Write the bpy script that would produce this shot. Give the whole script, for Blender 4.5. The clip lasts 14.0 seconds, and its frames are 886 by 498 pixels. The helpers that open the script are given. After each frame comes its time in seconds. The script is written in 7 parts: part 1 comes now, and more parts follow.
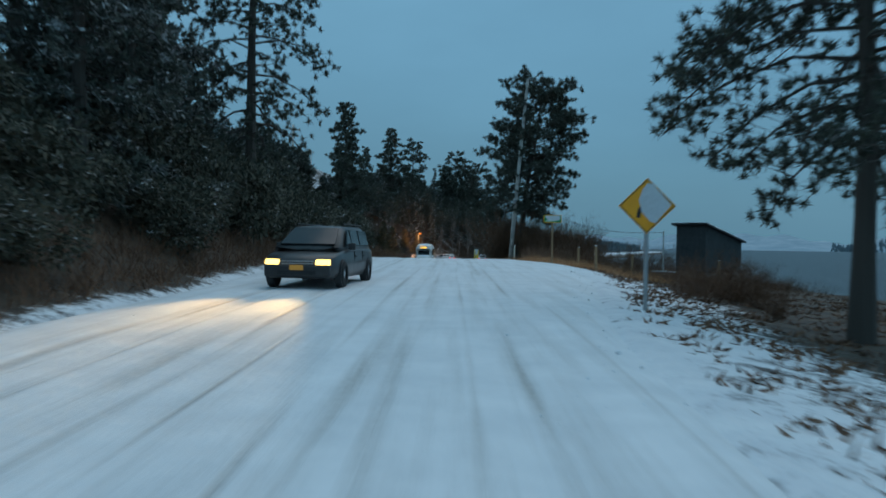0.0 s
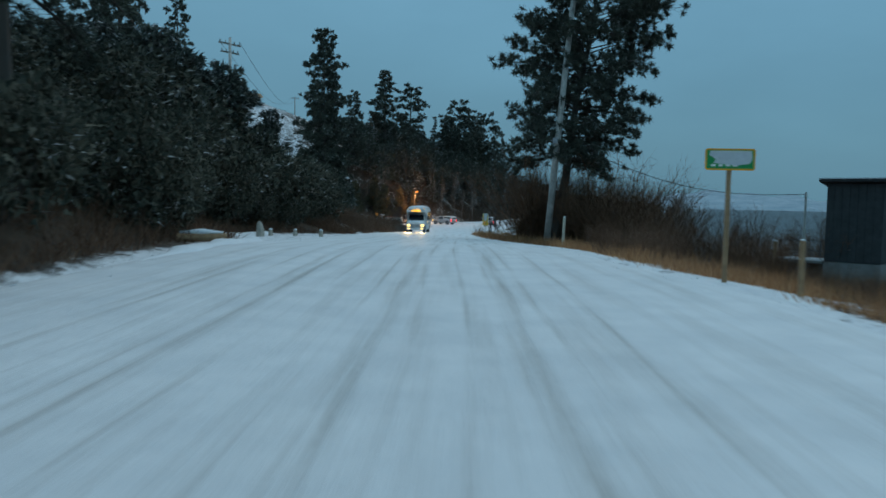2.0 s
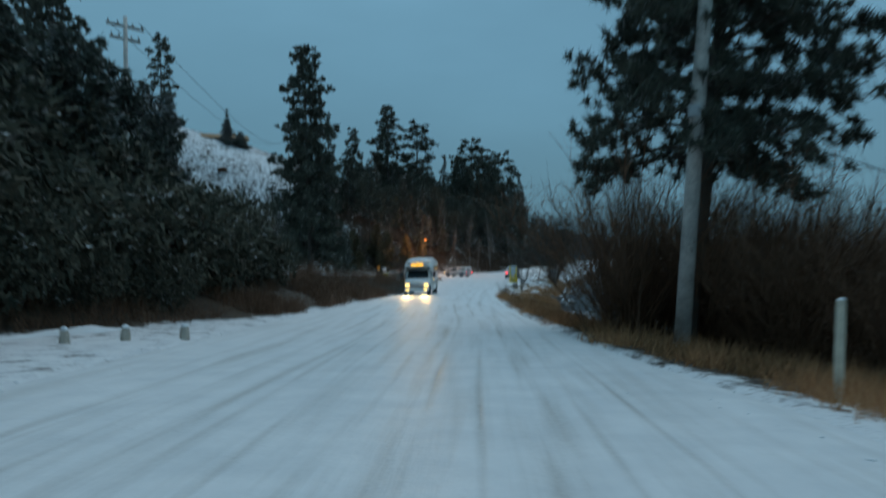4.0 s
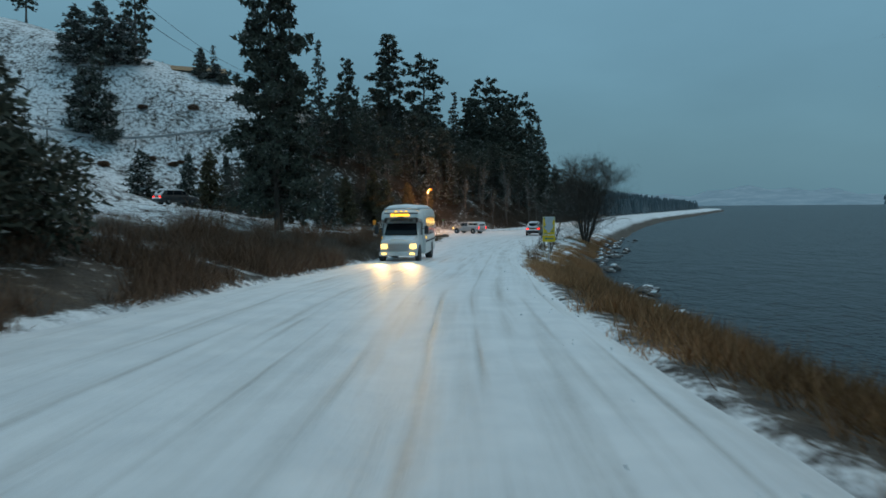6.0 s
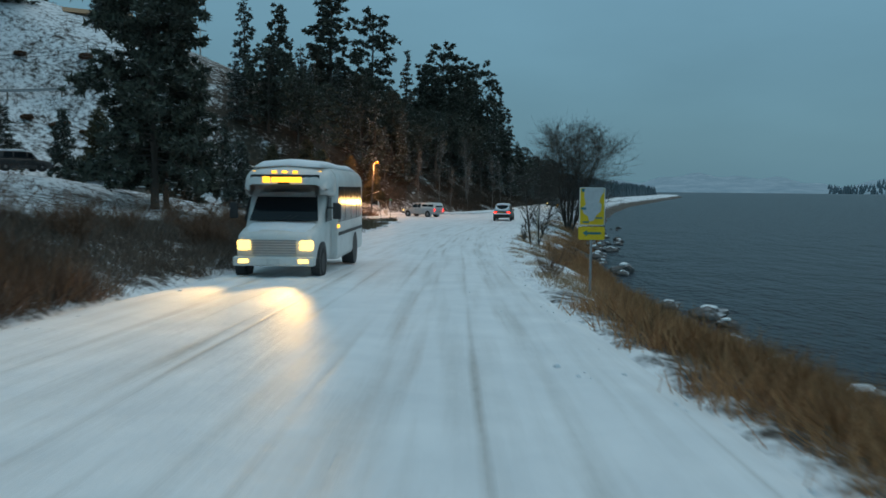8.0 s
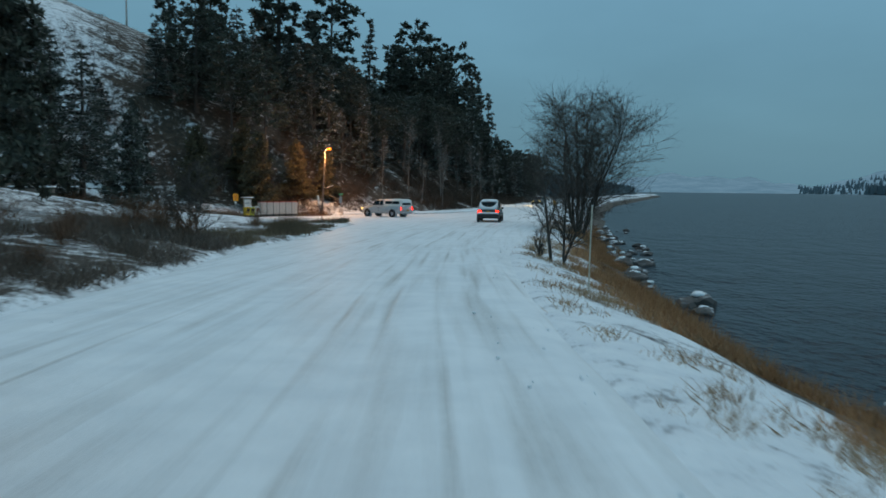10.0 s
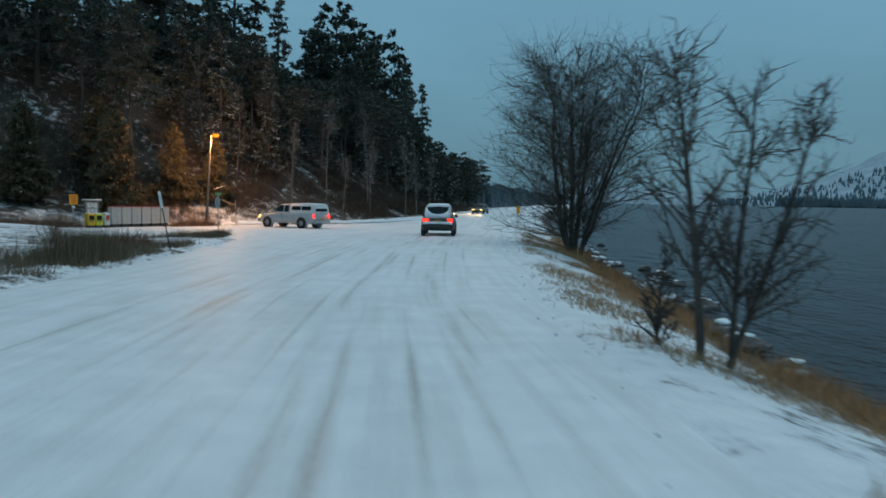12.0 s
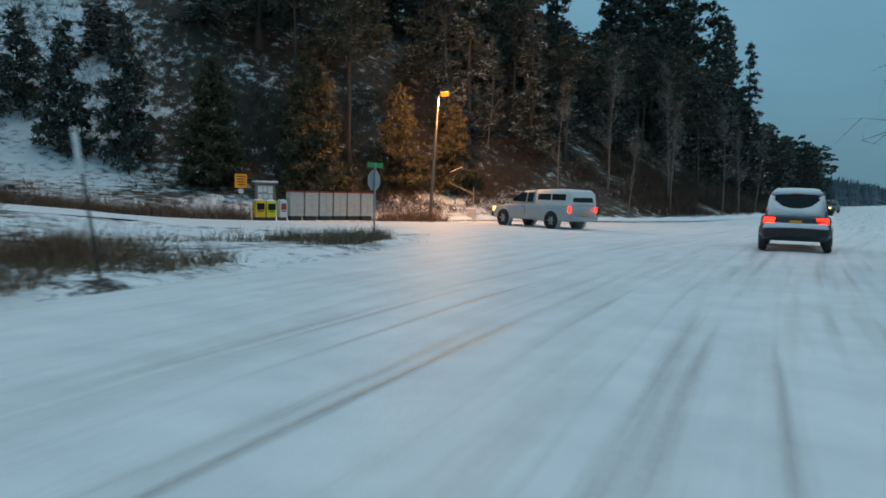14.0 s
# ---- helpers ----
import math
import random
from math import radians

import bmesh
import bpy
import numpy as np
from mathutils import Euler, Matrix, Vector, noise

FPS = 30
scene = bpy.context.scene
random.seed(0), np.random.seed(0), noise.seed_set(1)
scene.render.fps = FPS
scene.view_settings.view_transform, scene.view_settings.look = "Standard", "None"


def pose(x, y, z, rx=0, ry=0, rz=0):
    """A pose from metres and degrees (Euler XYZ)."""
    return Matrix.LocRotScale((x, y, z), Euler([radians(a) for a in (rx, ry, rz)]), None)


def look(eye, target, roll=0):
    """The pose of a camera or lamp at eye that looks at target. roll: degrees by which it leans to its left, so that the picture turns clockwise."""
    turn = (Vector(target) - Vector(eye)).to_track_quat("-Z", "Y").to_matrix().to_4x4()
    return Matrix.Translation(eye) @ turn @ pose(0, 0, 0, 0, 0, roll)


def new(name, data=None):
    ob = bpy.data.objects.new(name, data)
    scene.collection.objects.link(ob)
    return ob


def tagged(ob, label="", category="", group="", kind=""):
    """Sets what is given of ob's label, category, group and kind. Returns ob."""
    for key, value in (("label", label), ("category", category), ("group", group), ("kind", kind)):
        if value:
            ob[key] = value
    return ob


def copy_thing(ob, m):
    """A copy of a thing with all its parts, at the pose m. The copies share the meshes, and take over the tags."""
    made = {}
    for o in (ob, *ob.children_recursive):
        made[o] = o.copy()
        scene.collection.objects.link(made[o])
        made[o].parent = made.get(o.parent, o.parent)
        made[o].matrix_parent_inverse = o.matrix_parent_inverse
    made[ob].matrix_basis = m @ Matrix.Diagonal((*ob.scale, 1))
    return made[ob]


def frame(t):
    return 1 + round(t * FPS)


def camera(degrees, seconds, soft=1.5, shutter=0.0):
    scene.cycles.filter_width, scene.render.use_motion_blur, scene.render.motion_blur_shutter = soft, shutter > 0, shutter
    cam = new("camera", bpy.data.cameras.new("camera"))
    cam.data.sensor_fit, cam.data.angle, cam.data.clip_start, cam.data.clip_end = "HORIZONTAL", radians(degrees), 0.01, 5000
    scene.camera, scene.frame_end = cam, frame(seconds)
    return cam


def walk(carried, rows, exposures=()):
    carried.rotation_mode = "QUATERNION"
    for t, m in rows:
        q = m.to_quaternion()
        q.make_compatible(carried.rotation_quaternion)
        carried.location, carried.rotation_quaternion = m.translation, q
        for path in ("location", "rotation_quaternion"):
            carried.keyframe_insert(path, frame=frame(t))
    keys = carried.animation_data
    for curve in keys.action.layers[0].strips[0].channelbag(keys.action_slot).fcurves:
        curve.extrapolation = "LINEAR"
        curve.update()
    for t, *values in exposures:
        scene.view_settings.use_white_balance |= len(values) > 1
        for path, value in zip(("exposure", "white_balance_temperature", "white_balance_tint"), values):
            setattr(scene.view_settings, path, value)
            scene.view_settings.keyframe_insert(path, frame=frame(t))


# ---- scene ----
# ---------------------------------------------------------------- camera
cam = camera(60.0, 14.0, soft=1.6, shutter=0.35)
# seconds, place, then degrees of heading (to the left), pitch and roll
ROWS = [
    (0, 3.779, 1.580, 0.684, 3.99, -0.39, 0.85),
    (0.5, 3.458, 8.030, 0.829, 5.40, -3.09, 1.64),
    (1, 3.112, 14.448, 1.002, 5.33, -4.66, 1.94),
    (1.5, 2.746, 20.795, 1.123, 4.75, -4.54, 1.60),
    (2, 2.384, 26.920, 1.171, 4.10, -3.55, 1.20),
    (2.5, 2.098, 32.828, 1.191, 3.38, -0.32, -0.22),
    (3, 1.801, 38.486, 1.291, 1.14, 7.05, -1.58),
    (3.5, 1.423, 43.953, 1.341, 2.92, 9.63, -1.29),
    (4, 1.033, 49.369, 1.307, 5.25, 0.03, -0.63),
    (4.2, 0.884, 51.557, 1.301, 5.58, -2.37, -0.52),
    (6.3, -0.244, 73.698, 0.430, 6.35, -3.44, -0.52),
    (6.5, -0.399, 75.751, 0.378, 5.99, -3.71, -0.40),
    (7, -0.868, 80.744, 0.212, 4.90, -4.44, 0.07),
    (7.5, -1.313, 85.665, 0.040, 3.69, -4.47, 0.34),
    (7.7, -1.467, 87.619, -0.007, 3.25, -4.50, 0.42),
    (10, -2.168, 109.643, -0.763, 0.82, -4.50, 0.57),
    (10.5, -2.344, 114.402, -0.873, -2.60, -4.67, 1.16),
    (11, -2.485, 119.122, -0.997, -5.11, -4.95, 1.58),
    (11.5, -2.634, 123.844, -1.185, -5.48, -4.87, 1.41),
    (12, -2.724, 128.553, -1.380, -4.79, -3.68, 0.89),
    (12.5, -2.717, 133.267, -1.518, -1.06, -2.75, 0.76),
    (13, -2.592, 138.044, -1.662, 6.47, -2.92, 1.14),
    (13.2, -2.510, 140.001, -1.714, 9.81, -3.27, 0.92),
    (13.5, -2.418, 142.966, -1.796, 13.83, -3.62, 1.47),
    (14, -2.277, 147.984, -1.940, 17.78, -4.36, 1.41),
]


def eye_pose(x, y, z, yaw, pitch, roll):
    return pose(x, y, z, 90 + pitch, 0, yaw) @ pose(0, 0, 0, 0, 0, roll)


# the clip's white balance drifts cooler after the start and warmer along the lake
TINTS = [(0.0, 0.0, 6300, 10), (0.5, 0.0, 6050, 8), (1.0, -0.05, 5500, 5), (1.5, -0.05, 5900, 5), (2.0, 0.0, 6500, 9), (2.5, 0.05, 6650, 10), (3.0, 0.05, 6650, 10), (4.0, -0.15, 6600, 10),
         (6.4, -0.05, 7050, 11), (7.6, -0.05, 7050, 11), (10.0, 0.0, 6800, 10), (14.0, 0.0, 6750, 10)]
walk(cam, [(r[0], eye_pose(*r[1:])) for r in ROWS], TINTS)

# ---------------------------------------------------------------- dusk sky and light
SUN_ELEVATION, SUN_TURN = radians(2.0), radians(200.0)
world = bpy.data.worlds.new("dusk_sky")
scene.world = world
world.use_nodes = True
wn, wl = world.node_tree.nodes, world.node_tree.links
sky = wn.new("ShaderNodeTexSky")
sky.sky_type, sky.sun_disc = "NISHITA", False
sky.sun_elevation, sky.sun_rotation = SUN_ELEVATION, SUN_TURN
sky.air_density, sky.dust_density, sky.ozone_density = 1.0, 3.0, 5.0
cloud = wn.new("ShaderNodeMix")          # a thick, even cloud layer dulls the sky's own gradient
cloud.data_type = "RGBA"
cloud.inputs[0].default_value = 0.8
cloud.inputs[7].default_value = (0.84, 1.80, 2.42, 1)
wl.new(sky.outputs[0], cloud.inputs[6])
# an overcast sky is darkest at the horizon and brightest overhead, with faint broad billows
way_up = wn.new("ShaderNodeTexCoord")
up_z = wn.new("ShaderNodeSeparateXYZ")
wl.new(way_up.outputs["Generated"], up_z.inputs[0])
rise = wn.new("ShaderNodeMapRange")
rise.inputs[1].default_value, rise.inputs[2].default_value, rise.inputs[3].default_value, rise.inputs[4].default_value = 0.0, 0.5, 0.86, 1.42
wl.new(up_z.outputs[2], rise.inputs[0])
flat = wn.new("ShaderNodeMapping")
flat.inputs["Scale"].default_value = (1.0, 1.0, 2.6)
wl.new(way_up.outputs["Generated"], flat.inputs[0])
billow = wn.new("ShaderNodeTexNoise")
billow.inputs["Scale"].default_value, billow.inputs["Detail"].default_value = 3.2, 5.0
wl.new(flat.outputs[0], billow.inputs["Vector"])
wave = wn.new("ShaderNodeMath")
wave.operation, wave.inputs[1].default_value, wave.inputs[2].default_value = "MULTIPLY_ADD", 0.30, 0.85
wl.new(billow.outputs["Fac"], wave.inputs[0])
glow = wn.new("ShaderNodeMath")
glow.operation = "MULTIPLY"
wl.new(rise.outputs[0], glow.inputs[0])
wl.new(wave.outputs[0], glow.inputs[1])
strength = wn.new("ShaderNodeMath")
strength.operation, strength.inputs[1].default_value = "MULTIPLY", 0.19
wl.new(glow.outputs[0], strength.inputs[0])
wl.new(cloud.outputs[2], wn["Background"].inputs[0])
wl.new(strength.outputs[0], wn["Background"].inputs[1])
sun_data = bpy.data.lights.new("sun", "SUN")
sun_data.energy, sun_data.angle, sun_data.color = 0.55, radians(60), (1.0, 0.88, 0.78)
sun = new("sun", sun_data)
sun.rotation_euler = (radians(25), 0, radians(150))

# ---------------------------------------------------------------- materials
def material(name, rough=0.8, metal=0.0):
    m = bpy.data.materials.new(name)
    m.use_nodes = True
    b = m.node_tree.nodes["Principled BSDF"]
    b.inputs["Roughness"].default_value, b.inputs["Metallic"].default_value = rough, metal
    return m, m.node_tree.nodes, m.node_tree.links, b


def ramp(nodes, links, source, stops):
    r = nodes.new("ShaderNodeValToRGB")
    while len(r.color_ramp.elements) < len(stops):
        r.color_ramp.elements.new(0.5)
    for e, (p, c) in zip(r.color_ramp.elements, stops):
        e.position, e.color = p, (*c, 1)
    links.new(source, r.inputs[0])
    return r.outputs[0]


def noise_tex(nodes, links, scale, detail=4.0, stretch=None, rough=0.55):
    n = nodes.new("ShaderNodeTexNoise")
    n.inputs["Scale"].default_value, n.inputs["Detail"].default_value, n.inputs["Roughness"].default_value = scale, detail, rough
    co = nodes.new("ShaderNodeTexCoord")
    out = co.outputs["Object"]
    if stretch:
        mp = nodes.new("ShaderNodeMapping")
        mp.inputs["Scale"].default_value = stretch
        links.new(out, mp.inputs[0])
        out = mp.outputs[0]
    links.new(out, n.inputs["Vector"])
    return n.outputs["Fac"]


def bump(nodes, links, shader, height, strength, distance):
    b = nodes.new("ShaderNodeBump")
    b.inputs["Strength"].default_value, b.inputs["Distance"].default_value = strength, distance
    links.new(height, b.inputs["Height"])
    links.new(b.outputs[0], shader.inputs["Normal"])


def math_node(nodes, links, op, a, b=None, c=None, clamp=False):
    n = nodes.new("ShaderNodeMath")
    n.operation, n.use_clamp = op, clamp
    for k, v in enumerate((a, b, c)):
        if v is None:
            continue
        if isinstance(v, (int, float)):
            n.inputs[k].default_value = v
        else:
            links.new(v, n.inputs[k])
    return n.outputs[0]


def mixed(nodes, links, fac, a, b):
    n = nodes.new("ShaderNodeMix")
    n.data_type = "RGBA"
    for v, k in ((fac, 0), (a, 6), (b, 7)):
        if isinstance(v, tuple):
            n.inputs[k].default_value = (*v, 1)
        elif isinstance(v, (int, float)):
            n.inputs[k].default_value = v
        else:
            links.new(v, n.inputs[k])
    return n.outputs[2]


def plain(name, colour, rough=0.6, metal=0.0, grain=0.12, scale=8.0, dent=0.0):
    """A painted or natural surface whose colour wavers at two scales."""
    m, n, l, b = material(name, rough, metal)
    dark, light = tuple(v * (1 - grain) for v in colour), tuple(min(1, v * (1 + grain)) for v in colour)
    f = math_node(n, l, "ADD", math_node(n, l, "MULTIPLY", noise_tex(n, l, scale), 0.6), math_node(n, l, "MULTIPLY", noise_tex(n, l, scale * 9), 0.4))
    l.new(ramp(n, l, f, [(0.35, dark), (0.65, light)]), b.inputs["Base Color"])
    if dent:
        bump(n, l, b, f, 0.5, dent)
    return m


def glowing(name, colour, strength):
    m, n, l, b = material(name, 0.3)
    b.inputs["Base Color"].default_value = (*[0.1 * v for v in colour], 1)
    b.inputs["Emission Color"].default_value = (*colour, 1)
    b.inputs["Emission Strength"].default_value = strength
    return m


def dusted(name, dark, light, snow=0.35, rough=0.85, low=0.35):
    """Foliage, twigs or bark whose upward faces hold some snow, patch by patch."""
    m, n, l, b = material(name, rough)
    g = n.new("ShaderNodeNewGeometry")
    rnd = g.outputs["Random Per Island"]
    z = n.new("ShaderNodeSeparateXYZ")
    l.new(g.outputs["Normal"], z.inputs[0])
    up = math_node(n, l, "ABSOLUTE", z.outputs[2])
    base = mixed(n, l, rnd, dark, light)
    patch = noise_tex(n, l, 0.9, 3.0)
    k = math_node(n, l, "ADD", math_node(n, l, "MULTIPLY", up, 0.5), patch)
    k = math_node(n, l, "ADD", k, math_node(n, l, "MULTIPLY", rnd, 0.35))
    k = math_node(n, l, "SUBTRACT", k, 1.45 - snow)
    k = math_node(n, l, "MULTIPLY", k, 5.0, clamp=True)
    k = math_node(n, l, "MULTIPLY", k, 0.7)
    l.new(mixed(n, l, k, base, (0.74, 0.78, 0.82)), b.inputs["Base Color"])
    return m


def snow_ground():
    """Snow with dry brown growth and soil showing where the cover is thin (the mesh's own 'cover' layer)."""
    m, n, l, b = material("snowy_ground", 0.75)
    a = n.new("ShaderNodeAttribute")
    a.attribute_name = "cover"
    big, mid, fine = noise_tex(n, l, 0.35, 3), noise_tex(n, l, 1.9, 4), noise_tex(n, l, 11, 3)
    k = math_node(n, l, "ADD", math_node(n, l, "MULTIPLY", big, 0.5), math_node(n, l, "MULTIPLY", mid, 0.8))
    k = math_node(n, l, "ADD", k, math_node(n, l, "MULTIPLY", fine, 0.55))
    k = math_node(n, l, "ADD", k, a.outputs["Fac"])
    k = math_node(n, l, "MULTIPLY", math_node(n, l, "SUBTRACT", k, 1.42), 5.0, clamp=True)
    soil = ramp(n, l, mid, [(0.3, (0.025, 0.017, 0.011)), (0.6, (0.075, 0.05, 0.03)), (0.8, (0.15, 0.10, 0.055))])
    white = ramp(n, l, mid, [(0.3, (0.72, 0.75, 0.79)), (0.7, (0.86, 0.88, 0.9))])
    l.new(mixed(n, l, k, soil, white), b.inputs["Base Color"])
    h = math_node(n, l, "ADD", math_node(n, l, "MULTIPLY", mid, 0.7), math_node(n, l, "MULTIPLY", fine, 0.3))
    bump(n, l, b, h, 0.7, 0.25)
    return m


def road_snow():
    """Driven snow: wheel tracks along the lanes, packed and greyed, and softer crumbs between them."""
    m, n, l, b = material("driven_snow", 0.55)
    uv = n.new("ShaderNodeUVMap")
    uv.uv_map = "lane"
    s = n.new("ShaderNodeSeparateXYZ")
    l.new(uv.outputs[0], s.inputs[0])
    mp = n.new("ShaderNodeMapping")
    mp.inputs["Scale"].default_value = (1.0, 0.05, 1.0)
    l.new(uv.outputs[0], mp.inputs[0])
    streak = n.new("ShaderNodeTexNoise")
    streak.inputs["Scale"].default_value, streak.inputs["Detail"].default_value = 3.2, 5.0
    l.new(mp.outputs[0], streak.inputs["Vector"])
    sway = n.new("ShaderNodeTexNoise")
    sway.inputs["Scale"].default_value, sway.inputs["Detail"].default_value = 0.6, 1.0
    l.new(mp.outputs[0], sway.inputs["Vector"])
    u = math_node(n, l, "ADD", s.outputs[0], math_node(n, l, "MULTIPLY_ADD", sway.outputs["Fac"], 0.7, -0.35))
    tracks = None
    for centre, width in ((-0.86, 0.16), (-0.55, 0.10), (0.62, 0.10), (0.80, 0.17), (1.12, 0.07), (-1.25, 0.07), (-2.72, 0.09), (-3.02, 0.15), (-4.30, 0.10), (-4.55, 0.16), (0.12, 0.07), (-3.62, 0.07), (-2.1, 0.06), (1.7, 0.06)):
        d = math_node(n, l, "DIVIDE", math_node(n, l, "ABSOLUTE", math_node(n, l, "SUBTRACT", u, centre)), width)
        t = math_node(n, l, "SUBTRACT", 1.0, d, clamp=True)
        tracks = t if tracks is None else math_node(n, l, "MAXIMUM", tracks, t)
    fine, mid = noise_tex(n, l, 14, 4), noise_tex(n, l, 1.3, 4)
    gap = n.new("ShaderNodeTexNoise")
    gap.inputs["Scale"].default_value, gap.inputs["Detail"].default_value = 1.6, 3.0
    l.new(mp.outputs[0], gap.inputs["Vector"])
    k = math_node(n, l, "MULTIPLY", tracks, math_node(n, l, "MULTIPLY", math_node(n, l, "MULTIPLY_ADD", streak.outputs["Fac"], 3.0, -0.95, clamp=True), math_node(n, l, "MULTIPLY_ADD", gap.outputs["Fac"], 2.4, -0.65, clamp=True)))
    k = math_node(n, l, "ADD", math_node(n, l, "MULTIPLY", k, 0.85), math_node(n, l, "MULTIPLY_ADD", streak.outputs["Fac"], 1.5, -0.68, clamp=True), clamp=True)
    white = ramp(n, l, mid, [(0.3, (0.74, 0.765, 0.79)), (0.7, (0.86, 0.875, 0.89))])
    packed = ramp(n, l, fine, [(0.3, (0.44, 0.425, 0.405)), (0.7, (0.60, 0.59, 0.575))])
    l.new(mixed(n, l, k, white, packed), b.inputs["Base Color"])
    l.new(math_node(n, l, "MULTIPLY_ADD", k, -0.15, 0.62), b.inputs["Roughness"])
    h = math_node(n, l, "SUBTRACT", math_node(n, l, "ADD", math_node(n, l, "MULTIPLY", fine, 0.25), math_node(n, l, "MULTIPLY", mid, 0.6)), math_node(n, l, "MULTIPLY", k, 0.5))
    bump(n, l, b, h, 0.55, 0.06)
    return m


def lake_water():
    m, n, l, b = material("lake_water", 0.3)
    b.inputs["Base Color"].default_value = (0.008, 0.014, 0.022, 1)
    b.inputs["IOR"].default_value = 1.33
    b.inputs["Specular IOR Level"].default_value = 0.2
    w = math_node(n, l, "ADD", noise_tex(n, l, 0.55, 4, (1.0, 0.5, 1)), math_node(n, l, "MULTIPLY", noise_tex(n, l, 2.6, 3, (1.0, 0.55, 1)), 0.45))
    w = math_node(n, l, "ADD", w, math_node(n, l, "MULTIPLY", noise_tex(n, l, 0.06, 3), 1.2))
    bump(n, l, b, w, 1.0, 0.6)
    return m


SNOW_GROUND, ROAD_SNOW, WATER = snow_ground(), road_snow(), lake_water()
SNOW = plain("fresh_snow", (0.82, 0.85, 0.88), 0.6, grain=0.05, scale=3, dent=0.05)
PINE_NEEDLES = dusted("pine_needles", (0.046, 0.052, 0.042), (0.11, 0.118, 0.085), snow=0.26)
FIR_NEEDLES = dusted("fir_needles", (0.044, 0.05, 0.042), (0.105, 0.115, 0.088), snow=0.40)
YOUNG_NEEDLES = dusted("young_pine_needles", (0.055, 0.05, 0.03), (0.14, 0.115, 0.06), snow=0.16)
LEAVES = dusted("dark_leaves", (0.034, 0.040, 0.028), (0.12, 0.11, 0.075), snow=0.26)
BARK = dusted("pine_bark", (0.055, 0.046, 0.04), (0.10, 0.08, 0.066), snow=0.10)
PALE_BARK = plain("pale_bark", (0.17, 0.155, 0.14), 0.9, grain=0.4, scale=3)
TWIG = dusted("brown_twigs", (0.08, 0.04, 0.024), (0.24, 0.125, 0.07), snow=0.18)
UNDERGROWTH = dusted("dark_undergrowth", (0.04, 0.028, 0.02), (0.12, 0.08, 0.055), snow=0.2)
BANK_TWIG = dusted("snowy_twigs", (0.075, 0.055, 0.042), (0.20, 0.145, 0.11), snow=0.36)
HEDGE = dusted("hedge_twigs", (0.09, 0.05, 0.03), (0.26, 0.14, 0.08), snow=0.34)
BARE_BARK = plain("bare_tree_bark", (0.08, 0.066, 0.056), 0.9, grain=0.4, scale=4)
DRY_GRASS = dusted("dry_grass", (0.30, 0.125, 0.05), (0.62, 0.32, 0.15), snow=0.14)
SNOWY_GRASS = dusted("snow_caught_grass", (0.24, 0.14, 0.075), (0.50, 0.32, 0.18), snow=0.22)
BANK_BRUSH = dusted("bank_brush", (0.13, 0.065, 0.03), (0.40, 0.20, 0.085), snow=0.10)
REED = dusted("dark_reeds", (0.085, 0.06, 0.04), (0.24, 0.17, 0.10), snow=0.12)
ROCK = dusted("lake_rock", (0.05, 0.045, 0.042), (0.11, 0.10, 0.095), snow=0.25)
WEATHERED = plain("weathered_wood", (0.22, 0.19, 0.16), 0.9, grain=0.35, scale=6, dent=0.01)
GALV = plain("galvanised_steel", (0.42, 0.43, 0.44), 0.45, 0.8, grain=0.15, scale=5)

# ---------------------------------------------------------------- the lie of the land
LAKE = -5.3
KY = np.arange(-300.0, 701.0, 1.0)


def along(stations, soft=4):
    """A smooth curve along y through (y, value) stations."""
    v = np.interp(KY, [s[0] for s in stations], [s[1] for s in stations])
    k = np.hanning(2 * soft + 3)
    v = np.convolve(np.pad(v, soft + 1, mode="edge"), k / k.sum(), mode="valid")
    return lambda y: np.interp(y, KY, v)


level = along([(-200, -2.5), (-40, -1.4), (1.5, -0.82), (14, -0.5), (27, -0.33), (38, -0.2), (49, -0.2), (60, -0.6), (74, -1.07), (88, -1.5),
               (110, -2.26), (129, -2.9), (148, -3.35), (167, -3.45), (190, -3.5), (400, -3.3)])
edge_right = along([(-60, 6.5), (0, 5.4), (13, 5.4), (25, 6.6), (35, 7.0), (42, 6.4), (46, 5.1), (58, 4.3), (64, 3.2), (69, 2.4), (80, 1.2), (88, 0.45), (95, 0.2),
                    (108, -0.7), (120, -0.9), (132, -0.6), (141, 0.0), (147, 1.0), (154, 1.9), (161, 3.0), (176, 5.6), (200, 10), (229, 15.5), (260, 21.5), (330, 38), (700, 150)], 3)
edge_left = along([(-60, -1.5), (0, -2.6), (17, -3.1), (29, -4.4), (45, -5.6), (60, -6.4), (78, -7.6), (95, -7.8), (111, -7.9), (129, -9.3), (141, -10.4), (154, -9.9),
                   (166, -9.8), (171, -10.6), (178, -12.5), (184, -11.5), (194, -3.4), (207, 0.9), (229, 6), (260, 13.5), (330, 30), (700, 142)], 2)
bank_left = along([(-60, -1.5), (0, -2.6), (17, -3.1), (29, -4.4), (45, -5.6), (54, -6.4), (60, -11), (68, -12.5), (74, -9.5), (79, -7.6), (95, -7.8), (111, -7.9), (129, -9.3), (139, -10.4), (146, -14), (154, -20),
                   (162, -25), (172, -26), (178, -24.5), (183, -20), (188, -16.3), (192, -12.5), (196, -6.5), (201, -2.6), (209, 0.4), (229, 5.5), (260, 13), (330, 29.5), (700, 141)], 2)
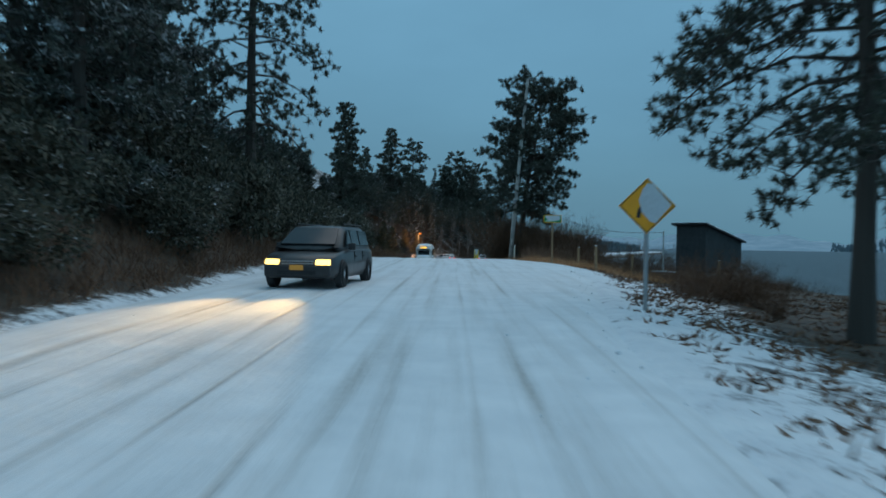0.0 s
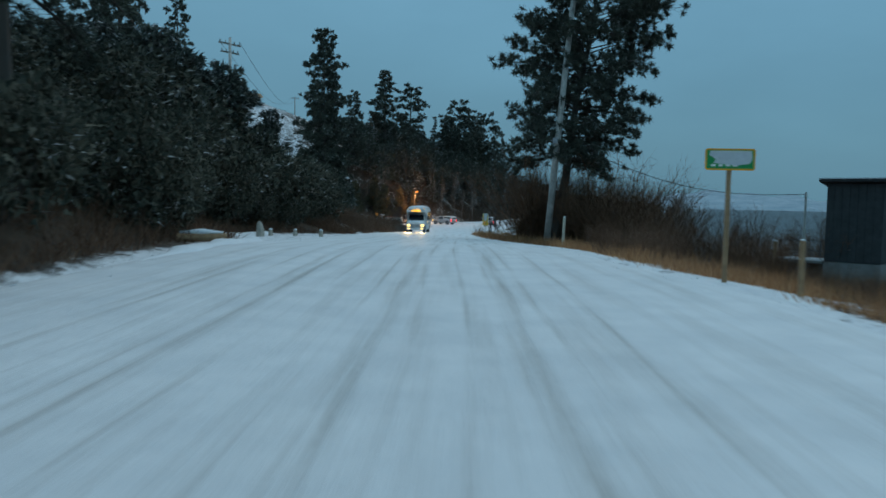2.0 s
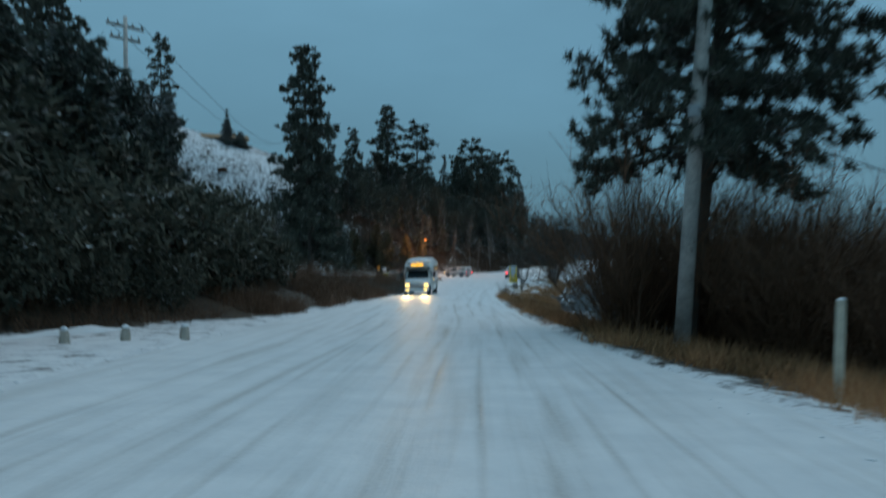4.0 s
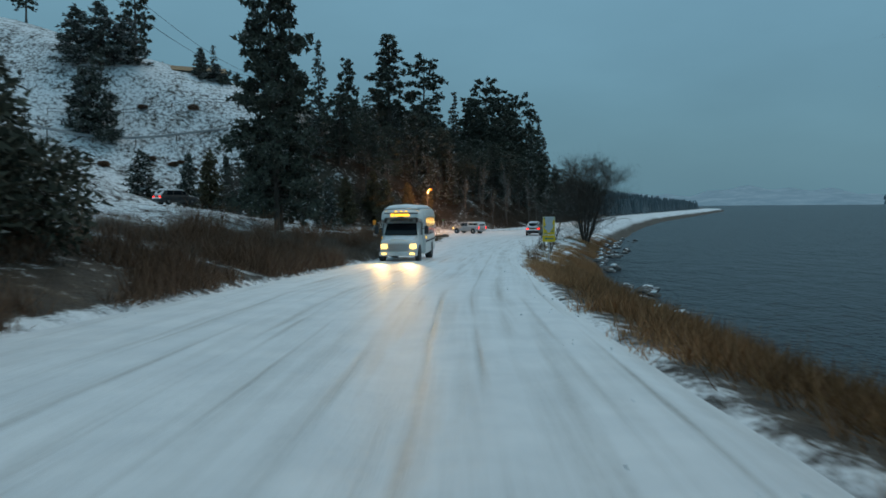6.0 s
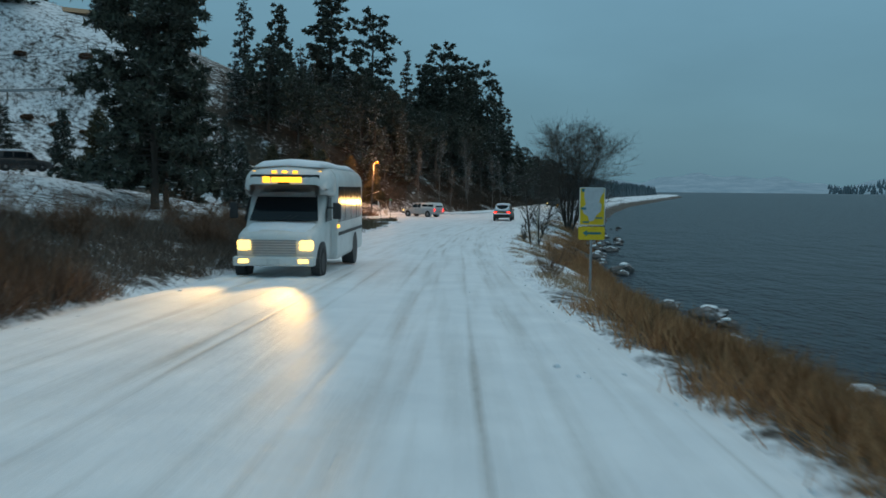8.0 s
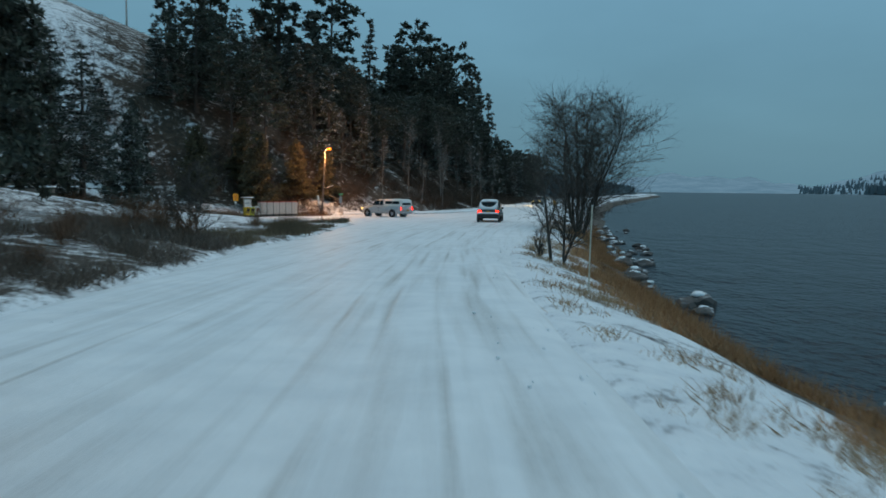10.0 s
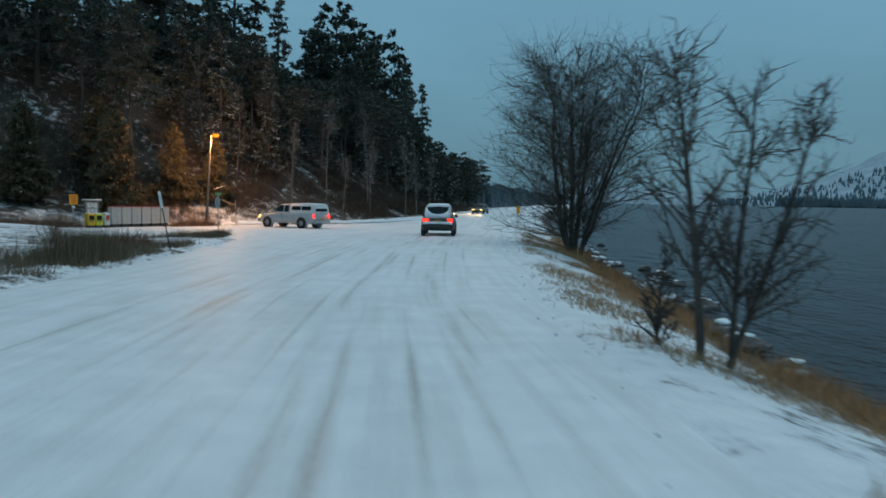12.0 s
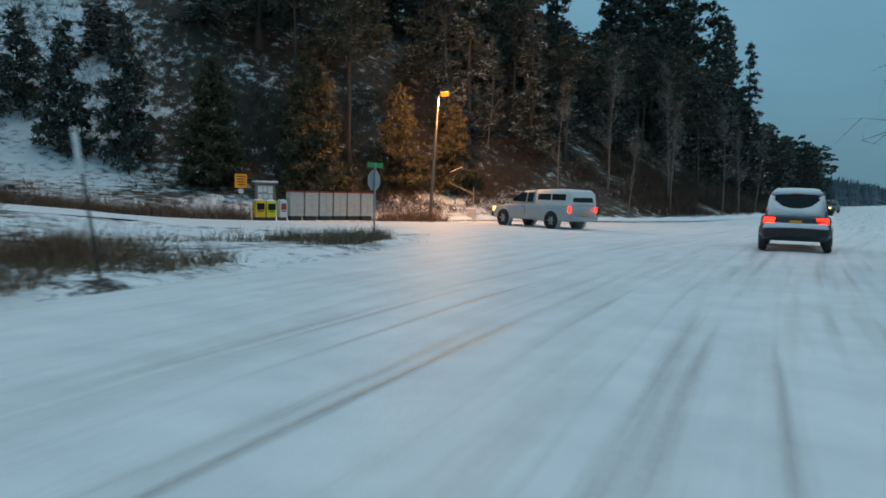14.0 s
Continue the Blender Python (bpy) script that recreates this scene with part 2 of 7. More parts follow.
lane = along([(-60, 4.6), (1.6, 3.78), (14, 3.1), (27, 2.38), (38, 1.8), (49, 1.03), (74, -0.25), (88, -1.5), (110, -2.2), (124, -2.6), (144, -2.5), (158, -1.3), (166, -0.25),
              (173, 0.7), (190, 5.0), (229, 12.8), (260, 19.5), (330, 36), (700, 148)], 4)
REACH = [0, 1.5, 4, 8, 14, 22, 35, 55, 90, 150, 400, 3000]
RISE = [(-300, [0, 0.2, 1.6, 4, 7.5, 10.5, 15, 20, 27, 34, 50, 60]), (62, [0, 0.2, 1.6, 4, 7.5, 10.5, 15, 20, 27, 36, 50, 60]),
        (76, [0, 0.15, 0.9, 2.3, 4.5, 7, 11, 17, 28, 40, 52, 60]), (90, [0, 0.35, 1.0, 1.5, 2.1, 3.0, 4.7, 10, 26, 44, 54, 60]),
        (130, [0, 0.3, 0.7, 0.9, 1.5, 2.8, 4.5, 10, 26, 44, 54, 60]), (155, [0, 0.4, 1.0, 1.3, 2.2, 5, 9, 17, 32, 44, 54, 60]),
        (176, [0, 0.4, 0.9, 1.2, 1.7, 3.4, 10, 20, 35, 44, 54, 60]), (184, [0, 0.35, 0.9, 1.4, 2.4, 5, 12, 23, 37, 44, 54, 60]), (192, [0, 0.3, 1.2, 3.2, 6.5, 11, 18, 28, 40, 45, 52, 60]), (285, [0, 0.3, 1.2, 3.4, 7, 11, 16, 22, 29, 34, 42, 50]),
        (335, [0, 0.2, 0.5, 1, 1.8, 3, 5, 8, 12, 16, 20, 26]), (700, [0, 0.2, 0.5, 1, 1.8, 3, 5, 8, 12, 16, 20, 26])]
FALL_AT = [0, 1.0, 3, 5, 7.5, 10, 15, 25, 40, 60, 400, 3000]
FALL = [(-300, [0, -0.1, -0.45, -0.75, -1.0, -1.2, -1.5, -2.6, -5.5, -7, -9, -9]), (66, [0, -0.1, -0.45, -0.75, -1.0, -1.2, -1.6, -2.6, -5.5, -7, -9, -9]),
        (88, [0, -0.12, -0.9, -2.1, -3.6, -5.0, -6.5, -8, -9, -9, -9, -9]), (140, [0, -0.12, -0.7, -1.6, -2.6, -4.0, -5.5, -7, -8, -8, -9, -9]), (700, [0, -0.12, -0.7, -1.6, -2.6, -4.0, -5.5, -7, -8, -8, -9, -9])]
SIDE = np.array([(-110, 50, 6.0), (-62, 112, 3.1), (-37, 146, 0.8), (-26, 162, -2.3), (-19, 173, -3.35), (-12, 179, -3.47), (-4, 182.5, -3.48)])


def table(at, rows, d, y):
    per = np.array([np.interp(d, at, r) for _, r in rows])
    ys = np.array([r[0] for r in rows], float)
    k = np.clip(np.searchsorted(ys, y) - 1, 0, len(ys) - 2)
    f = np.clip((y - ys[k]) / (ys[k + 1] - ys[k]), 0, 1)
    i = np.arange(len(d))
    return per[k, i] * (1 - f) + per[k + 1, i] * f


def side_line(step=1.5):
    """Points every step metres along the side road, and its way there."""
    seg = np.linalg.norm(np.diff(SIDE[:, :2], axis=0), axis=1)
    s = np.r_[0, np.cumsum(seg)]
    q = np.arange(0, s[-1], step)
    p = np.stack([np.interp(q, s, SIDE[:, n]) for n in range(3)], 1)
    k = np.hanning(9) / np.hanning(9).sum()
    for n in range(3):
        p[:, n] = np.convolve(np.pad(p[:, n], 4, mode="edge"), k, mode="valid")
    return p


SIDE_PTS = side_line()


def lumps(x, y, scale, seed):
    """Cheap smooth noise from a few crossed waves."""
    r = np.random.RandomState(seed)
    out = 0
    for _ in range(7):
        a, f, p = r.uniform(0, 6.28), r.uniform(0.6, 2.2) / scale, r.uniform(0, 6.28)
        out = out + np.sin((x * np.cos(a) + y * np.sin(a)) * f + p)
    return out / 7


def land(x, y):
    """The height of the ground, and how much snow covers it (0 to 1)."""
    x, y = np.atleast_1d(np.asarray(x, float)), np.atleast_1d(np.asarray(y, float))
    base, l, r = level(y), bank_left(y), edge_right(y)
    dl, dr = np.maximum(l - x, 0), np.maximum(x - r, 0)
    rough = np.minimum(np.maximum(dl, dr) / 4, 1)
    z = base + np.where(dl > 0, table(REACH, RISE, dl, y), 0) + np.where(dr > 0, table(FALL_AT, FALL, dr, y), 0)
    z = z + rough * (0.22 * lumps(x, y, 3.0, 3) + 0.10 * lumps(x, y, 1.0, 4)) + np.minimum(dl / 30, 1) * 1.6 * lumps(x, y, 22, 5)
    inside = (dl <= 0) & (dr <= 0)
    island = inside & (x < edge_left(y) - 0.2) & (y > 138) & (y < 170)
    pull = inside & (x < edge_left(y)) & (y < 100)
    z = np.where(inside & ~island & ~pull, z - 0.10, z)
    z = np.where(island, z + 0.10 + 0.1 * lumps(x, y, 2.0, 8), z)
    # the side road is cut into the slope
    d2 = (x[:, None] - SIDE_PTS[None, :, 0]) ** 2 + (y[:, None] - SIDE_PTS[None, :, 1]) ** 2
    k = d2.argmin(1)
    ds, zs = np.sqrt(d2[np.arange(len(x)), k]), SIDE_PTS[k, 2]
    w = np.clip((ds - 3.9) / 5.0, 0, 1)
    w = w * w * (3 - 2 * w)
    z = np.where(ds < 8.9, (zs - 0.12) * (1 - w) + z * w, z)
    # cover: thin on the shrubby bank and the lakeside, thick on the hill and the flat
    cover = np.full(len(x), 0.75)
    cover = np.where(dl > 0, np.interp(dl, [0, 0.6, 1.5, 14, 26, 40], [0.75, 0.45, 0.16, 0.3, 0.6, 0.66]), cover)
    cover = np.where((dl > 0) & (y > 186), np.interp(dl, [0, 1, 3, 45, 60], [0.8, 0.52, 0.40, 0.48, 0.68]), cover)
    cover = np.where((dl > 0) & (y > 150) & (x < -6 - 0.72 * (y - 148)), np.maximum(cover, 0.62), cover)
    cover = np.where((dl > 0.6) & (dl <= 5) & (y > 78) & (y < 150), np.interp(y, [80, 92, 108], [0.38, 0.47, 0.52]) + 0.2 * lumps(x, y, 2.0, 16), cover)
    cover = np.where((dl > 5) & (y > 78) & (y < 150), np.interp(dl, [5, 7, 26, 40], [0.44, 0.60, 0.63, 0.66]), cover)
    cover = np.where((dl > 1) & (y > 150) & (y <= 187), np.maximum(cover, 0.44 + 0.14 * lumps(x, y, 3.0, 17)), cover)
    cover = np.where((x < -30) & (y > 120) & (x < -6 - 0.72 * (y - 148)), 0.66 + 0.10 * lumps(x, y, 4, 15), cover)
    cover = np.where((y > 150) & (dl > 0) & (dl < 5) & (x < -9), np.maximum(cover, np.interp(dl, [0, 3, 5], [0.75, 0.62, 0.4])), cover)
    cover = np.where(dr > 0, np.interp(dr, [0, 0.5, 1.6, 3.0, 4.2, 8], [0.85, 0.8, 0.76, 0.68, 0.32, 0.05]) + np.minimum(dr, 1) * 0.09 * lumps(x, y, 1.2, 18), cover)
    bare = np.interp(dr, [0, 0.3, 0.9, 2.0, 4.5, 8], [0.78, 0.6, 0.36, 0.26, 0.15, 0.05]) + 0.14 * np.minimum(dr, 1) * lumps(x, y, 1.2, 18)
    ragged = y + 4.0 * lumps(x, y, 2.5, 23)
    mix = np.clip((ragged - 56) / 8, 0, 1) * np.clip((112 - ragged) / 12, 0, 1)
    cover = np.where(dr > 0, cover * (1 - mix) + bare * mix, cover)
    cover = np.where((dr > 4.5) & (ragged < 64), 0.30 + 0.22 * lumps(x, y, 2.2, 19) + 0.1 * lumps(x, y, 8, 20), cover)
    cover = np.where(island, np.maximum(0.60, 0.68 + 0.2 * lumps(x, y, 1.5, 9)), cover)
    cover = np.where(ds < 5.2, np.maximum(cover, 0.55), cover)
    return z, cover


def hgt(x, y):
    return float(land(x, y)[0][0])


def mesh_object(name, verts, faces, mat, parent=None, smooth=False):
    me = bpy.data.meshes.new(name)
    me.from_pydata([tuple(map(float, v)) for v in verts], [], [tuple(map(int, f)) for f in faces])
    me.update()
    for mt in (mat if isinstance(mat, (list, tuple)) else [mat]):
        me.materials.append(mt)
    if smooth:
        me.polygons.foreach_set("use_smooth", [True] * len(me.polygons))
    ob = new(name, me)
    if parent:
        ob.parent = parent
    return ob


def grid_faces(rows, cols):
    i = np.arange((rows - 1) * cols).reshape(rows - 1, cols)[:, :-1].ravel()
    return np.stack([i, i + 1, i + cols + 1, i + cols], 1)


def build_ground():
    ys = np.r_[-3000, -1200, -500, np.arange(-200, -60, 14), np.arange(-60, 70, 1.0), np.arange(70, 215, 0.8), np.arange(215, 340, 2.0), np.arange(340, 640, 20), 690, 1200, 2200, 4000]
    dl = np.r_[0, 0.35, 0.7, 1.1, 1.5, 2, 2.6, 3.2, 4, 5, 6, 7, 8, 9.5, 11, 12.5, 14, 16, 18, 20, 23, 26, 30, 35, 40, 46, 54, 62, 74, 88, 104, 124, 150, 200, 300, 600, 1500, 3000]
    dr = np.r_[0, 0.3, 0.6, 0.9, 1.3, 1.7, 2.2, 2.8, 3.4, 4.2, 5, 6, 7, 8.5, 10, 12, 14.5, 18, 22, 27, 33, 40, 50, 60, 200, 3000]
    mid = np.linspace(0, 1, 22)[1:-1]
    l, r = bank_left(ys), edge_right(ys)
    x = np.concatenate([(l[:, None] - dl[None, ::-1]), l[:, None] + (r - l)[:, None] * mid, r[:, None] + dr], 1)
    y = np.repeat(ys[:, None], x.shape[1], 1)
    z, c = np.empty(x.size), np.empty(x.size)
    for a in range(0, x.size, 4000):
        z[a:a + 4000], c[a:a + 4000] = land(x.ravel()[a:a + 4000], y.ravel()[a:a + 4000])
    ob = mesh_object("ground", np.stack([x.ravel(), y.ravel(), z], 1), grid_faces(*x.shape), SNOW_GROUND, smooth=True)
    ob.data.attributes.new("cover", "FLOAT", "POINT").data.foreach_set("value", c)
    return tagged(ob, "snow-dusted hillside and lakeside ground with brown growth showing", "ground", kind="structure")


def build_road():
    ys = np.r_[np.arange(-60, 200, 0.5), np.arange(200, 420, 2.0)]
    l, r, c, z = edge_left(ys) - 0.15, edge_right(ys) + 0.15, lane(ys), level(ys)
    f = np.linspace(0, 1, 41)
    x = l[:, None] + (r - l)[:, None] * f
    y = np.repeat(ys[:, None], len(f), 1)
    u = x - c[:, None]
    rut = sum(np.exp(-((u - a) / 0.2) ** 2) for a in (-0.78, 0.72, -3.0, -4.45))
    edge = np.minimum(np.minimum(f, 1 - f) / 0.05, 1)[None]
    h = z[:, None] + 0.02 - 0.03 * rut + 0.015 * lumps(x, y * 0.5, 0.5, 11) - (1 - edge) * 0.10
    ob = mesh_object("road", np.stack([x.ravel(), y.ravel(), h.ravel()], 1), grid_faces(*x.shape), ROAD_SNOW, smooth=True)
    uv = ob.data.uv_layers.new(name="lane")
    loops = np.empty(len(ob.data.loops), int)
    ob.data.loops.foreach_get("vertex_index", loops)
    uv.data.foreach_set("uv", np.stack([u.ravel()[loops], y.ravel()[loops]], 1).ravel())
    return tagged(ob, "two-lane lakeside road covered in driven snow with wheel tracks", "road", kind="structure")


def build_side_road():
    p = SIDE_PTS
    t = np.gradient(p[:, :2], axis=0)
    t /= np.linalg.norm(t, axis=1)[:, None]
    side = np.stack([-t[:, 1], t[:, 0]], 1)
    wide = np.interp(np.arange(len(p)), [0, len(p) - 14, len(p) - 1], [3.1, 3.4, 5.0])
    f = np.linspace(-1, 1, 21)
    xy = p[:, None, :2] + side[:, None] * (f[None, :, None] * wide[:, None, None])
    near = np.clip((np.arange(len(p)) - (len(p) - 16)) / 6, 0, 1)[:, None]
    z = (p[:, None, 2] + 0.03) * (1 - near) + (level(xy[..., 1]) + 0.034) * near + 0.012 * lumps(xy[..., 0], xy[..., 1], 0.6, 12) - 0.1 * (np.abs(f)[None] > 0.98)
    ob = mesh_object("side_road", np.concatenate([xy.reshape(-1, 2), z.reshape(-1, 1)], 1), grid_faces(len(p), len(f)), ROAD_SNOW, smooth=True)
    uv = ob.data.uv_layers.new(name="lane")
    loops = np.empty(len(ob.data.loops), int)
    ob.data.loops.foreach_get("vertex_index", loops)
    u = np.repeat((f * 3.4 - 1.8)[None], len(p), 0).ravel()
    v = np.repeat(np.arange(len(p))[:, None] * 1.5, len(f), 1).ravel()
    uv.data.foreach_set("uv", np.stack([u[loops], v[loops]], 1).ravel())
    return tagged(ob, "snow-covered side road climbing from the junction", "road", kind="structure")


def build_water():
    xs = np.r_[-6, np.arange(0, 60, 2.0), 80, 120, 200, 400, 900, 2000, 4200]
    ys = np.r_[-3000, -900, -300, -100, np.arange(-40, 260, 4.0), 300, 400, 700, 1500, 4200]
    x, y = np.meshgrid(xs, ys)
    ob = mesh_object("water", np.stack([x.ravel(), y.ravel(), np.full(x.size, LAKE)], 1), grid_faces(*x.shape), WATER)
    return tagged(ob, "dark rippled lake water at dusk", "lake", kind="structure")


def shore_top(a):
    """How high the hills across the lake rise, by their bearing."""
    top = 80 + 40 * math.sin(a * 9) + 30 * math.sin(a * 23 + 1) + 14 * math.sin(a * 57) + 420 * max(0, a - 0.36)
    return top * float(np.interp(a, [0, 0.38, 0.55], [0.42, 0.55, 1.0]))


def build_far_shore():
    """Low snowy hills across the lake, the dusk haze put into their pale colour."""
    m, n, l, b = material("haze_tinted_hills", 0.95)
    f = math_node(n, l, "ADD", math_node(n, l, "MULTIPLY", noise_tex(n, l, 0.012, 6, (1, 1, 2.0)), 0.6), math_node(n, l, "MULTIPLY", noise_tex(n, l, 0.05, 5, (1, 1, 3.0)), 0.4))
    # pale blue ramp paints the haze over the snow and rock tones
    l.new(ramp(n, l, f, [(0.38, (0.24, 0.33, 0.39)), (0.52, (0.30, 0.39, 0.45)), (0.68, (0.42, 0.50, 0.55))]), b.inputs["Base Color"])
    az = np.linspace(radians(-6), radians(80), 160)
    v = []
    for up in np.linspace(0, 1, 9):
        for a in az:
            far = 2600 - 500 * math.sin(a) + up * 700
            v.append((far * math.sin(a), far * math.cos(a), LAKE - 2 + shore_top(a) * up ** 0.8 + 6 * up * math.sin(a * 140 + up * 9)))
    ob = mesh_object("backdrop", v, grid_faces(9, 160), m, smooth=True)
    return tagged(ob, "snow-covered hills across the lake, haze put into their colour", "hills", kind="structure")


def build_far_woods():
    """A dark line of firs along the far shore, and scattered ones on the hills above it."""
    rnd = np.random.RandomState(61)
    m, n, l, b = material("haze_tinted_firs", 0.95)
    # the haze of distance is put into the firs' blue-grey colour
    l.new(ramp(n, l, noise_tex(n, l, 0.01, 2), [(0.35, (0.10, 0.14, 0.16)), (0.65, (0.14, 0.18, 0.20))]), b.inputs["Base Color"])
    v, f = [], []
    for k in range(5200):
        low = k < 3000
        a = rnd.uniform(0.46, 1.3) if low else rnd.uniform(0.40, 1.3)
        up = 0.0 if low else rnd.uniform(0.03, 0.75) ** 1.5
        d = 2040 + rnd.uniform(-30, 40) - 400 * math.sin(a) if low else 2590 - 500 * math.sin(a) + up * 700
        h = rnd.uniform(9, 22) if low else rnd.uniform(9, 20)
        z = LAKE + rnd.uniform(0, 5) if low else LAKE - 4 + shore_top(a) * up ** 0.8
        x, y, i = d * math.sin(a), d * math.cos(a), len(v)
        r = h * 0.26
        v += [(x + r * math.cos(q), y + r * math.sin(q), z) for q in (0, 1.57, 3.14, 4.71)] + [(x, y, z + h)]
        f += [(i, i + 1, i + 4), (i + 1, i + 2, i + 4), (i + 2, i + 3, i + 4), (i + 3, i, i + 4)]
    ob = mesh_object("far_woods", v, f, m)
    return tagged(ob, "dark firs along the far shore of the lake, tinted with haze", "trees", kind="stuff")


def build_distant_wood():
    """Conifers on the low land past the last bend, too far off to tell apart, with haze in their colour."""
    rnd = np.random.RandomState(63)
    m, n, l, b = material("haze_tinted_conifers", 0.95)
    # bluish greys stand in for haze between here and the wood
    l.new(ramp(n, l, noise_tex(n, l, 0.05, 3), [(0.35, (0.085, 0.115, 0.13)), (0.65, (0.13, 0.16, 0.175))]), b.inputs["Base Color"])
    v, f = [], []
    for k in range(2600):
        y = rnd.uniform(318, 640)
        x = float(bank_left(y)) - 1.5 - 75 * rnd.uniform(0, 1) ** 1.6
        z, h = hgt(x, y) - 0.5, rnd.uniform(2.5, 6.5)
        for t in range(4):
            i, r, z0 = len(v), h * 0.24 * (1 - 0.22 * t) * rnd.uniform(0.8, 1.2), z + h * (0.08 + 0.2 * t)
            a0 = rnd.uniform(0, 6.28)
            v += [(x + r * math.cos(a0 + q) * rnd.uniform(0.7, 1.2), y + r * math.sin(a0 + q), z0 + rnd.uniform(-0.3, 0.3)) for q in (0, 1.05, 2.09, 3.14, 4.19, 5.24)] + [(x, y, z0 + h * 0.42)]
            f += [(i + j, i + (j + 1) % 6, i + 6) for j in range(6)]
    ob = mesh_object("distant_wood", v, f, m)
    return tagged(ob, "conifer wood past the last bend, dimmed by haze in its colour", "trees", kind="stuff")


build_far_woods()
build_distant_wood()
build_ground()
build_road()
build_side_road()
build_water()
build_far_shore()



def build_snow_bank(ys, off, size, label):
    """A low, lumpy ridge of ploughed snow along the foot of the left bank."""
    x = bank_left(ys) + off
    r = size + 0.10 * lumps(x, ys, 0.8, 21) + 0.07 * lumps(x, ys, 0.25, 22)
    r = r * np.clip(np.minimum(ys - ys[0], ys[-1] - ys) / 2.5, 0.02, 1)
    a = np.linspace(0, np.pi, 7)
    t = np.gradient(np.c_[x, ys], axis=0)
    t /= np.linalg.norm(t, axis=1)[:, None]
    n = np.c_[-t[:, 1], t[:, 0]]
    v = [(x[k] + n[k, 0] * 1.9 * r[k] * math.cos(b), ys[k] + n[k, 1] * 1.9 * r[k] * math.cos(b), level(ys[k]) - 0.04 + r[k] * math.sin(b) * 1.1) for k in range(len(ys)) for b in a]
    ob = mesh_object("snow_bank", v, grid_faces(len(ys), 7), SNOW, smooth=True)
    return tagged(ob, label, "snow", kind="structure")


build_snow_bank(np.arange(184.5, 236, 0.35), 0.5, 0.20, "low ridge of ploughed snow along the junction's edge")
build_snow_bank(np.arange(42, 73, 0.35), 0.3, 0.15, "lumpy snow heaped along the pull-out")

# ---------------------------------------------------------------- building helpers
class Builder:
    """Collects tubes, boxes and leaves for one mesh."""

    def __init__(self):
        self.v, self.f, self.n = [], [], 0

    def add(self, verts, faces):
        verts = np.asarray(verts, float).reshape(-1, 3)
        self.v.append(verts)
        self.f += [tuple(int(i) + self.n for i in f) for f in faces]
        self.n += len(verts)
        return self

    def tube(self, path, radii, sides=6, cap=True):
        path = np.asarray(path, float)
        t = np.gradient(path, axis=0)
        t /= np.linalg.norm(t, axis=1)[:, None] + 1e-9
        ref = np.where(np.abs(t[:, 2:3]) > 0.9, np.array([[1.0, 0, 0]]), np.array([[0, 0, 1.0]]))
        a = np.cross(t, ref)
        a /= np.linalg.norm(a, axis=1)[:, None] + 1e-9
        b = np.cross(t, a)
        ang = np.arange(sides) * 2 * np.pi / sides
        ring = path[:, None] + np.asarray(radii, float)[:, None, None] * (np.cos(ang)[None, :, None] * a[:, None] + np.sin(ang)[None, :, None] * b[:, None])
        faces = [(i * sides + j, i * sides + (j + 1) % sides, (i + 1) * sides + (j + 1) % sides, (i + 1) * sides + j) for i in range(len(path) - 1) for j in range(sides)]
        if cap:
            faces += [tuple(range(sides))[::-1], tuple((len(path) - 1) * sides + j for j in range(sides))]
        return self.add(ring, faces)

    def leaves(self, at, way, length, width, rnd):
        """Thin pointed blades from the points at, along way."""
        at, way = np.asarray(at, float), np.asarray(way, float)
        way = way / (np.linalg.norm(way, axis=1)[:, None] + 1e-9)
        side = np.cross(way, rnd.normal(size=way.shape))
        side /= np.linalg.norm(side, axis=1)[:, None] + 1e-9
        length, width = np.broadcast_to(length, len(at))[:, None], np.broadcast_to(width, len(at))[:, None]
        v = np.stack([at - side * width / 2, at + side * width / 2, at + way * length], 1).reshape(-1, 3)
        i = np.arange(len(at)) * 3
        return self.add(v, np.stack([i, i + 1, i + 2], 1))

    def box(self, lo, hi, bev=0.0):
        """A box with its upright and level edges cut at bev."""
        lo, hi = np.array(lo, float), np.array(hi, float)
        bm = bmesh.new()
        bmesh.ops.create_cube(bm, size=1.0, matrix=Matrix.Translation((lo + hi) / 2) @ Matrix.Diagonal((*(hi - lo), 1)))
        if bev:
            bmesh.ops.bevel(bm, geom=list(bm.edges), offset=bev, segments=2, affect="EDGES", profile=0.6)
        return self.bm(bm)

    def bm(self, bm):
        bm.verts.index_update()
        self.add([v.co[:] for v in bm.verts], [[v.index for v in f.verts] for f in bm.faces])
        bm.free()
        return self

    def make(self, name, mat, parent=None, smooth=False, label=""):
        ob = mesh_object(name, np.concatenate(self.v), self.f, mat, parent, smooth)
        return tagged(ob, label) if label else ob


def thing(name, label, category, group=""):
    return tagged(new(name), label, category, group)


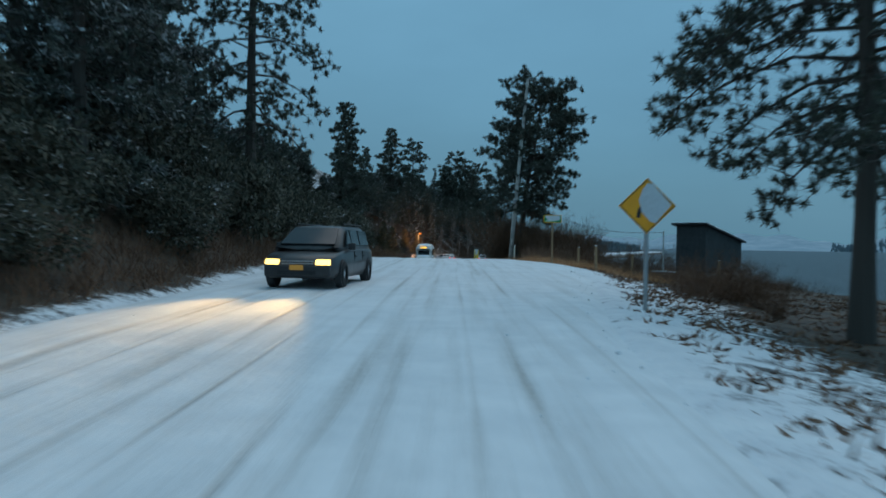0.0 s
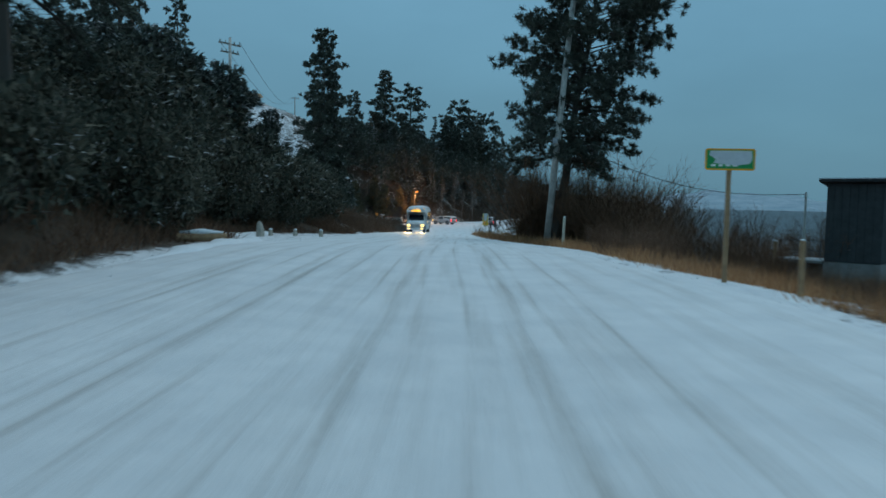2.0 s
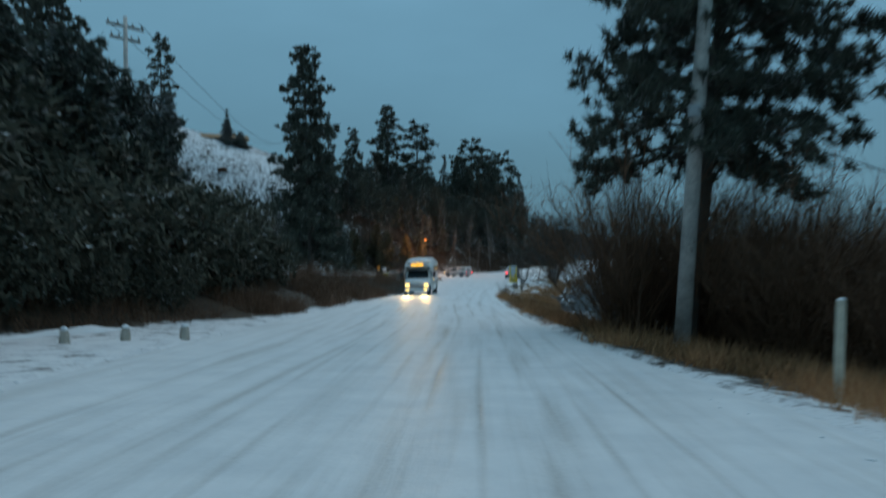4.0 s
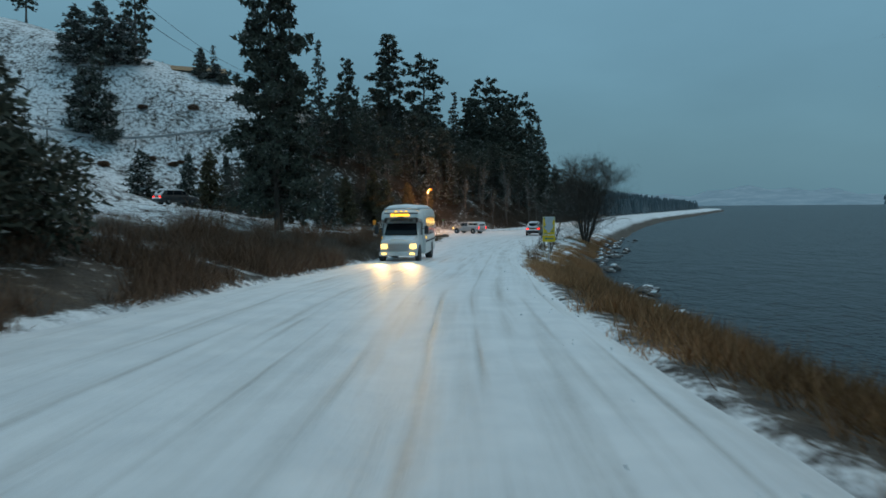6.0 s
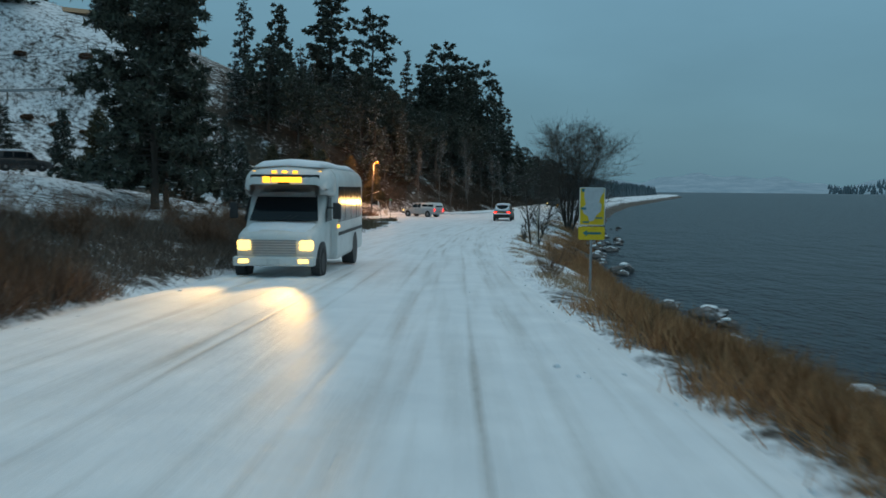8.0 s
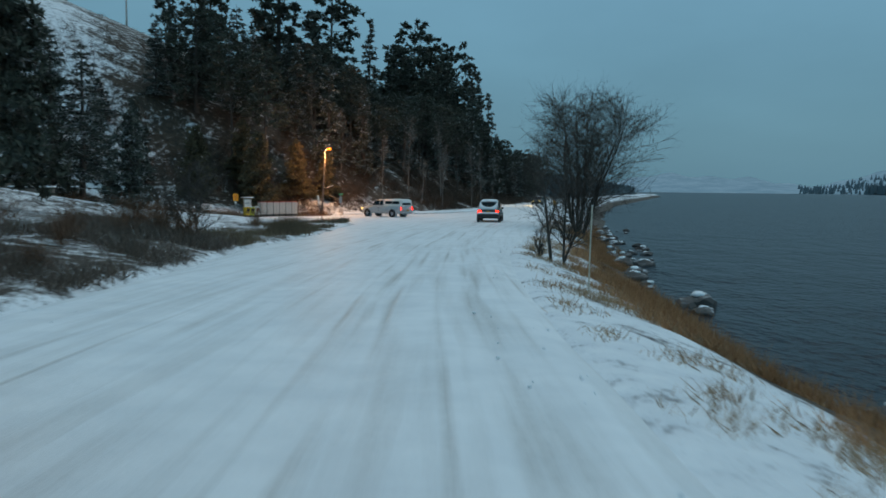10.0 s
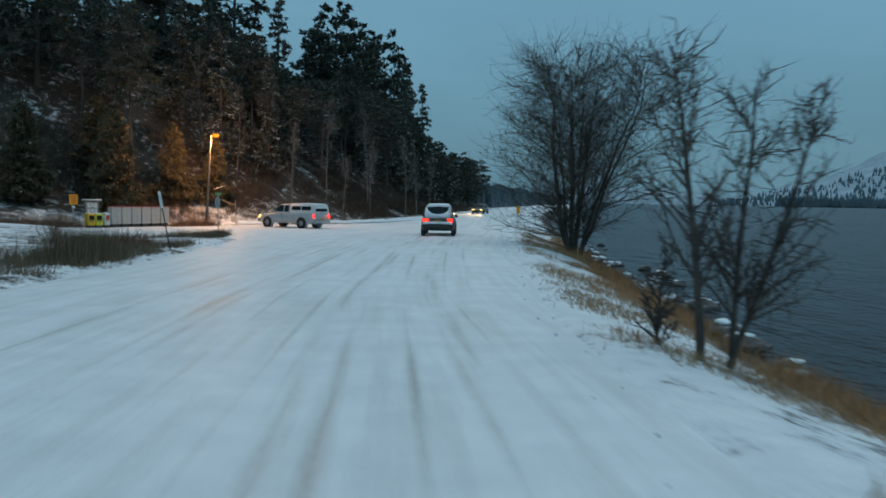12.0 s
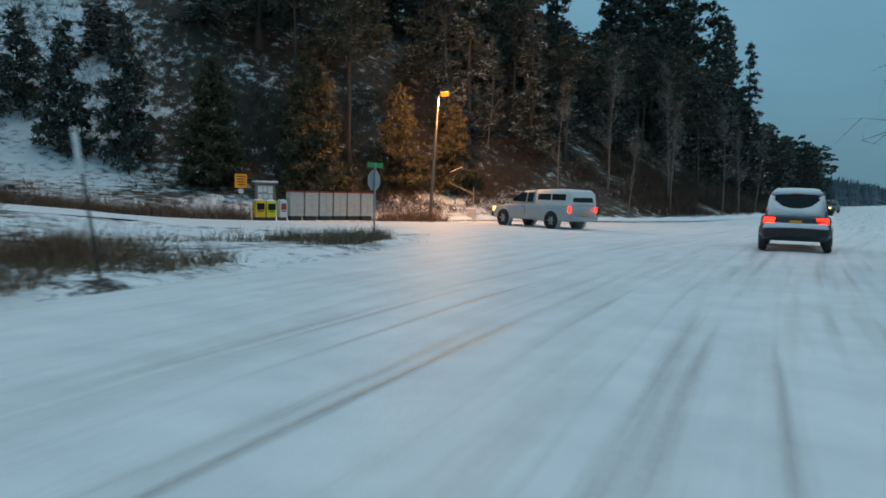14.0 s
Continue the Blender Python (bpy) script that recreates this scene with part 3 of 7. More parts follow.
# ---------------------------------------------------------------- trees and shrubs
def conifer(name, label, seed, height, low, reach, needles, kind, trunk_r, tufts, blade, sag=0.25, fat=0.40):
    """Pine, fir or cedar: a tapered trunk with limbs, and a crown of needle tufts."""
    rnd = np.random.RandomState(seed)
    root = thing(name, label, "tree")
    wood, green = Builder(), Builder()
    lean = np.cumsum(rnd.normal(0, 0.03 * height / 22, (9, 2)), axis=0)
    zs = np.linspace(-0.6, height, 9)
    axis = np.c_[lean[:, 0], lean[:, 1], zs]
    wood.tube(axis, np.interp(zs, [-0.6, 0.4, height], [trunk_r * 1.35, trunk_r, trunk_r * 0.08]), 8)
    spots = []
    z = low
    while z < height * 0.985:
        f = (z - low) / (height - low)
        if kind == "fir":
            long = reach * (1 - f) ** 0.8 + 0.15
        elif kind == "round":
            long = reach * math.sin(math.pi * min(1, 0.18 + 0.82 * f)) ** 0.6 + 0.25
        else:
            long = reach * (0.55 + 0.45 * math.sin(math.pi * min(1, f * 1.25 + 0.1))) * (1 - f ** 3) + 0.3
        for _ in range(4 if kind == "fir" else 2):
            a = rnd.uniform(0, 2 * np.pi)
            ln = long * rnd.uniform(0.6, 1.12)
            o = np.array([np.interp(z, zs, axis[:, 0]), np.interp(z, zs, axis[:, 1]), z + rnd.uniform(-0.1, 0.1)])
            s = np.linspace(0, 1, 4)
            rise = (-sag * s - 0.15 * s ** 2 + 0.28 * s ** 4) if kind == "fir" else (rnd.uniform(-0.25, 0.45) * s - sag * s ** 2 + 0.35 * s ** 4)
            swing = rnd.normal(0, 0.12)
            path = o + ln * np.c_[np.cos(a + swing * s) * s, np.sin(a + swing * s) * s, rise]
            wood.tube(path, np.linspace(max(0.015, trunk_r * 0.22 * (1 - 0.7 * f)), 0.008, 4), 3, cap=False)
            count = max(2, int(tufts * ln / reach))
            q = rnd.uniform(0.25 if kind == "fir" else 0.4, 1.0, count)
            p = np.stack([np.interp(q, s, path[:, k]) for k in range(3)], 1)
            spread = 0.16 * ln * (1.1 - q)[:, None] + 0.12
            p = p + rnd.normal(0, 1, p.shape) * spread * np.array([1, 1, 0.45])
            spots.append(np.c_[p, np.cos(a) * np.ones(count), np.sin(a) * np.ones(count)])
        z += (height - low) / (26 if kind == "fir" else 30) * rnd.uniform(0.6, 1.3)
    p = np.concatenate(spots)
    per = 9
    at = np.repeat(p[:, :3], per, 0)
    way = rnd.normal(0, 1, at.shape) + np.repeat(np.c_[p[:, 3:], np.full(len(p), 0.15 if kind != "fir" else -0.25)], per, 0) * 0.9
    green.leaves(at + rnd.normal(0, 0.05, at.shape), way, blade * rnd.uniform(0.6, 1.2, len(at)), blade * fat, rnd)
    wood.make("trunk", BARK, root)
    green.make("crown", needles, root)
    return root


def clumped_pine(name, label, seed, height, low, reach, trunk_r, limbs, clumps, per, blade, needles=None, top=0.12, fat=0.24, cone=0.0, droop=0.42):
    """A pine whose limbs carry round brushes of long needles at the ends of their twigs."""
    rnd = np.random.RandomState(seed)
    root = thing(name, label, "tree")
    wood, green = Builder(), Builder()
    zs = np.linspace(-0.6, height, 8)
    bend = np.cumsum(rnd.normal(0, 0.06, (8, 2)), axis=0)
    axis = np.c_[bend, zs]
    wood.tube(axis, np.interp(zs, [-0.6, 0.4, height], [trunk_r * 1.35, trunk_r, trunk_r * 0.1]), 8)
    s = np.linspace(0, 1, 4)
    balls, out = [], []
    for k in range(limbs):
        f = (k + rnd.uniform(0, 1)) / limbs
        z = low + (height * 0.97 - low) * f
        ln = (reach * max(0.04, math.sin(math.pi * (0.2 + (0.8 - top) * f))) ** 0.7) * rnd.uniform(0.62, 1.1)
        if cone:
            ln = (reach * max(0.05, 1 - f) ** cone * (0.8 + 0.25 * math.sin(f * 34))) * rnd.uniform(0.7, 1.12)
        a = k * 2.4 + rnd.normal(0, 0.35)
        o = np.array([np.interp(z, zs, axis[:, 0]), np.interp(z, zs, axis[:, 1]), z])
        up = rnd.uniform(0.0, 0.35) + 0.45 * f
        path = o + ln * np.c_[np.cos(a) * s, np.sin(a) * s, up * s - droop * s ** 2 * (1 - 0.6 * f)]
        wood.tube(path, np.linspace(trunk_r * 0.26 * (1.1 - f * 0.8), 0.012, 4), 3, cap=False)
        n = max(3, int(clumps * ln / reach))
        q = rnd.uniform(0.3, 1.0, n) ** 0.7
        p = np.stack([np.interp(q, s, path[:, j]) for j in range(3)], 1)
        end = p + rnd.normal(0, 1, (n, 3)) * (0.22 * ln * (1.15 - q)[:, None] + 0.12) * np.array([1, 1, 0.6])
        wood.leaves(p, end - p, np.linalg.norm(end - p, axis=1), 0.035, rnd)
        balls.append(end)
        out.append(np.tile([math.cos(a) * 0.35, math.sin(a) * 0.35, 0.25], (n, 1)))
    c, w = np.concatenate(balls), np.concatenate(out)
    at = np.repeat(c, per, 0)
    way = rnd.normal(0, 1, at.shape) + np.repeat(w, per, 0)
    green.leaves(at + rnd.normal(0, blade * 0.12, at.shape), way, blade * rnd.uniform(0.65, 1.15, len(at)), blade * fat, rnd)
    wood.make("trunk", BARK, root)
    green.make("crown", needles or PINE_NEEDLES, root)
    return root


def spreading_tree(name, label, seed, height, stems, tilt, mat, reach=1.0, r0=0.12, boughs=30, shoots=13, start=0.28, climb=0.55):
    """A leafless tree whose stems fan out from the ground, each with many side branches and fine twigs."""
    rnd = np.random.RandomState(seed)
    root = thing(name, label, "tree")
    wood, twigs = Builder(), Builder()

    def path_of(o, d, ln, lift, n=5, wob=0.08):
        pts = [np.array(o, float)]
        for _ in range(n):
            d = d + rnd.normal(0, wob, 3) + np.array([0, 0, lift])
            d = d / np.linalg.norm(d)
            pts.append(pts[-1] + d * ln / n)
        return np.array(pts)

    for k in range(stems):
        a = 2 * np.pi * (k + rnd.uniform(0, 0.5)) / stems
        t = tilt * (0.06 + 0.94 * ((k * 0.618) % 1) ** 1.4) if stems > 1 else 0.05
        d = np.array([math.sin(t) * math.cos(a), math.sin(t) * math.sin(a), math.cos(t)])
        ln = height * rnd.uniform(0.88, 1.02)
        stem = path_of((rnd.normal(0, 0.12), rnd.normal(0, 0.12), -0.4), d, ln * 0.9, 0.05, wob=0.11 if stems > 2 else 0.05)
        wood.tube(stem, np.linspace(r0 * rnd.uniform(0.7, 1.1), 0.012, 6), 6, cap=False)
        for j in range(boughs):
            f = rnd.uniform(start, 0.97)
            o = np.array([np.interp(f * 5, np.arange(6), stem[:, m]) for m in range(3)])
            side = np.cross(d, rnd.normal(size=3))
            side /= np.linalg.norm(side) + 1e-9
            bl = reach * height * (0.27 + 0.10 * math.sin(math.pi * f) - 0.17 * f) * rnd.uniform(0.6, 1.25)
            b = path_of(o, d * climb + side * 0.85, bl, 0.05, 4, 0.13)
            wood.tube(b, np.linspace(0.03 * (1.15 - f), 0.006, 5), 3, cap=False)
            for m in range(shoots):
                g = rnd.uniform(0.12, 1)
                q = np.array([np.interp(g * 4, np.arange(5), b[:, w]) for w in range(3)])
                e = b[-1] - b[0]
                e = e / np.linalg.norm(e) * 0.8 + rnd.normal(0, 0.55, 3) + np.array([0, 0, 0.12])
                tl = reach * height * 0.085 * rnd.uniform(0.5, 1.4)
                c = path_of(q, e / np.linalg.norm(e), tl, 0.03, 2, 0.2)
                twigs.tube(c, [0.011, 0.008, 0.004], 3, cap=False)
                at = np.repeat(c[1:], 2, 0)
                twigs.leaves(at, np.repeat(np.diff(c, axis=0), 2, 0) / tl + rnd.normal(0, 0.5, at.shape), tl * rnd.uniform(0.4, 0.9, len(at)), 0.012, rnd)
    wood.make("trunk", mat, root)
    twigs.make("branching", mat, root)
    return root


def evergreen_shrub(name, label, seed, size, mat):
    """A dense, uneven leafy bush with snow on its outer leaves."""
    rnd = np.random.RandomState(seed)
    root = thing(name, label, "shrub")
    wood, green = Builder(), Builder()
    lobes = [(rnd.uniform(-0.6, 0.6, 3) * size * np.array([1, 1, 0.45]) + np.array([0, 0, size * rnd.uniform(0.35, 0.95)]), size * rnd.uniform(0.32, 0.6)) for _ in range(9)]
    for c, r in lobes:
        wood.tube([(0, 0, -0.3), c * 0.5, c], [0.06, 0.04, 0.015], 4, cap=False)
        n = int(200 * (r / size / 0.45) ** 2)
        d = rnd.normal(size=(n, 3))
        d /= np.linalg.norm(d, axis=1)[:, None]
        p = c + d * r * rnd.uniform(0.7, 1.08, n)[:, None]
        p = p[p[:, 2] > 0.05]
        d = (p - c) / r
        at = np.repeat(p, 3, 0)
        green.leaves(at + rnd.normal(0, 0.1, at.shape), np.repeat(d, 3, 0) + rnd.normal(0, 0.8, at.shape), 0.28 * rnd.uniform(0.5, 1.2, len(at)), 0.115, rnd)
    wood.make("stem", BARE_BARK, root)
    green.make("foliage", mat, root)
    return root


def thicket_bush(name, label, seed, size):
    """A leafless bush: many thin canes from the ground, each with side shoots."""
    rnd = np.random.RandomState(seed)
    root = thing(name, label, "shrub")
    wood, fine = Builder(), Builder()
    for _ in range(34):
        a, out = rnd.uniform(0, 6.28), rnd.uniform(0.05, 0.75)
        ln = size * rnd.uniform(0.6, 1.15)
        s = np.linspace(0, 1, 5)
        o = rnd.normal(0, 0.25, 3) * np.array([1, 1, 0])
        path = o + ln * np.c_[np.cos(a) * out * s ** 1.3, np.sin(a) * out * s ** 1.3, s * math.sqrt(1 - 0.6 * out * out)] - np.array([0, 0, 0.2])
        wood.tube(path, np.linspace(0.016, 0.005, 5), 3, cap=False)
        q = rnd.uniform(0.2, 1, 46)
        p = np.stack([np.interp(q, s, path[:, k]) for k in range(3)], 1)
        way = rnd.normal(0, 0.7, p.shape) + np.array([math.cos(a) * out, math.sin(a) * out, 1.0])
        fine.leaves(p, way, size * 0.2 * rnd.uniform(0.4, 1.3, len(p)), 0.011, rnd)
        p2 = p + way / np.linalg.norm(way, axis=1)[:, None] * size * 0.1
        fine.leaves(p2, way + rnd.normal(0, 0.8, p.shape), size * 0.12 * rnd.uniform(0.4, 1.3, len(p)), 0.009, rnd)
    wood.make("cane", TWIG, root)
    fine.make("brushwood", TWIG, root)
    return root


def planted(root, x, y, turn, size, sink=0.15, z=None, lean=0.0, stretch=1.0):
    m = Matrix.LocRotScale((x, y, (hgt(x, y) if z is None else z) - sink), Euler((lean, lean * 0.5, turn)), (size, size, size * stretch))
    return m


def moved(root, m):
    root.matrix_basis = m
    return root


def build_trees():
    rnd = np.random.RandomState(7)
    pines = [clumped_pine("pine_tree", "tall dark pine with clumped needles and bare lower trunk", 20 + k, 22, lo, rc, 0.30, 52, 14, 14, 0.56, fat=0.55) for k, (lo, rc) in enumerate(((5.5, 3.9), (3.0, 3.5), (7.0, 4.2)))]
    firs = [conifer("fir_tree", "tall dark conical fir with snow-dusted boughs", 40 + k, 20, 1.4, rc, FIR_NEEDLES, "fir", 0.24, 11, 0.50, 0.3, fat=0.5) for k, rc in enumerate((3.0, 2.5, 3.4))]
    columns = [clumped_pine("pine_tree", "dense dark column-shaped pine on the slope", 64, 22, 2.0, 4.6, 0.32, 90, 15, 14, 0.60, fat=0.55, cone=0.5)]
    bare_pines = [clumped_pine("pine_tree", "tall pine with a long bare trunk and high crown", 66 + k, 22, lo, 3.4, 0.19, 40, 12, 13, 0.52, fat=0.45) for k, lo in enumerate((10.5, 12.5))]
    rounds = [clumped_pine("pine_tree", "broad round-crowned dark pine on the slope", 60, 20, 2.5, 5.4, 0.32, 62, 15, 14, 0.58, top=0.10, fat=0.55)]
    young = [conifer("young_pine", "young pine on the snowy bank behind the mailboxes", 70 + k, 8, 0.6, 2.3, YOUNG_NEEDLES, "fir", 0.10, 20, 0.34, 0.05, fat=0.42) for k in range(2)]
    small_firs = [conifer("fir_tree", "small dense dark fir on the snowy hill", 86 + k, 8, 0.3, 2.3, FIR_NEEDLES, "fir", 0.13, 15, 0.40, 0.2) for k in range(2)]
    cedars = [conifer("cedar", "narrow dark columnar cedar on the bank", 80 + k, 6, 0.2, 0.9, FIR_NEEDLES, "round", 0.08, 12, 0.3) for k in range(2)]
    used = set()

    def put(pool, x, y, top=None, size=None, z=None, label="", group="", full=22.0, wide=None):
        k = rnd.randint(len(pool))
        src = pool[k]
        ground_z = hgt(x, y) if z is None else z
        s = size if size else (top - ground_z) / full
        wide = wide or (max(0.75, min(1.25, s)) if full > 10 else s)
        m = Matrix.LocRotScale((x, y, ground_z - 0.2), Euler((rnd.normal(0, 0.012), rnd.normal(0, 0.012), rnd.uniform(0, 6.28))), (wide, wide, s))
        if src not in used:
            used.add(src)
            src.matrix_basis = m
            if group:
                tagged(src, group=group)
            return src
        c = copy_thing(src, Matrix.Identity(4))
        c.matrix_basis = m
        tagged(c, label, group=group)
        return c

    # single trees that stand out, by place and height of the tip
    for x, y, top, pool, full in ((-17, 43, 25, pines, 22),
                                  (-53, 136, 35, pines, 22), (-57.5, 139, 34, pines, 22), 
                                  (-35.5, 200, 29.5, firs, 20), (-30.7, 200, 26, columns, 22), (-13.8, 213.5, 22, firs, 20), (0.5, 237, 17, firs, 20), (3.7, 243, 16.2, firs, 20), (3.0, 285, 24.5, firs, 20),
                                  (-88, 237, 57, pines, 22), (-80, 262, 42.5, firs, 20),
                                  (-60, 150, 22, firs, 20), (-40, 128, 9, firs, 20), (-92, 205, 45, pines, 22)):
        put(pool, x, y, top=top, full=full)
    # broad dark trees that stand up out of the wood past the junction
    for x, y, top, pool, wide in ((-25.9, 214, 33, columns, 1.4), (-22.1, 232.6, 32.3, pines, 1.2), (-10.6, 268, 32.6, rounds, 1.35), (-3.2, 274, 29.5, rounds, 1.15), (-7, 264, 27, rounds, 1.2), (-14, 262, 27.5, columns, 1.25), (-11.5, 254, 24, columns, 1.2), (-5.6, 257, 22, rounds, 1.1), (-0.5, 262, 20, rounds, 1.0), (-7.5, 246, 19, columns, 1.1)):
        put(pool, x, y, top=top, full=20 if pool is rounds else 22, wide=wide)
    dense_fir = [conifer("fir_tree", "dense dark fir on the bank, with snow on its boughs", 47, 19, 0.8, 3.4, FIR_NEEDLES, "fir", 0.26, 24, 0.36, 0.3, fat=0.36)]
    for x, y, top, wide in ((-12.4, 37, 21, 1.1), (-14.6, 34, 22, 1.2), (-10.8, 31, 20, 1.0), (-9.6, 25.5, 19, 1.0), (-16.5, 40, 24, 1.2), (-13.5, 28, 21, 1.1), (-33.0, 168.0, 11, 1.1), (-35.5, 170.5, 12.5, 1.15), (-31.4, 169.6, 10.5, 1.0), (-38.5, 172.5, 13, 1.2)):
        put(dense_fir, x, y, top=top, full=19, wide=wide)
    tall = clumped_pine("pine_tree", "tall broad dark pine with layered snowy boughs beside the side road", 98, 28, 2.8, 5.4, 0.26, 158, 26, 16, 0.48, fat=0.5, cone=0.42)
    moved(tall, Matrix.LocRotScale((-24.2, 142.5, hgt(-24.2, 142.5) - 0.3), Euler((0, 0, 0.0)), (1, 1, (27.0 - hgt(-24.2, 142.5)) / 28)))
    second = clumped_pine("pine_tree", "dark pine with a bare lower trunk beside a taller pine", 99, 20, 2.2, 4.2, 0.2, 104, 24, 16, 0.46, fat=0.5, cone=0.4)
    moved(second, Matrix.LocRotScale((-24.9, 146.5, hgt(-24.9, 146.5) - 0.3), Euler((0, 0, 1.0)), (1, 1, (18.0 - hgt(-24.9, 146.5)) / 20)))
    bank_pine = clumped_pine("pine_tree", "tall pine with a thick bare trunk on the roadside bank", 97, 24, 4.6, 4.4, 0.38, 84, 24, 30, 0.30, fat=0.2, droop=0.75)
    moved(bank_pine, planted(bank_pine, -10.8, 46.6, 0.6, 1.0))
    def crest(x, y):
        """How high growth on the roadside bank reaches: the bank's hedge is level along its crest."""
        return 1.2 + 0.212 * math.hypot(x - 2.3, y - 29)

    for x, y, k in ((-17, 61, 1.5), (-18.5, 64, 1.75), (-19, 67.5, 1.6), (-18, 71, 1.8), (-17, 74.5, 1.5), (-19.5, 76, 1.9), (-16.5, 79, 1.5), (-20.5, 73, 2.0), (-15.5, 58, 1.5), (-21, 62, 1.9), (-14.5, 82, 1.2), (-17.5, 83, 1.5)):
        put(cedars, x, y, size=min(k, max(0.35, (crest(x, y) - hgt(x, y)) / 6)), group="cedars on the bank", full=6)
    put(firs, -74.6, 197, top=26, full=20, wide=1.2)
    for x, y, top, wide in ((-48.6, 163.4, 8.3, 0.85), (-44.2, 167.2, 8.0, 0.6), (-23.8, 160.5, 4.4, 0.62), (-56.4, 200.2, 28.6, 0.6), (-54.2, 201.5, 26.0, 0.62), (-64.2, 180.4, 24.3, 1.15), (-66.8, 181.2, 22.5, 1.0), (-69.8, 191.5, 35, 1.3), (-66.2, 193.5, 33, 1.2), (-73, 190, 34, 1.3)):
        put(small_firs, x, y, top=top, full=8, wide=wide * 1.45)
    # the wooded slope past the junction
    def skyline(x, y):
        """How high the wood reaches between its tallest trees, falling towards the lake."""
        return np.interp((x + 2.6) / (y - 136), [-0.5, -0.3, -0.2, -0.16, -0.13, -0.03, 0.014, 0.06, 0.085], [0.40, 0.33, 0.28, 0.20, 0.175, 0.175, 0.145, 0.115, 0.07]) * math.hypot(x + 2.6, y - 136) - 1.6

    placed = []
    while len(placed) < 185:
        y = rnd.uniform(190, 300)
        d = rnd.uniform(2.5, 56) if rnd.rand() < 0.74 else rnd.uniform(2.5, 14)
        x = float(bank_left(y)) - d
        if x < -74 or any((x - a) ** 2 + (y - b) ** 2 < 11 for a, b in placed):
            continue
        if x < -4 - 0.70 * (y - 148):
            continue
        ground_z = hgt(x, y)
        if 0.105 * (y - 27) + 1.2 - ground_z < 6.5:
            continue
        placed.append((x, y))
        pool, full = (firs, 20) if rnd.rand() < 0.55 else ((pines, 22) if rnd.rand() < 0.8 else (rounds, 20))
        edge = min(1.0, 0.42 + d / 30)
        if d < 17 and y < 250:
            pool, full, edge = (bare_pines, 22, rnd.uniform(0.9, 1.1)) if rnd.rand() < 0.55 else (firs, 20, rnd.uniform(0.7, 1.0))
            if d < 6 or rnd.rand() < 0.28:
                continue
        tip = min(edge * rnd.uniform(0.6, 1.0) * full, (0.105 * (y - 27) + 1.2 - ground_z) * rnd.uniform(0.7, 1.06), skyline(x, y) * rnd.uniform(0.8, 1.0) - ground_z)
        if tip < 4:
            continue
        put(pool, x, y, size=tip / full, group="wooded slope past the junction", full=full, wide=max(0.7, min(1.2, 1.25 * tip / full)))
    for x, y, s in ((-27.4, 184.2, 0.92), (-21.3, 185.0, 1.0), (-19.0, 190.5, 0.8), (-24.2, 189.5, 0.85), (-46, 178, 1.1), (-16, 192.5, 0.7), (-22.8, 187.4, 0.6)):
        put(young, x, y, size=s, group="young pines behind the mailboxes", full=8)
    for x, y, top in ((-41.2, 184.6, 8.6), (-36.4, 183.4, 7.6), (-33.2, 184.4, 8.2), (-39.0, 189, 10.5), (-44.5, 180.5, 8.5)):
        put(small_firs, x, y, top=top, full=8, wide=0.8)
    for k in range(14):
        y = rnd.uniform(38, 88)
        x = float(bank_left(y)) - rnd.uniform(9, 20)
        k = min(rnd.uniform(0.8, 1.5), (crest(x, y) - hgt(x, y)) / 6)
        if k > 0.25:
            put(cedars, x, y, size=k, group="cedars on the bank", full=6)
    full = clumped_pine("roadside_pine", "tall full-crowned dark pine behind the leaning utility pole", 95, 16.7, 5.4, 4.3, 0.30, 110, 38, 38, 0.32, top=0.2, fat=0.16)
    moved(full, Matrix.LocRotScale((5.5, 70.3, hgt(5.5, 70.3) - 0.2), Euler((0, radians(6.5), 0)), None))
    # one pine whose boughs hang over the roadside beside the shed
    near = clumped_pine("roadside_pine", "near pine with long drooping boughs beside the road", 91, 19, 4.2, 4.6, 0.24, 108, 50, 28, 0.23, fat=0.18, droop=0.75)
    moved(near, planted(near, 11.4, 18.3, 1.2, 1.0))


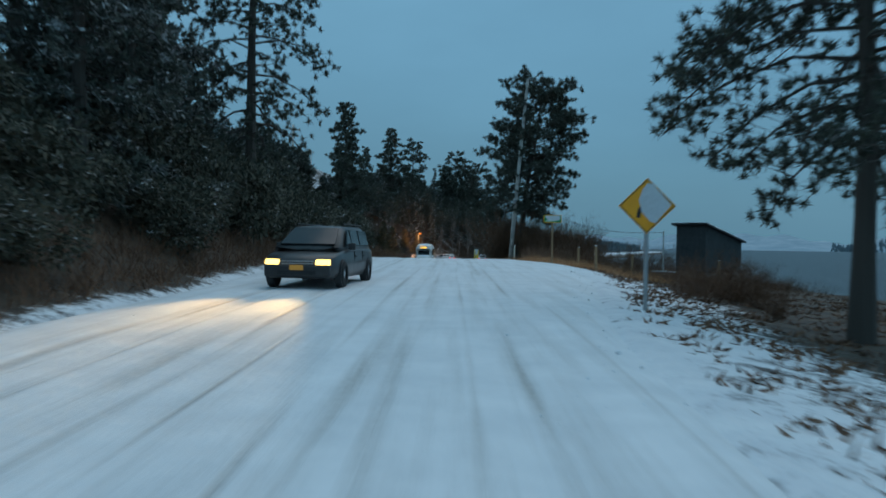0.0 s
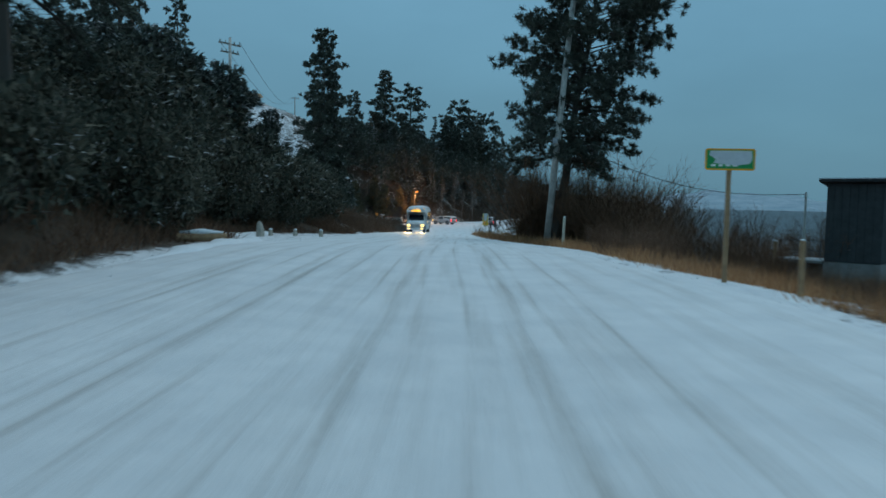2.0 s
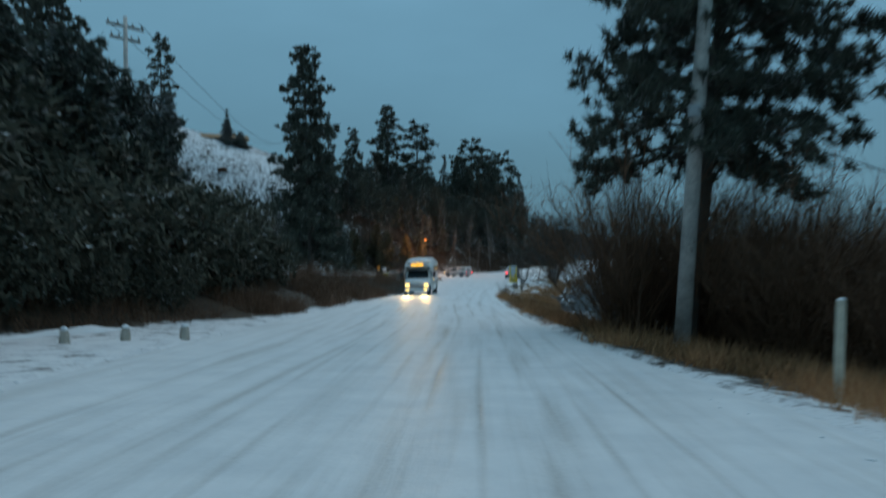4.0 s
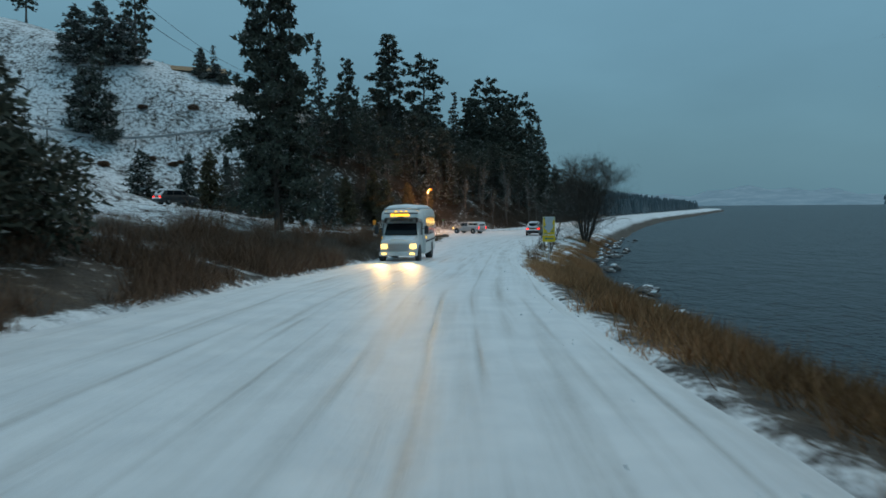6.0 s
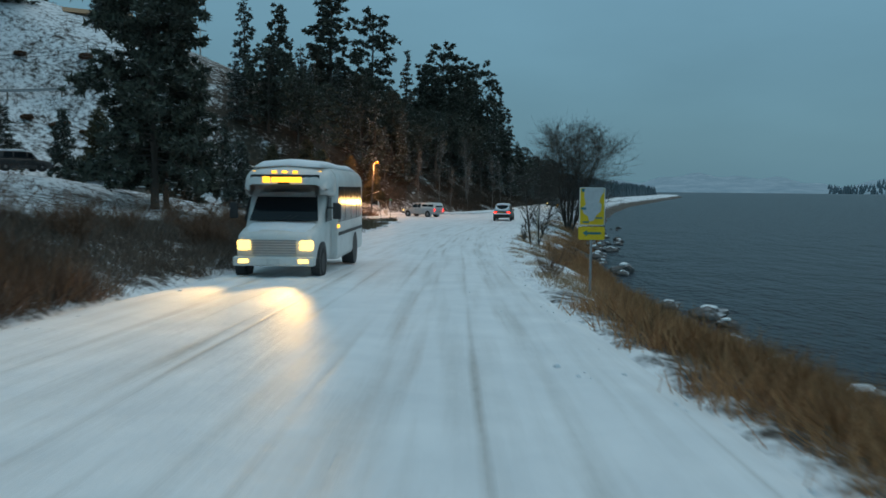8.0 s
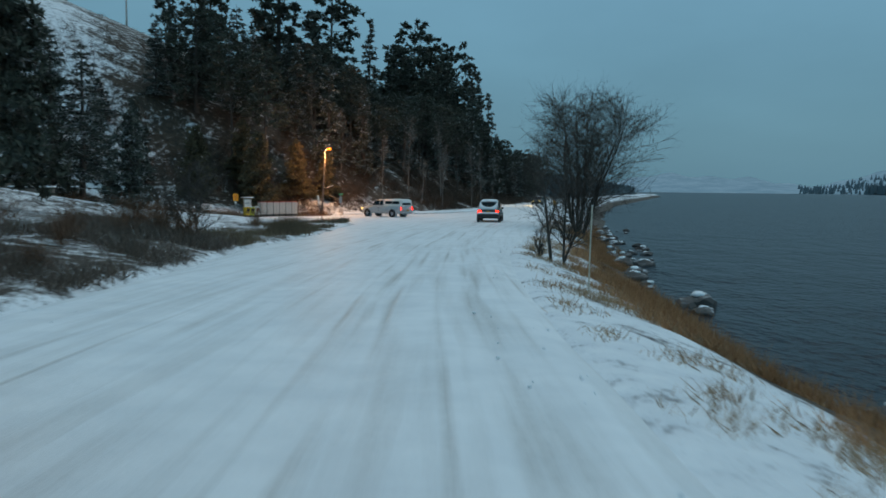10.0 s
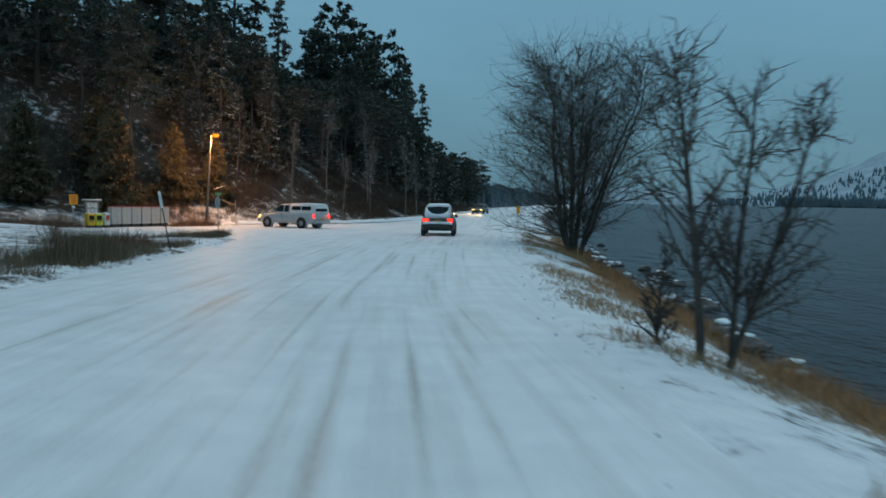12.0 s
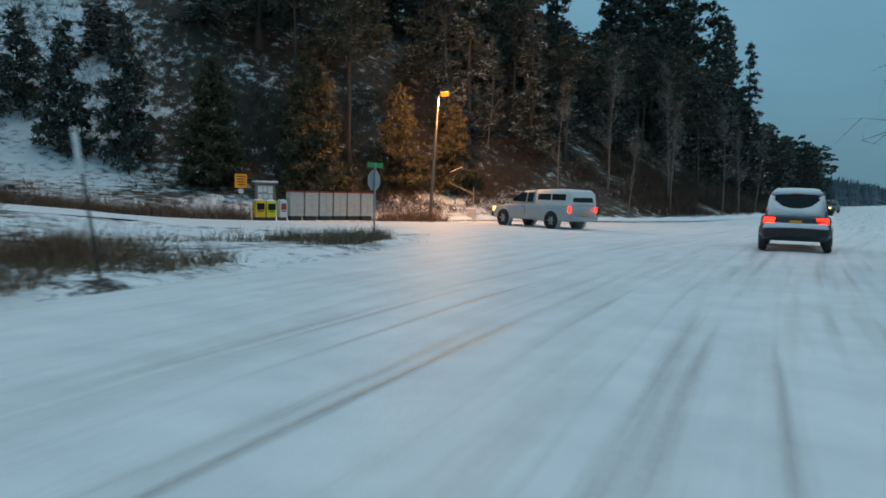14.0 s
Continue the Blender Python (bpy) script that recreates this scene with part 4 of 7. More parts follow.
def build_shrubs():
    rnd = np.random.RandomState(17)
    kinds = [evergreen_shrub("bank_shrub", "dense dark shrub with snow on its leaves, on the roadside bank", 100 + k, 2.4, LEAVES) for k in range(4)]
    first = set()
    spots = []
    for _ in range(2000):
        if len(spots) >= 88:
            break
        y = rnd.uniform(-2, 86)
        d = rnd.uniform(1.6, 13) if y < 56 else rnd.uniform(2.4, 15)
        x = float(bank_left(y)) - d
        if y > 76 and d < 5:
            continue
        if all((x - a) ** 2 + (y - b) ** 2 > 2.4 for a, b in spots):
            spots.append((x, y))
    for x, y in spots:
        src = kinds[rnd.randint(4)]
        s = rnd.uniform(0.55, 1.15) * min(1, 0.55 + (float(bank_left(y)) - x) / 9)
        if y > 42:
            s = min(s, max(0.3, (1.2 + 0.2 * math.hypot(x - 2.3, y - 29) - hgt(x, y)) / 3.4))
        m = Matrix.LocRotScale((x, y, hgt(x, y) - 0.2), Euler((0, 0, rnd.uniform(0, 6.28))), (s, s, s * rnd.uniform(0.8, 1.25)))
        if src in first:
            c = copy_thing(src, Matrix.Identity(4))
            c.matrix_basis = m
        else:
            first.add(src)
            src.matrix_basis = m
        tagged(src, group="shrubs on the roadside bank")
    for x, y, k in ((-15.5, 64, 1.5), (-17, 69, 1.8), (-14.5, 72.5, 1.6), (-13, 76.5, 1.5), (-11.8, 80, 1.35), (-18, 75, 2.0), (-16, 80, 1.8), (-20, 66, 2.0), (-21, 72, 2.2), (-14, 84, 1.5), (-19.5, 60, 1.9), (-16, 58, 1.5), (-21, 80, 2.1), (-12, 86, 1.0)):
        k = min(k, max(0.3, (1.2 + 0.2 * math.hypot(x - 2.3, y - 29) - hgt(x, y)) / 3.4))
        copy_thing(kinds[rnd.randint(4)], Matrix.Identity(4)).matrix_basis = planted(kinds[0], x, y, rnd.uniform(0, 6.28), k)
    # leafless thicket between the road and the lake
    bare = [thicket_bush("bare_shrub", "leafless brown thicket bush beside the lakeside road", 130 + k, 3.6) for k in range(3)]
    for b in bare:
        tagged(b, group="leafless thicket by the lake")
    used = set()
    for k in range(48):
        y = rnd.uniform(60, 77)
        d = rnd.uniform(3.0, 20)
        x = float(edge_right(y)) + d
        if ((x - 5.2) ** 2 + (y - 68.4) ** 2 < 2) or (y < 68.6 and x < 8.6) or (y < 68 and x > 12.5):
            continue
        src = bare[rnd.randint(3)]
        s = rnd.uniform(0.6, 1.3)
        m = Matrix.LocRotScale((x, y, hgt(x, y) - 0.1), Euler((0, 0, rnd.uniform(0, 6.28))), (s, s, s))
        if src in used:
            c = copy_thing(src, Matrix.Identity(4))
            c.matrix_basis = m
        else:
            used.add(src)
            src.matrix_basis = m
    for k in range(46):
        y = rnd.uniform(67, 76.5)
        x = float(edge_right(y)) + rnd.uniform(2.0, 9)
        if ((x - 5.2) ** 2 + (y - 68.4) ** 2 < 1.6) or (y < 70 and x < 7.4):
            continue
        s = rnd.uniform(1.0, 1.55)
        copy_thing(bare[rnd.randint(3)], Matrix.Identity(4)).matrix_basis = Matrix.LocRotScale((x, y, hgt(x, y) - 0.1), Euler((0, 0, rnd.uniform(0, 6.28))), (s, s, s))
    for k in range(44):
        y = rnd.uniform(80, 146)
        x = float(bank_left(y)) - rnd.uniform(0.9, 5.5)
        s = rnd.uniform(0.26, 0.46)
        copy_thing(bare[rnd.randint(3)], Matrix.Identity(4)).matrix_basis = Matrix.LocRotScale((x, y, hgt(x, y) - 0.1), Euler((0, 0, rnd.uniform(0, 6.28))), (s * 1.3, s * 1.3, s))
    copy_thing(bare[1], Matrix.Identity(4)).matrix_basis = planted(bare[1], -14.9, 158.5, 1.0, 0.5)
    copy_thing(bare[2], Matrix.Identity(4)).matrix_basis = planted(bare[2], 0.25, 111.5, 2.0, 0.36)
    for k in range(9):
        x, y, s = rnd.uniform(9.6, 15), rnd.uniform(19.5, 31), rnd.uniform(0.26, 0.42)
        copy_thing(bare[rnd.randint(3)], Matrix.Identity(4)).matrix_basis = Matrix.LocRotScale((x, y, hgt(x, y) - 0.1), Euler((0, 0, rnd.uniform(0, 6.28))), (s * 1.3, s * 1.3, s))
    for k in range(15):
        y, s = rnd.uniform(45, 58), rnd.uniform(0.24, 0.38)
        x = float(edge_right(y)) + rnd.uniform(1.3, 4.2)
        copy_thing(bare[rnd.randint(3)], Matrix.Identity(4)).matrix_basis = Matrix.LocRotScale((x, y, hgt(x, y) - 0.1), Euler((0, 0, rnd.uniform(0, 6.28))), (s * 1.2, s * 1.2, s))
    # the leafless trees at the water's edge near the junction
    big = spreading_tree("bare_tree", "large leafless tree with a wide rounded crown at the lake's edge", 153, 11.6, 8, 0.40, BARE_BARK, 1.15, 0.14, 38, 14, 0.10)
    moved(big, planted(big, 7.05, 166.6, 0.4, 1.0))
    for name, label, seed, h, stems, lean, x, y, r in (("bare_tree", "slender forked leafless tree on the lake's bank", 154, 5.3, 1, 0.05, 1.5, 138.1, 0.07), ("bare_tree", "thin leafless tree with pale scars on the lake's bank", 157, 4.8, 2, 0.5, 1.85, 138.2, 0.055),
                                                       ("sapling", "thin bent sapling in the lakeside grass", 159, 2.2, 1, 0.2, 1.0, 138.5, 0.03)):
        t = spreading_tree(name, label, seed, h, stems, lean, BARE_BARK, 0.72, r, 24, 8, 0.26, 1.0)
        moved(t, planted(t, x, y, -3.6, 1.0))
    t = spreading_tree("bare_tree", "small many-stemmed leafless tree on the roadside bank", 163, 3.9, 5, 0.62, BARE_BARK, 1.0, 0.06, 18, 8, 0.2)
    moved(t, planted(t, -12.25, 139.4, 0.4, 1.0))
    t = spreading_tree("bare_tree", "grey leafless tree beside the side road", 165, 8.4, 4, 0.42, BARE_BARK, 0.9, 0.10, 26, 9, 0.16)
    moved(t, planted(t, -34.8, 160.0, 0.4, 1.0))
    # pale bare birches in front of the dark wood
    birch = spreading_tree("birch_tree", "slim pale bare birch in front of dark conifers", 161, 12, 1, 0.08, PALE_BARK, 0.5, 0.085, 26, 7, 0.3, 1.0)
    moved(birch, planted(birch, -3.5, 203, 0.0, 0.8))
    for x, y, s in ((0, 212, 0.9), (-15.2, 197, 0.8), (-7.5, 201, 1.0), (-10.2, 196.5, 0.75), (-4.0, 208, 1.05), (-12.6, 200, 1.0), (1.5, 217, 0.85), (-18.4, 199, 0.9), (-6.0, 197.6, 0.6), (3.2, 222, 0.8)):
        copy_thing(birch, Matrix.Identity(4)).matrix_basis = planted(birch, x, y, rnd.uniform(0, 6.28), s)


def blades(name, label, category, spots, height, count, width, mat, seed, lean=0.5):
    """Grass or twigs in clumps, all in one mesh."""
    rnd = np.random.RandomState(seed)
    spots = np.array(spots)
    z = np.concatenate([land(spots[a:a + 3000, 0], spots[a:a + 3000, 1])[0] for a in range(0, len(spots), 3000)])
    h = np.repeat(height * rnd.uniform(0.5, 1.25, len(spots)), count)
    at = np.repeat(np.c_[spots[:, :2], z - 0.03], count, 0) + rnd.normal(0, 1, (len(spots) * count, 3)) * np.array([0.16, 0.16, 0])
    way = np.c_[rnd.normal(0, lean, (len(at), 2)), np.ones(len(at))]
    ob = Builder().leaves(at, way, h * rnd.uniform(0.6, 1.1, len(at)), width, rnd).make(name, mat)
    return tagged(ob, label, category, kind="stuff")


def build_growth():
    rnd = np.random.RandomState(27)

    def patchy(p, keep):
        return p[lumps(p[:, 0], p[:, 1], 1.4, 41) + 0.5 * lumps(p[:, 0], p[:, 1], 0.5, 42) > keep]

    def strip(n, y0, y1, d0, d1, left, bias=1.0):
        y = rnd.uniform(y0, y1, n)
        d = d0 + (d1 - d0) * rnd.uniform(0, 1, n) ** bias
        return np.c_[(bank_left(y) - d) if left else (edge_right(y) + d), y]

    blades("dry_grass", "dry orange-brown grass along the lakeside bank", "grass", patchy(np.concatenate([strip(7200, 56, 190, 2.4, 5.8, False), strip(1100, 56, 104, 0.9, 2.6, False), strip(3600, 104, 175, 3.6, 6.4, False), strip(2400, 36, 66, 0.6, 5, False), strip(2600, 66, 106, 0.25, 3.2, False)]), 0.02), 0.56, 9, 0.016, DRY_GRASS, 31)
    blades("low_tufts", "short snow-caught grass tufts on the snowy shoulder", "grass", patchy(strip(5600, 100, 190, 0.5, 4.2, False), -0.02), 0.26, 11, 0.016, SNOWY_GRASS, 43, 0.8)
    blades("bank_brush", "tangled orange-brown brush on the steep lakeside bank", "brush", np.concatenate([strip(5600, 62, 102, 0.7, 6.0, False, 0.8), strip(500, 101, 108, 1.4, 6.0, False, 0.8), strip(260, 107, 114, 2.4, 6.0, False, 0.8)]), 0.62, 9, 0.02, BANK_BRUSH, 44, 0.7)
    blades("roadside_brush", "low brown leafless brush on the roadside bank", "brush", np.concatenate([patchy(strip(4200, 78, 103, 0.25, 5.6, True, 1.2), -0.1), strip(1500, 0, 76, 0.5, 3.5, True), np.c_[rnd.uniform(9.5, 20, 1100), rnd.uniform(40, 62, 1100)], patchy(strip(900, 80, 140, 6, 22, True), 0.12)]), 0.86, 11, 0.018, TWIG, 32, 0.6)
    blades("snowy_brush", "low grey-brown brush with snow caught in it, on the roadside bank", "brush", np.concatenate([patchy(strip(7000, 100, 146, 0.25, 6.5, True, 1.1), -0.16), patchy(strip(3400, 82, 104, 2.6, 9.5, True), -0.16)]), 0.62, 11, 0.018, BANK_TWIG, 46, 0.7)
    blades("leaf_litter", "brown leaves and stalks on the snowy verge", "litter", strip(2600, -6, 40, 0.7, 14, False), 0.22, 8, 0.07, TWIG, 33, 1.6)
    blades("hill_tufts", "sparse brown tufts on the snowy hill", "grass", patchy(np.c_[rnd.uniform(-120, -26, 5200), rnd.uniform(85, 290, 5200)], 0.06), 0.42, 7, 0.07, TWIG, 34, 0.9)
    blades("slope_brush", "dark undergrowth on the wooded slope", "brush", patchy(np.concatenate([strip(6400, 184, 290, 0.8, 40, True), strip(5200, 186, 226, 1.2, 16, True), strip(3200, 204, 266, 0.8, 9, True)]), -0.2), 1.15, 9, 0.026, UNDERGROWTH, 35, 0.7)
    y = rnd.uniform(139, 168, 2600)
    isle = np.c_[edge_left(y) - 0.3 - rnd.uniform(0, 1, 2600) ** 1.4 * np.interp(y, [139, 150, 162, 168], [1, 6, 6, 1.2]), y]
    blades("island_grass", "dry grass on the verge between the two roads", "grass", patchy(isle, -0.03), 0.42, 10, 0.018, REED, 36)
    q = rnd.uniform(0, 1, 1000) ** 0.8
    hedge = np.c_[-21.6 - 10.5 * q + rnd.normal(0, 0.45, 1000), 179.0 - 12.5 * q + rnd.normal(0, 0.45, 1000)]
    q = rnd.uniform(0, 1, 130)
    hedge = np.concatenate([hedge, np.c_[-17.6 + 2.6 * q + rnd.normal(0, 0.3, 130), 184.4 + 2.8 * q + rnd.normal(0, 0.3, 130)]])
    blades("low_hedge", "low snow-dusted brown brush beside the mailboxes", "brush", hedge, 1.15, 14, 0.02, HEDGE, 39, 0.8)
    reeds = np.c_[rnd.normal(-11.3, 0.45, 300), rnd.normal(151.3, 0.75, 300)]
    blades("reeds", "tall brown reeds on the verge between the two roads", "reeds", reeds, 1.05, 10, 0.014, REED, 37, 0.16)
    bush = np.c_[rnd.normal(-12.3, 0.5, 110), rnd.normal(158.2, 0.5, 110)]
    blades("low_brush", "windswept brown brush on the verge", "brush", bush, 0.95, 12, 0.015, TWIG, 38, 0.9)


def build_clods():
    """Loose lumps of snow on the verges and between the wheel tracks."""
    rnd = np.random.RandomState(51)
    n = 900
    y = rnd.uniform(0, 200, n)
    side = rnd.rand(n)
    x = np.where(side < 0.5, edge_right(y) - np.abs(rnd.normal(0, 0.6, n)), np.where(side < 1.0, edge_left(y) + np.abs(rnd.normal(0, 0.5, n)), lane(y) + rnd.choice([-1.5, -2.1, 1.5, 0.0], n) + rnd.normal(0, 0.2, n)))
    z = level(y) + 0.02
    size = np.abs(rnd.normal(0, 0.014, n)) + 0.008
    bm = bmesh.new()
    bmesh.ops.create_icosphere(bm, subdivisions=1, radius=1.0)
    bm.verts.index_update()
    ball = np.array([v.co[:] for v in bm.verts])
    faces = np.array([[v.index for v in f.verts] for f in bm.faces])
    bm.free()
    v = np.c_[x, y, z][:, None] + ball[None] * (size[:, None] * rnd.uniform(0.6, 1.3, (n, len(ball))))[..., None] * np.array([1, 1, 0.7])
    f = (faces[None] + (np.arange(n) * len(ball))[:, None, None]).reshape(-1, 3)
    ob = mesh_object("snow_clods", v.reshape(-1, 3), f, SNOW, smooth=True)
    tagged(ob, "small loose lumps of snow along the road", "snow", kind="stuff")


build_trees()
build_shrubs()
build_clods()
build_growth()

# ---------------------------------------------------------------- vehicles
def paint(name, colour, rough=0.35):
    m, n, l, b = material(name, rough)
    b.inputs["Coat Weight"].default_value = 0.25
    f = math_node(n, l, "ADD", math_node(n, l, "MULTIPLY", noise_tex(n, l, 2.2), 0.6), math_node(n, l, "MULTIPLY", noise_tex(n, l, 17), 0.4))
    dirt = tuple(0.75 * v + 0.25 * w for v, w in zip(colour, (0.2, 0.19, 0.18)))
    l.new(ramp(n, l, f, [(0.42, colour), (0.72, dirt)]), b.inputs["Base Color"])
    l.new(math_node(n, l, "MULTIPLY_ADD", f, 0.5, rough - 0.15), b.inputs["Roughness"])
    return m


def car_glass():
    m, n, l, b = material("car_glass", 0.06)
    b.inputs["Base Color"].default_value = (0.012, 0.015, 0.018, 1)
    b.inputs["Specular IOR Level"].default_value = 0.25
    l.new(math_node(n, l, "MULTIPLY_ADD", noise_tex(n, l, 3), 0.15, 0.02), b.inputs["Roughness"])
    return m


GLASS = car_glass()
RUBBER = plain("tyre_rubber", (0.025, 0.025, 0.026), 0.85, grain=0.3, scale=14)
ALLOY = plain("alloy_rim", (0.45, 0.46, 0.47), 0.35, 0.9, grain=0.1, scale=9)
TRIM = plain("black_trim", (0.03, 0.03, 0.032), 0.6, grain=0.25, scale=7)
SILVER = paint("silver_paint", (0.42, 0.44, 0.45))
DARK_PAINT = paint("dark_paint", (0.018, 0.02, 0.022))
GREY_PAINT = paint("grey_paint", (0.11, 0.115, 0.12))
WHITE_PAINT = paint("white_paint", (0.70, 0.70, 0.68))
HEAD = glowing("headlight_glow", (1.0, 0.68, 0.18), 3.2)
TAIL = glowing("tail_light_glow", (1.0, 0.014, 0.005), 8)
AMBER = glowing("amber_glow", (1.0, 0.5, 0.04), 2.5)
# plates glow faintly themselves to look lit; no lamp shines on them
GLOWING_PLATE = glowing("self_lit_plate", (0.95, 0.6, 0.12), 0.16)
WHITE_PLATE = plain("plate", (0.6, 0.6, 0.58), 0.5)


def wheel(parent, x, y, r, width, name="wheel"):
    hub = Builder()
    tyre = Builder()
    sgn = 1 if x > 0 else -1
    ang = np.linspace(0, 2 * np.pi, 25)[:-1]
    prof = [(-width / 2, r * 0.62), (-width / 2, r * 0.93), (-width * 0.36, r), (width * 0.36, r), (width / 2, r * 0.93), (width / 2, r * 0.62)]
    ring = np.array([[(px, rr * math.cos(a), rr * math.sin(a)) for px, rr in prof] for a in ang])
    k = len(prof)
    tyre.add(ring, [(i * k + j, i * k + j + 1, ((i + 1) % 24) * k + j + 1, ((i + 1) % 24) * k + j) for i in range(24) for j in range(k - 1)])
    t = tyre.make("tyre", RUBBER, parent, True)
    t.name = name
    t.location = (x, y, r)
    out = sgn * width * 0.42
    hub.tube([(out - sgn * 0.05, 0, 0), (out, 0, 0)], [r * 0.2, r * 0.16], 10)
    hub.tube([(out - sgn * 0.14, 0, 0), (out - sgn * 0.12, 0, 0)], [r * 0.63, r * 0.63], 20)
    for a in range(6):
        c, s = math.cos(a * math.pi / 3), math.sin(a * math.pi / 3)
        hub.tube([(out - sgn * 0.03, 0, 0), (out - sgn * 0.05, c * r * 0.6, s * r * 0.6)], [r * 0.09, r * 0.12], 5)
    hub.make("rim", ALLOY, t)
    return t


def loft(sections, closed_ends=True):
    """A skin through half cross-sections (y, [(x, z), ...] from the lower middle round to the upper middle), mirrored."""
    b = Builder()
    rings = []
    for y, half in sections:
        full = [(x, y, z) for x, z in half] + [(-x, y, z) for x, z in half[::-1] if x > 1e-6]
        rings.append(full)
    k = len(rings[0])
    faces = [(i * k + j, i * k + (j + 1) % k, (i + 1) * k + (j + 1) % k, (i + 1) * k + j) for i in range(len(rings) - 1) for j in range(k)]
    if closed_ends:
        faces += [tuple(range(k))[::-1], tuple((len(rings) - 1) * k + j for j in range(k))]
    return b.add(rings, faces)


def slab(corners, thick=0.012):
    """A flat or bent pane through corners in order, thick along its own normal."""
    c = np.array(corners, float)
    n = np.cross(c[1] - c[0], c[2] - c[0])
    n /= np.linalg.norm(n)
    v = np.concatenate([c, c + n * thick])
    k = len(c)
    return Builder().add(v, [tuple(range(k))[::-1], tuple(range(k, 2 * k))] + [(j, (j + 1) % k, k + (j + 1) % k, k + j) for j in range(k)])


def headlamp(parent, x, y, z, way, power, spread=30):
    d = bpy.data.lights.new("headlight_beam", "SPOT")
    d.energy, d.color, d.spot_size, d.spot_blend, d.shadow_soft_size = power, (1.0, 0.60, 0.19), radians(spread), 1.0, 0.15
    o = new("headlight_beam", d)
    o.parent = parent
    o.matrix_basis = look((x, y, z), (x, y + way * 30, z - 0.1))


def car(name, label, at, heading, colour, length=4.6, width=1.86, height=1.66, lights="rear", snow=True, ride=0.2, power=0, box=False, z=None, nose=1.15):
    """A tall wagon or sport utility car, front towards its +y."""
    root = thing(name, label, "car")
    L, w, h = length / 2, width / 2, height
    zb, belt = ride, h * 0.60

    def low(y, ww, top, lift=0.0):
        return (y, [(0, zb + lift), (ww * 0.9, zb + lift), (ww, zb + 0.16 + lift), (ww * 1.0, (zb + top) / 2), (ww * 0.97, top - 0.05), (ww * 0.9, top), (0, top + 0.015)])

    body = loft([low(-L, w * 0.86, belt - 0.12, 0.16), low(-L + 0.06, w * 0.95, belt - 0.02, 0.1), low(-L + 0.35, w, belt), low(-0.2, w, belt), low(L - 1.45, w, belt - 0.01),
                 low(L - 0.9, w * 0.99, belt - 0.06), low(L - 0.35, w * 0.95, belt - 0.14), low(L - 0.06, w * 0.86, belt - 0.24, 0.05), low(L, w * 0.8, belt - 0.34, 0.1)])
    body.make("body", colour, root, True)
    back = -L + (0.1 if box else 0.22)
    top_back = -L + (0.25 if box else 0.52)

    def cab(y, wb, wr, zr):
        return (y, [(0, belt - 0.05), (wb, belt - 0.05), (wb - 0.01, belt + 0.04), (wr, zr - 0.09), (wr - 0.1, zr - 0.01), (0, zr + 0.01)])

    cabin = loft([cab(back, w * 0.86, w * 0.80, belt + 0.06), cab(top_back, w * 0.88, w * 0.72, h - 0.06), cab(top_back + 0.4, w * 0.9, w * 0.75, h), cab(0.25, w * 0.91, w * 0.75, h - 0.02),
                  cab(0.55, w * 0.91, w * 0.74, h - 0.07), cab(L - nose, w * 0.88, w * 0.7, belt + 0.03)])
    cabin.make("cabin", colour, root, True)
    dz = h - belt
    slab([(-w * 0.68, back - 0.01 + (top_back - back) * 0.25, belt + 0.2), (w * 0.68, back - 0.01 + (top_back - back) * 0.25, belt + 0.2), (w * 0.64, top_back - 0.05, h - 0.16), (-w * 0.64, top_back - 0.05, h - 0.16)], 0.05).make("rear_window", GLASS, root)
    slab([(w * 0.74, L - nose - 0.07, belt + 0.08), (-w * 0.74, L - nose - 0.07, belt + 0.08), (-w * 0.62, 0.62, h - 0.12), (w * 0.62, 0.62, h - 0.12)], 0.05).make("windscreen", GLASS, root)
    for s in (1, -1):
        for y0, y1 in ((top_back + 0.25, -0.75), (-0.65, 0.22), (0.3, 0.85)):
            f0, f1 = 0.15, 0.8
            y1t = y1 if y1 < 0.6 else 0.45
            c = [(s * (w * 0.905 - (w * 0.155) * f0), y0, belt + dz * f0), (s * (w * 0.905 - w * 0.155 * f0), y1, belt + dz * f0), (s * (w * 0.905 - w * 0.155 * f1), y1t, belt + dz * f1), (s * (w * 0.905 - w * 0.155 * f1), y0 + 0.06, belt + dz * f1)]
            slab(c if s > 0 else c[::-1], 0.03).make("side_window", GLASS, root)
        m = Builder().box((s * (w + 0.02) - 0.09, 0.62, belt - 0.02), (s * (w + 0.02) + 0.09, 0.76, belt + 0.15), 0.03)
        m.make("mirror", TRIM, root, True)
        r = h * 0.205
        for y in (-L + 0.85, L - 0.86):
            wheel(root, s * (w - 0.075), y, r, 0.23)
            arch = Builder().tube([(s * (w - 0.16), y, r), (s * (w + 0.006), y, r)], [r * 1.16, r * 1.16], 20)
            arch.make("wheel_arch", TRIM, root)
        on_rear, on_front = lights in ("rear", "both"), lights in ("front", "both")
        lamp = Builder().box((s * w * 0.62 - 0.16 + s * 0.1, -L + 0.0, belt - 0.24), (s * w * 0.62 + 0.16 + s * 0.1, -L + 0.24, belt - 0.06), 0.03).make("tail_light", TAIL if on_rear else RED_LENS, root, True, "red tail light" if on_rear else "unlit red tail light")
        lamp = Builder().box((s * w * 0.66 - 0.17, L - 0.36, belt - 0.42), (s * w * 0.66 + 0.17, L + 0.03, belt - 0.24), 0.04).make("headlight", HEAD if on_front else ALLOY, root, True)
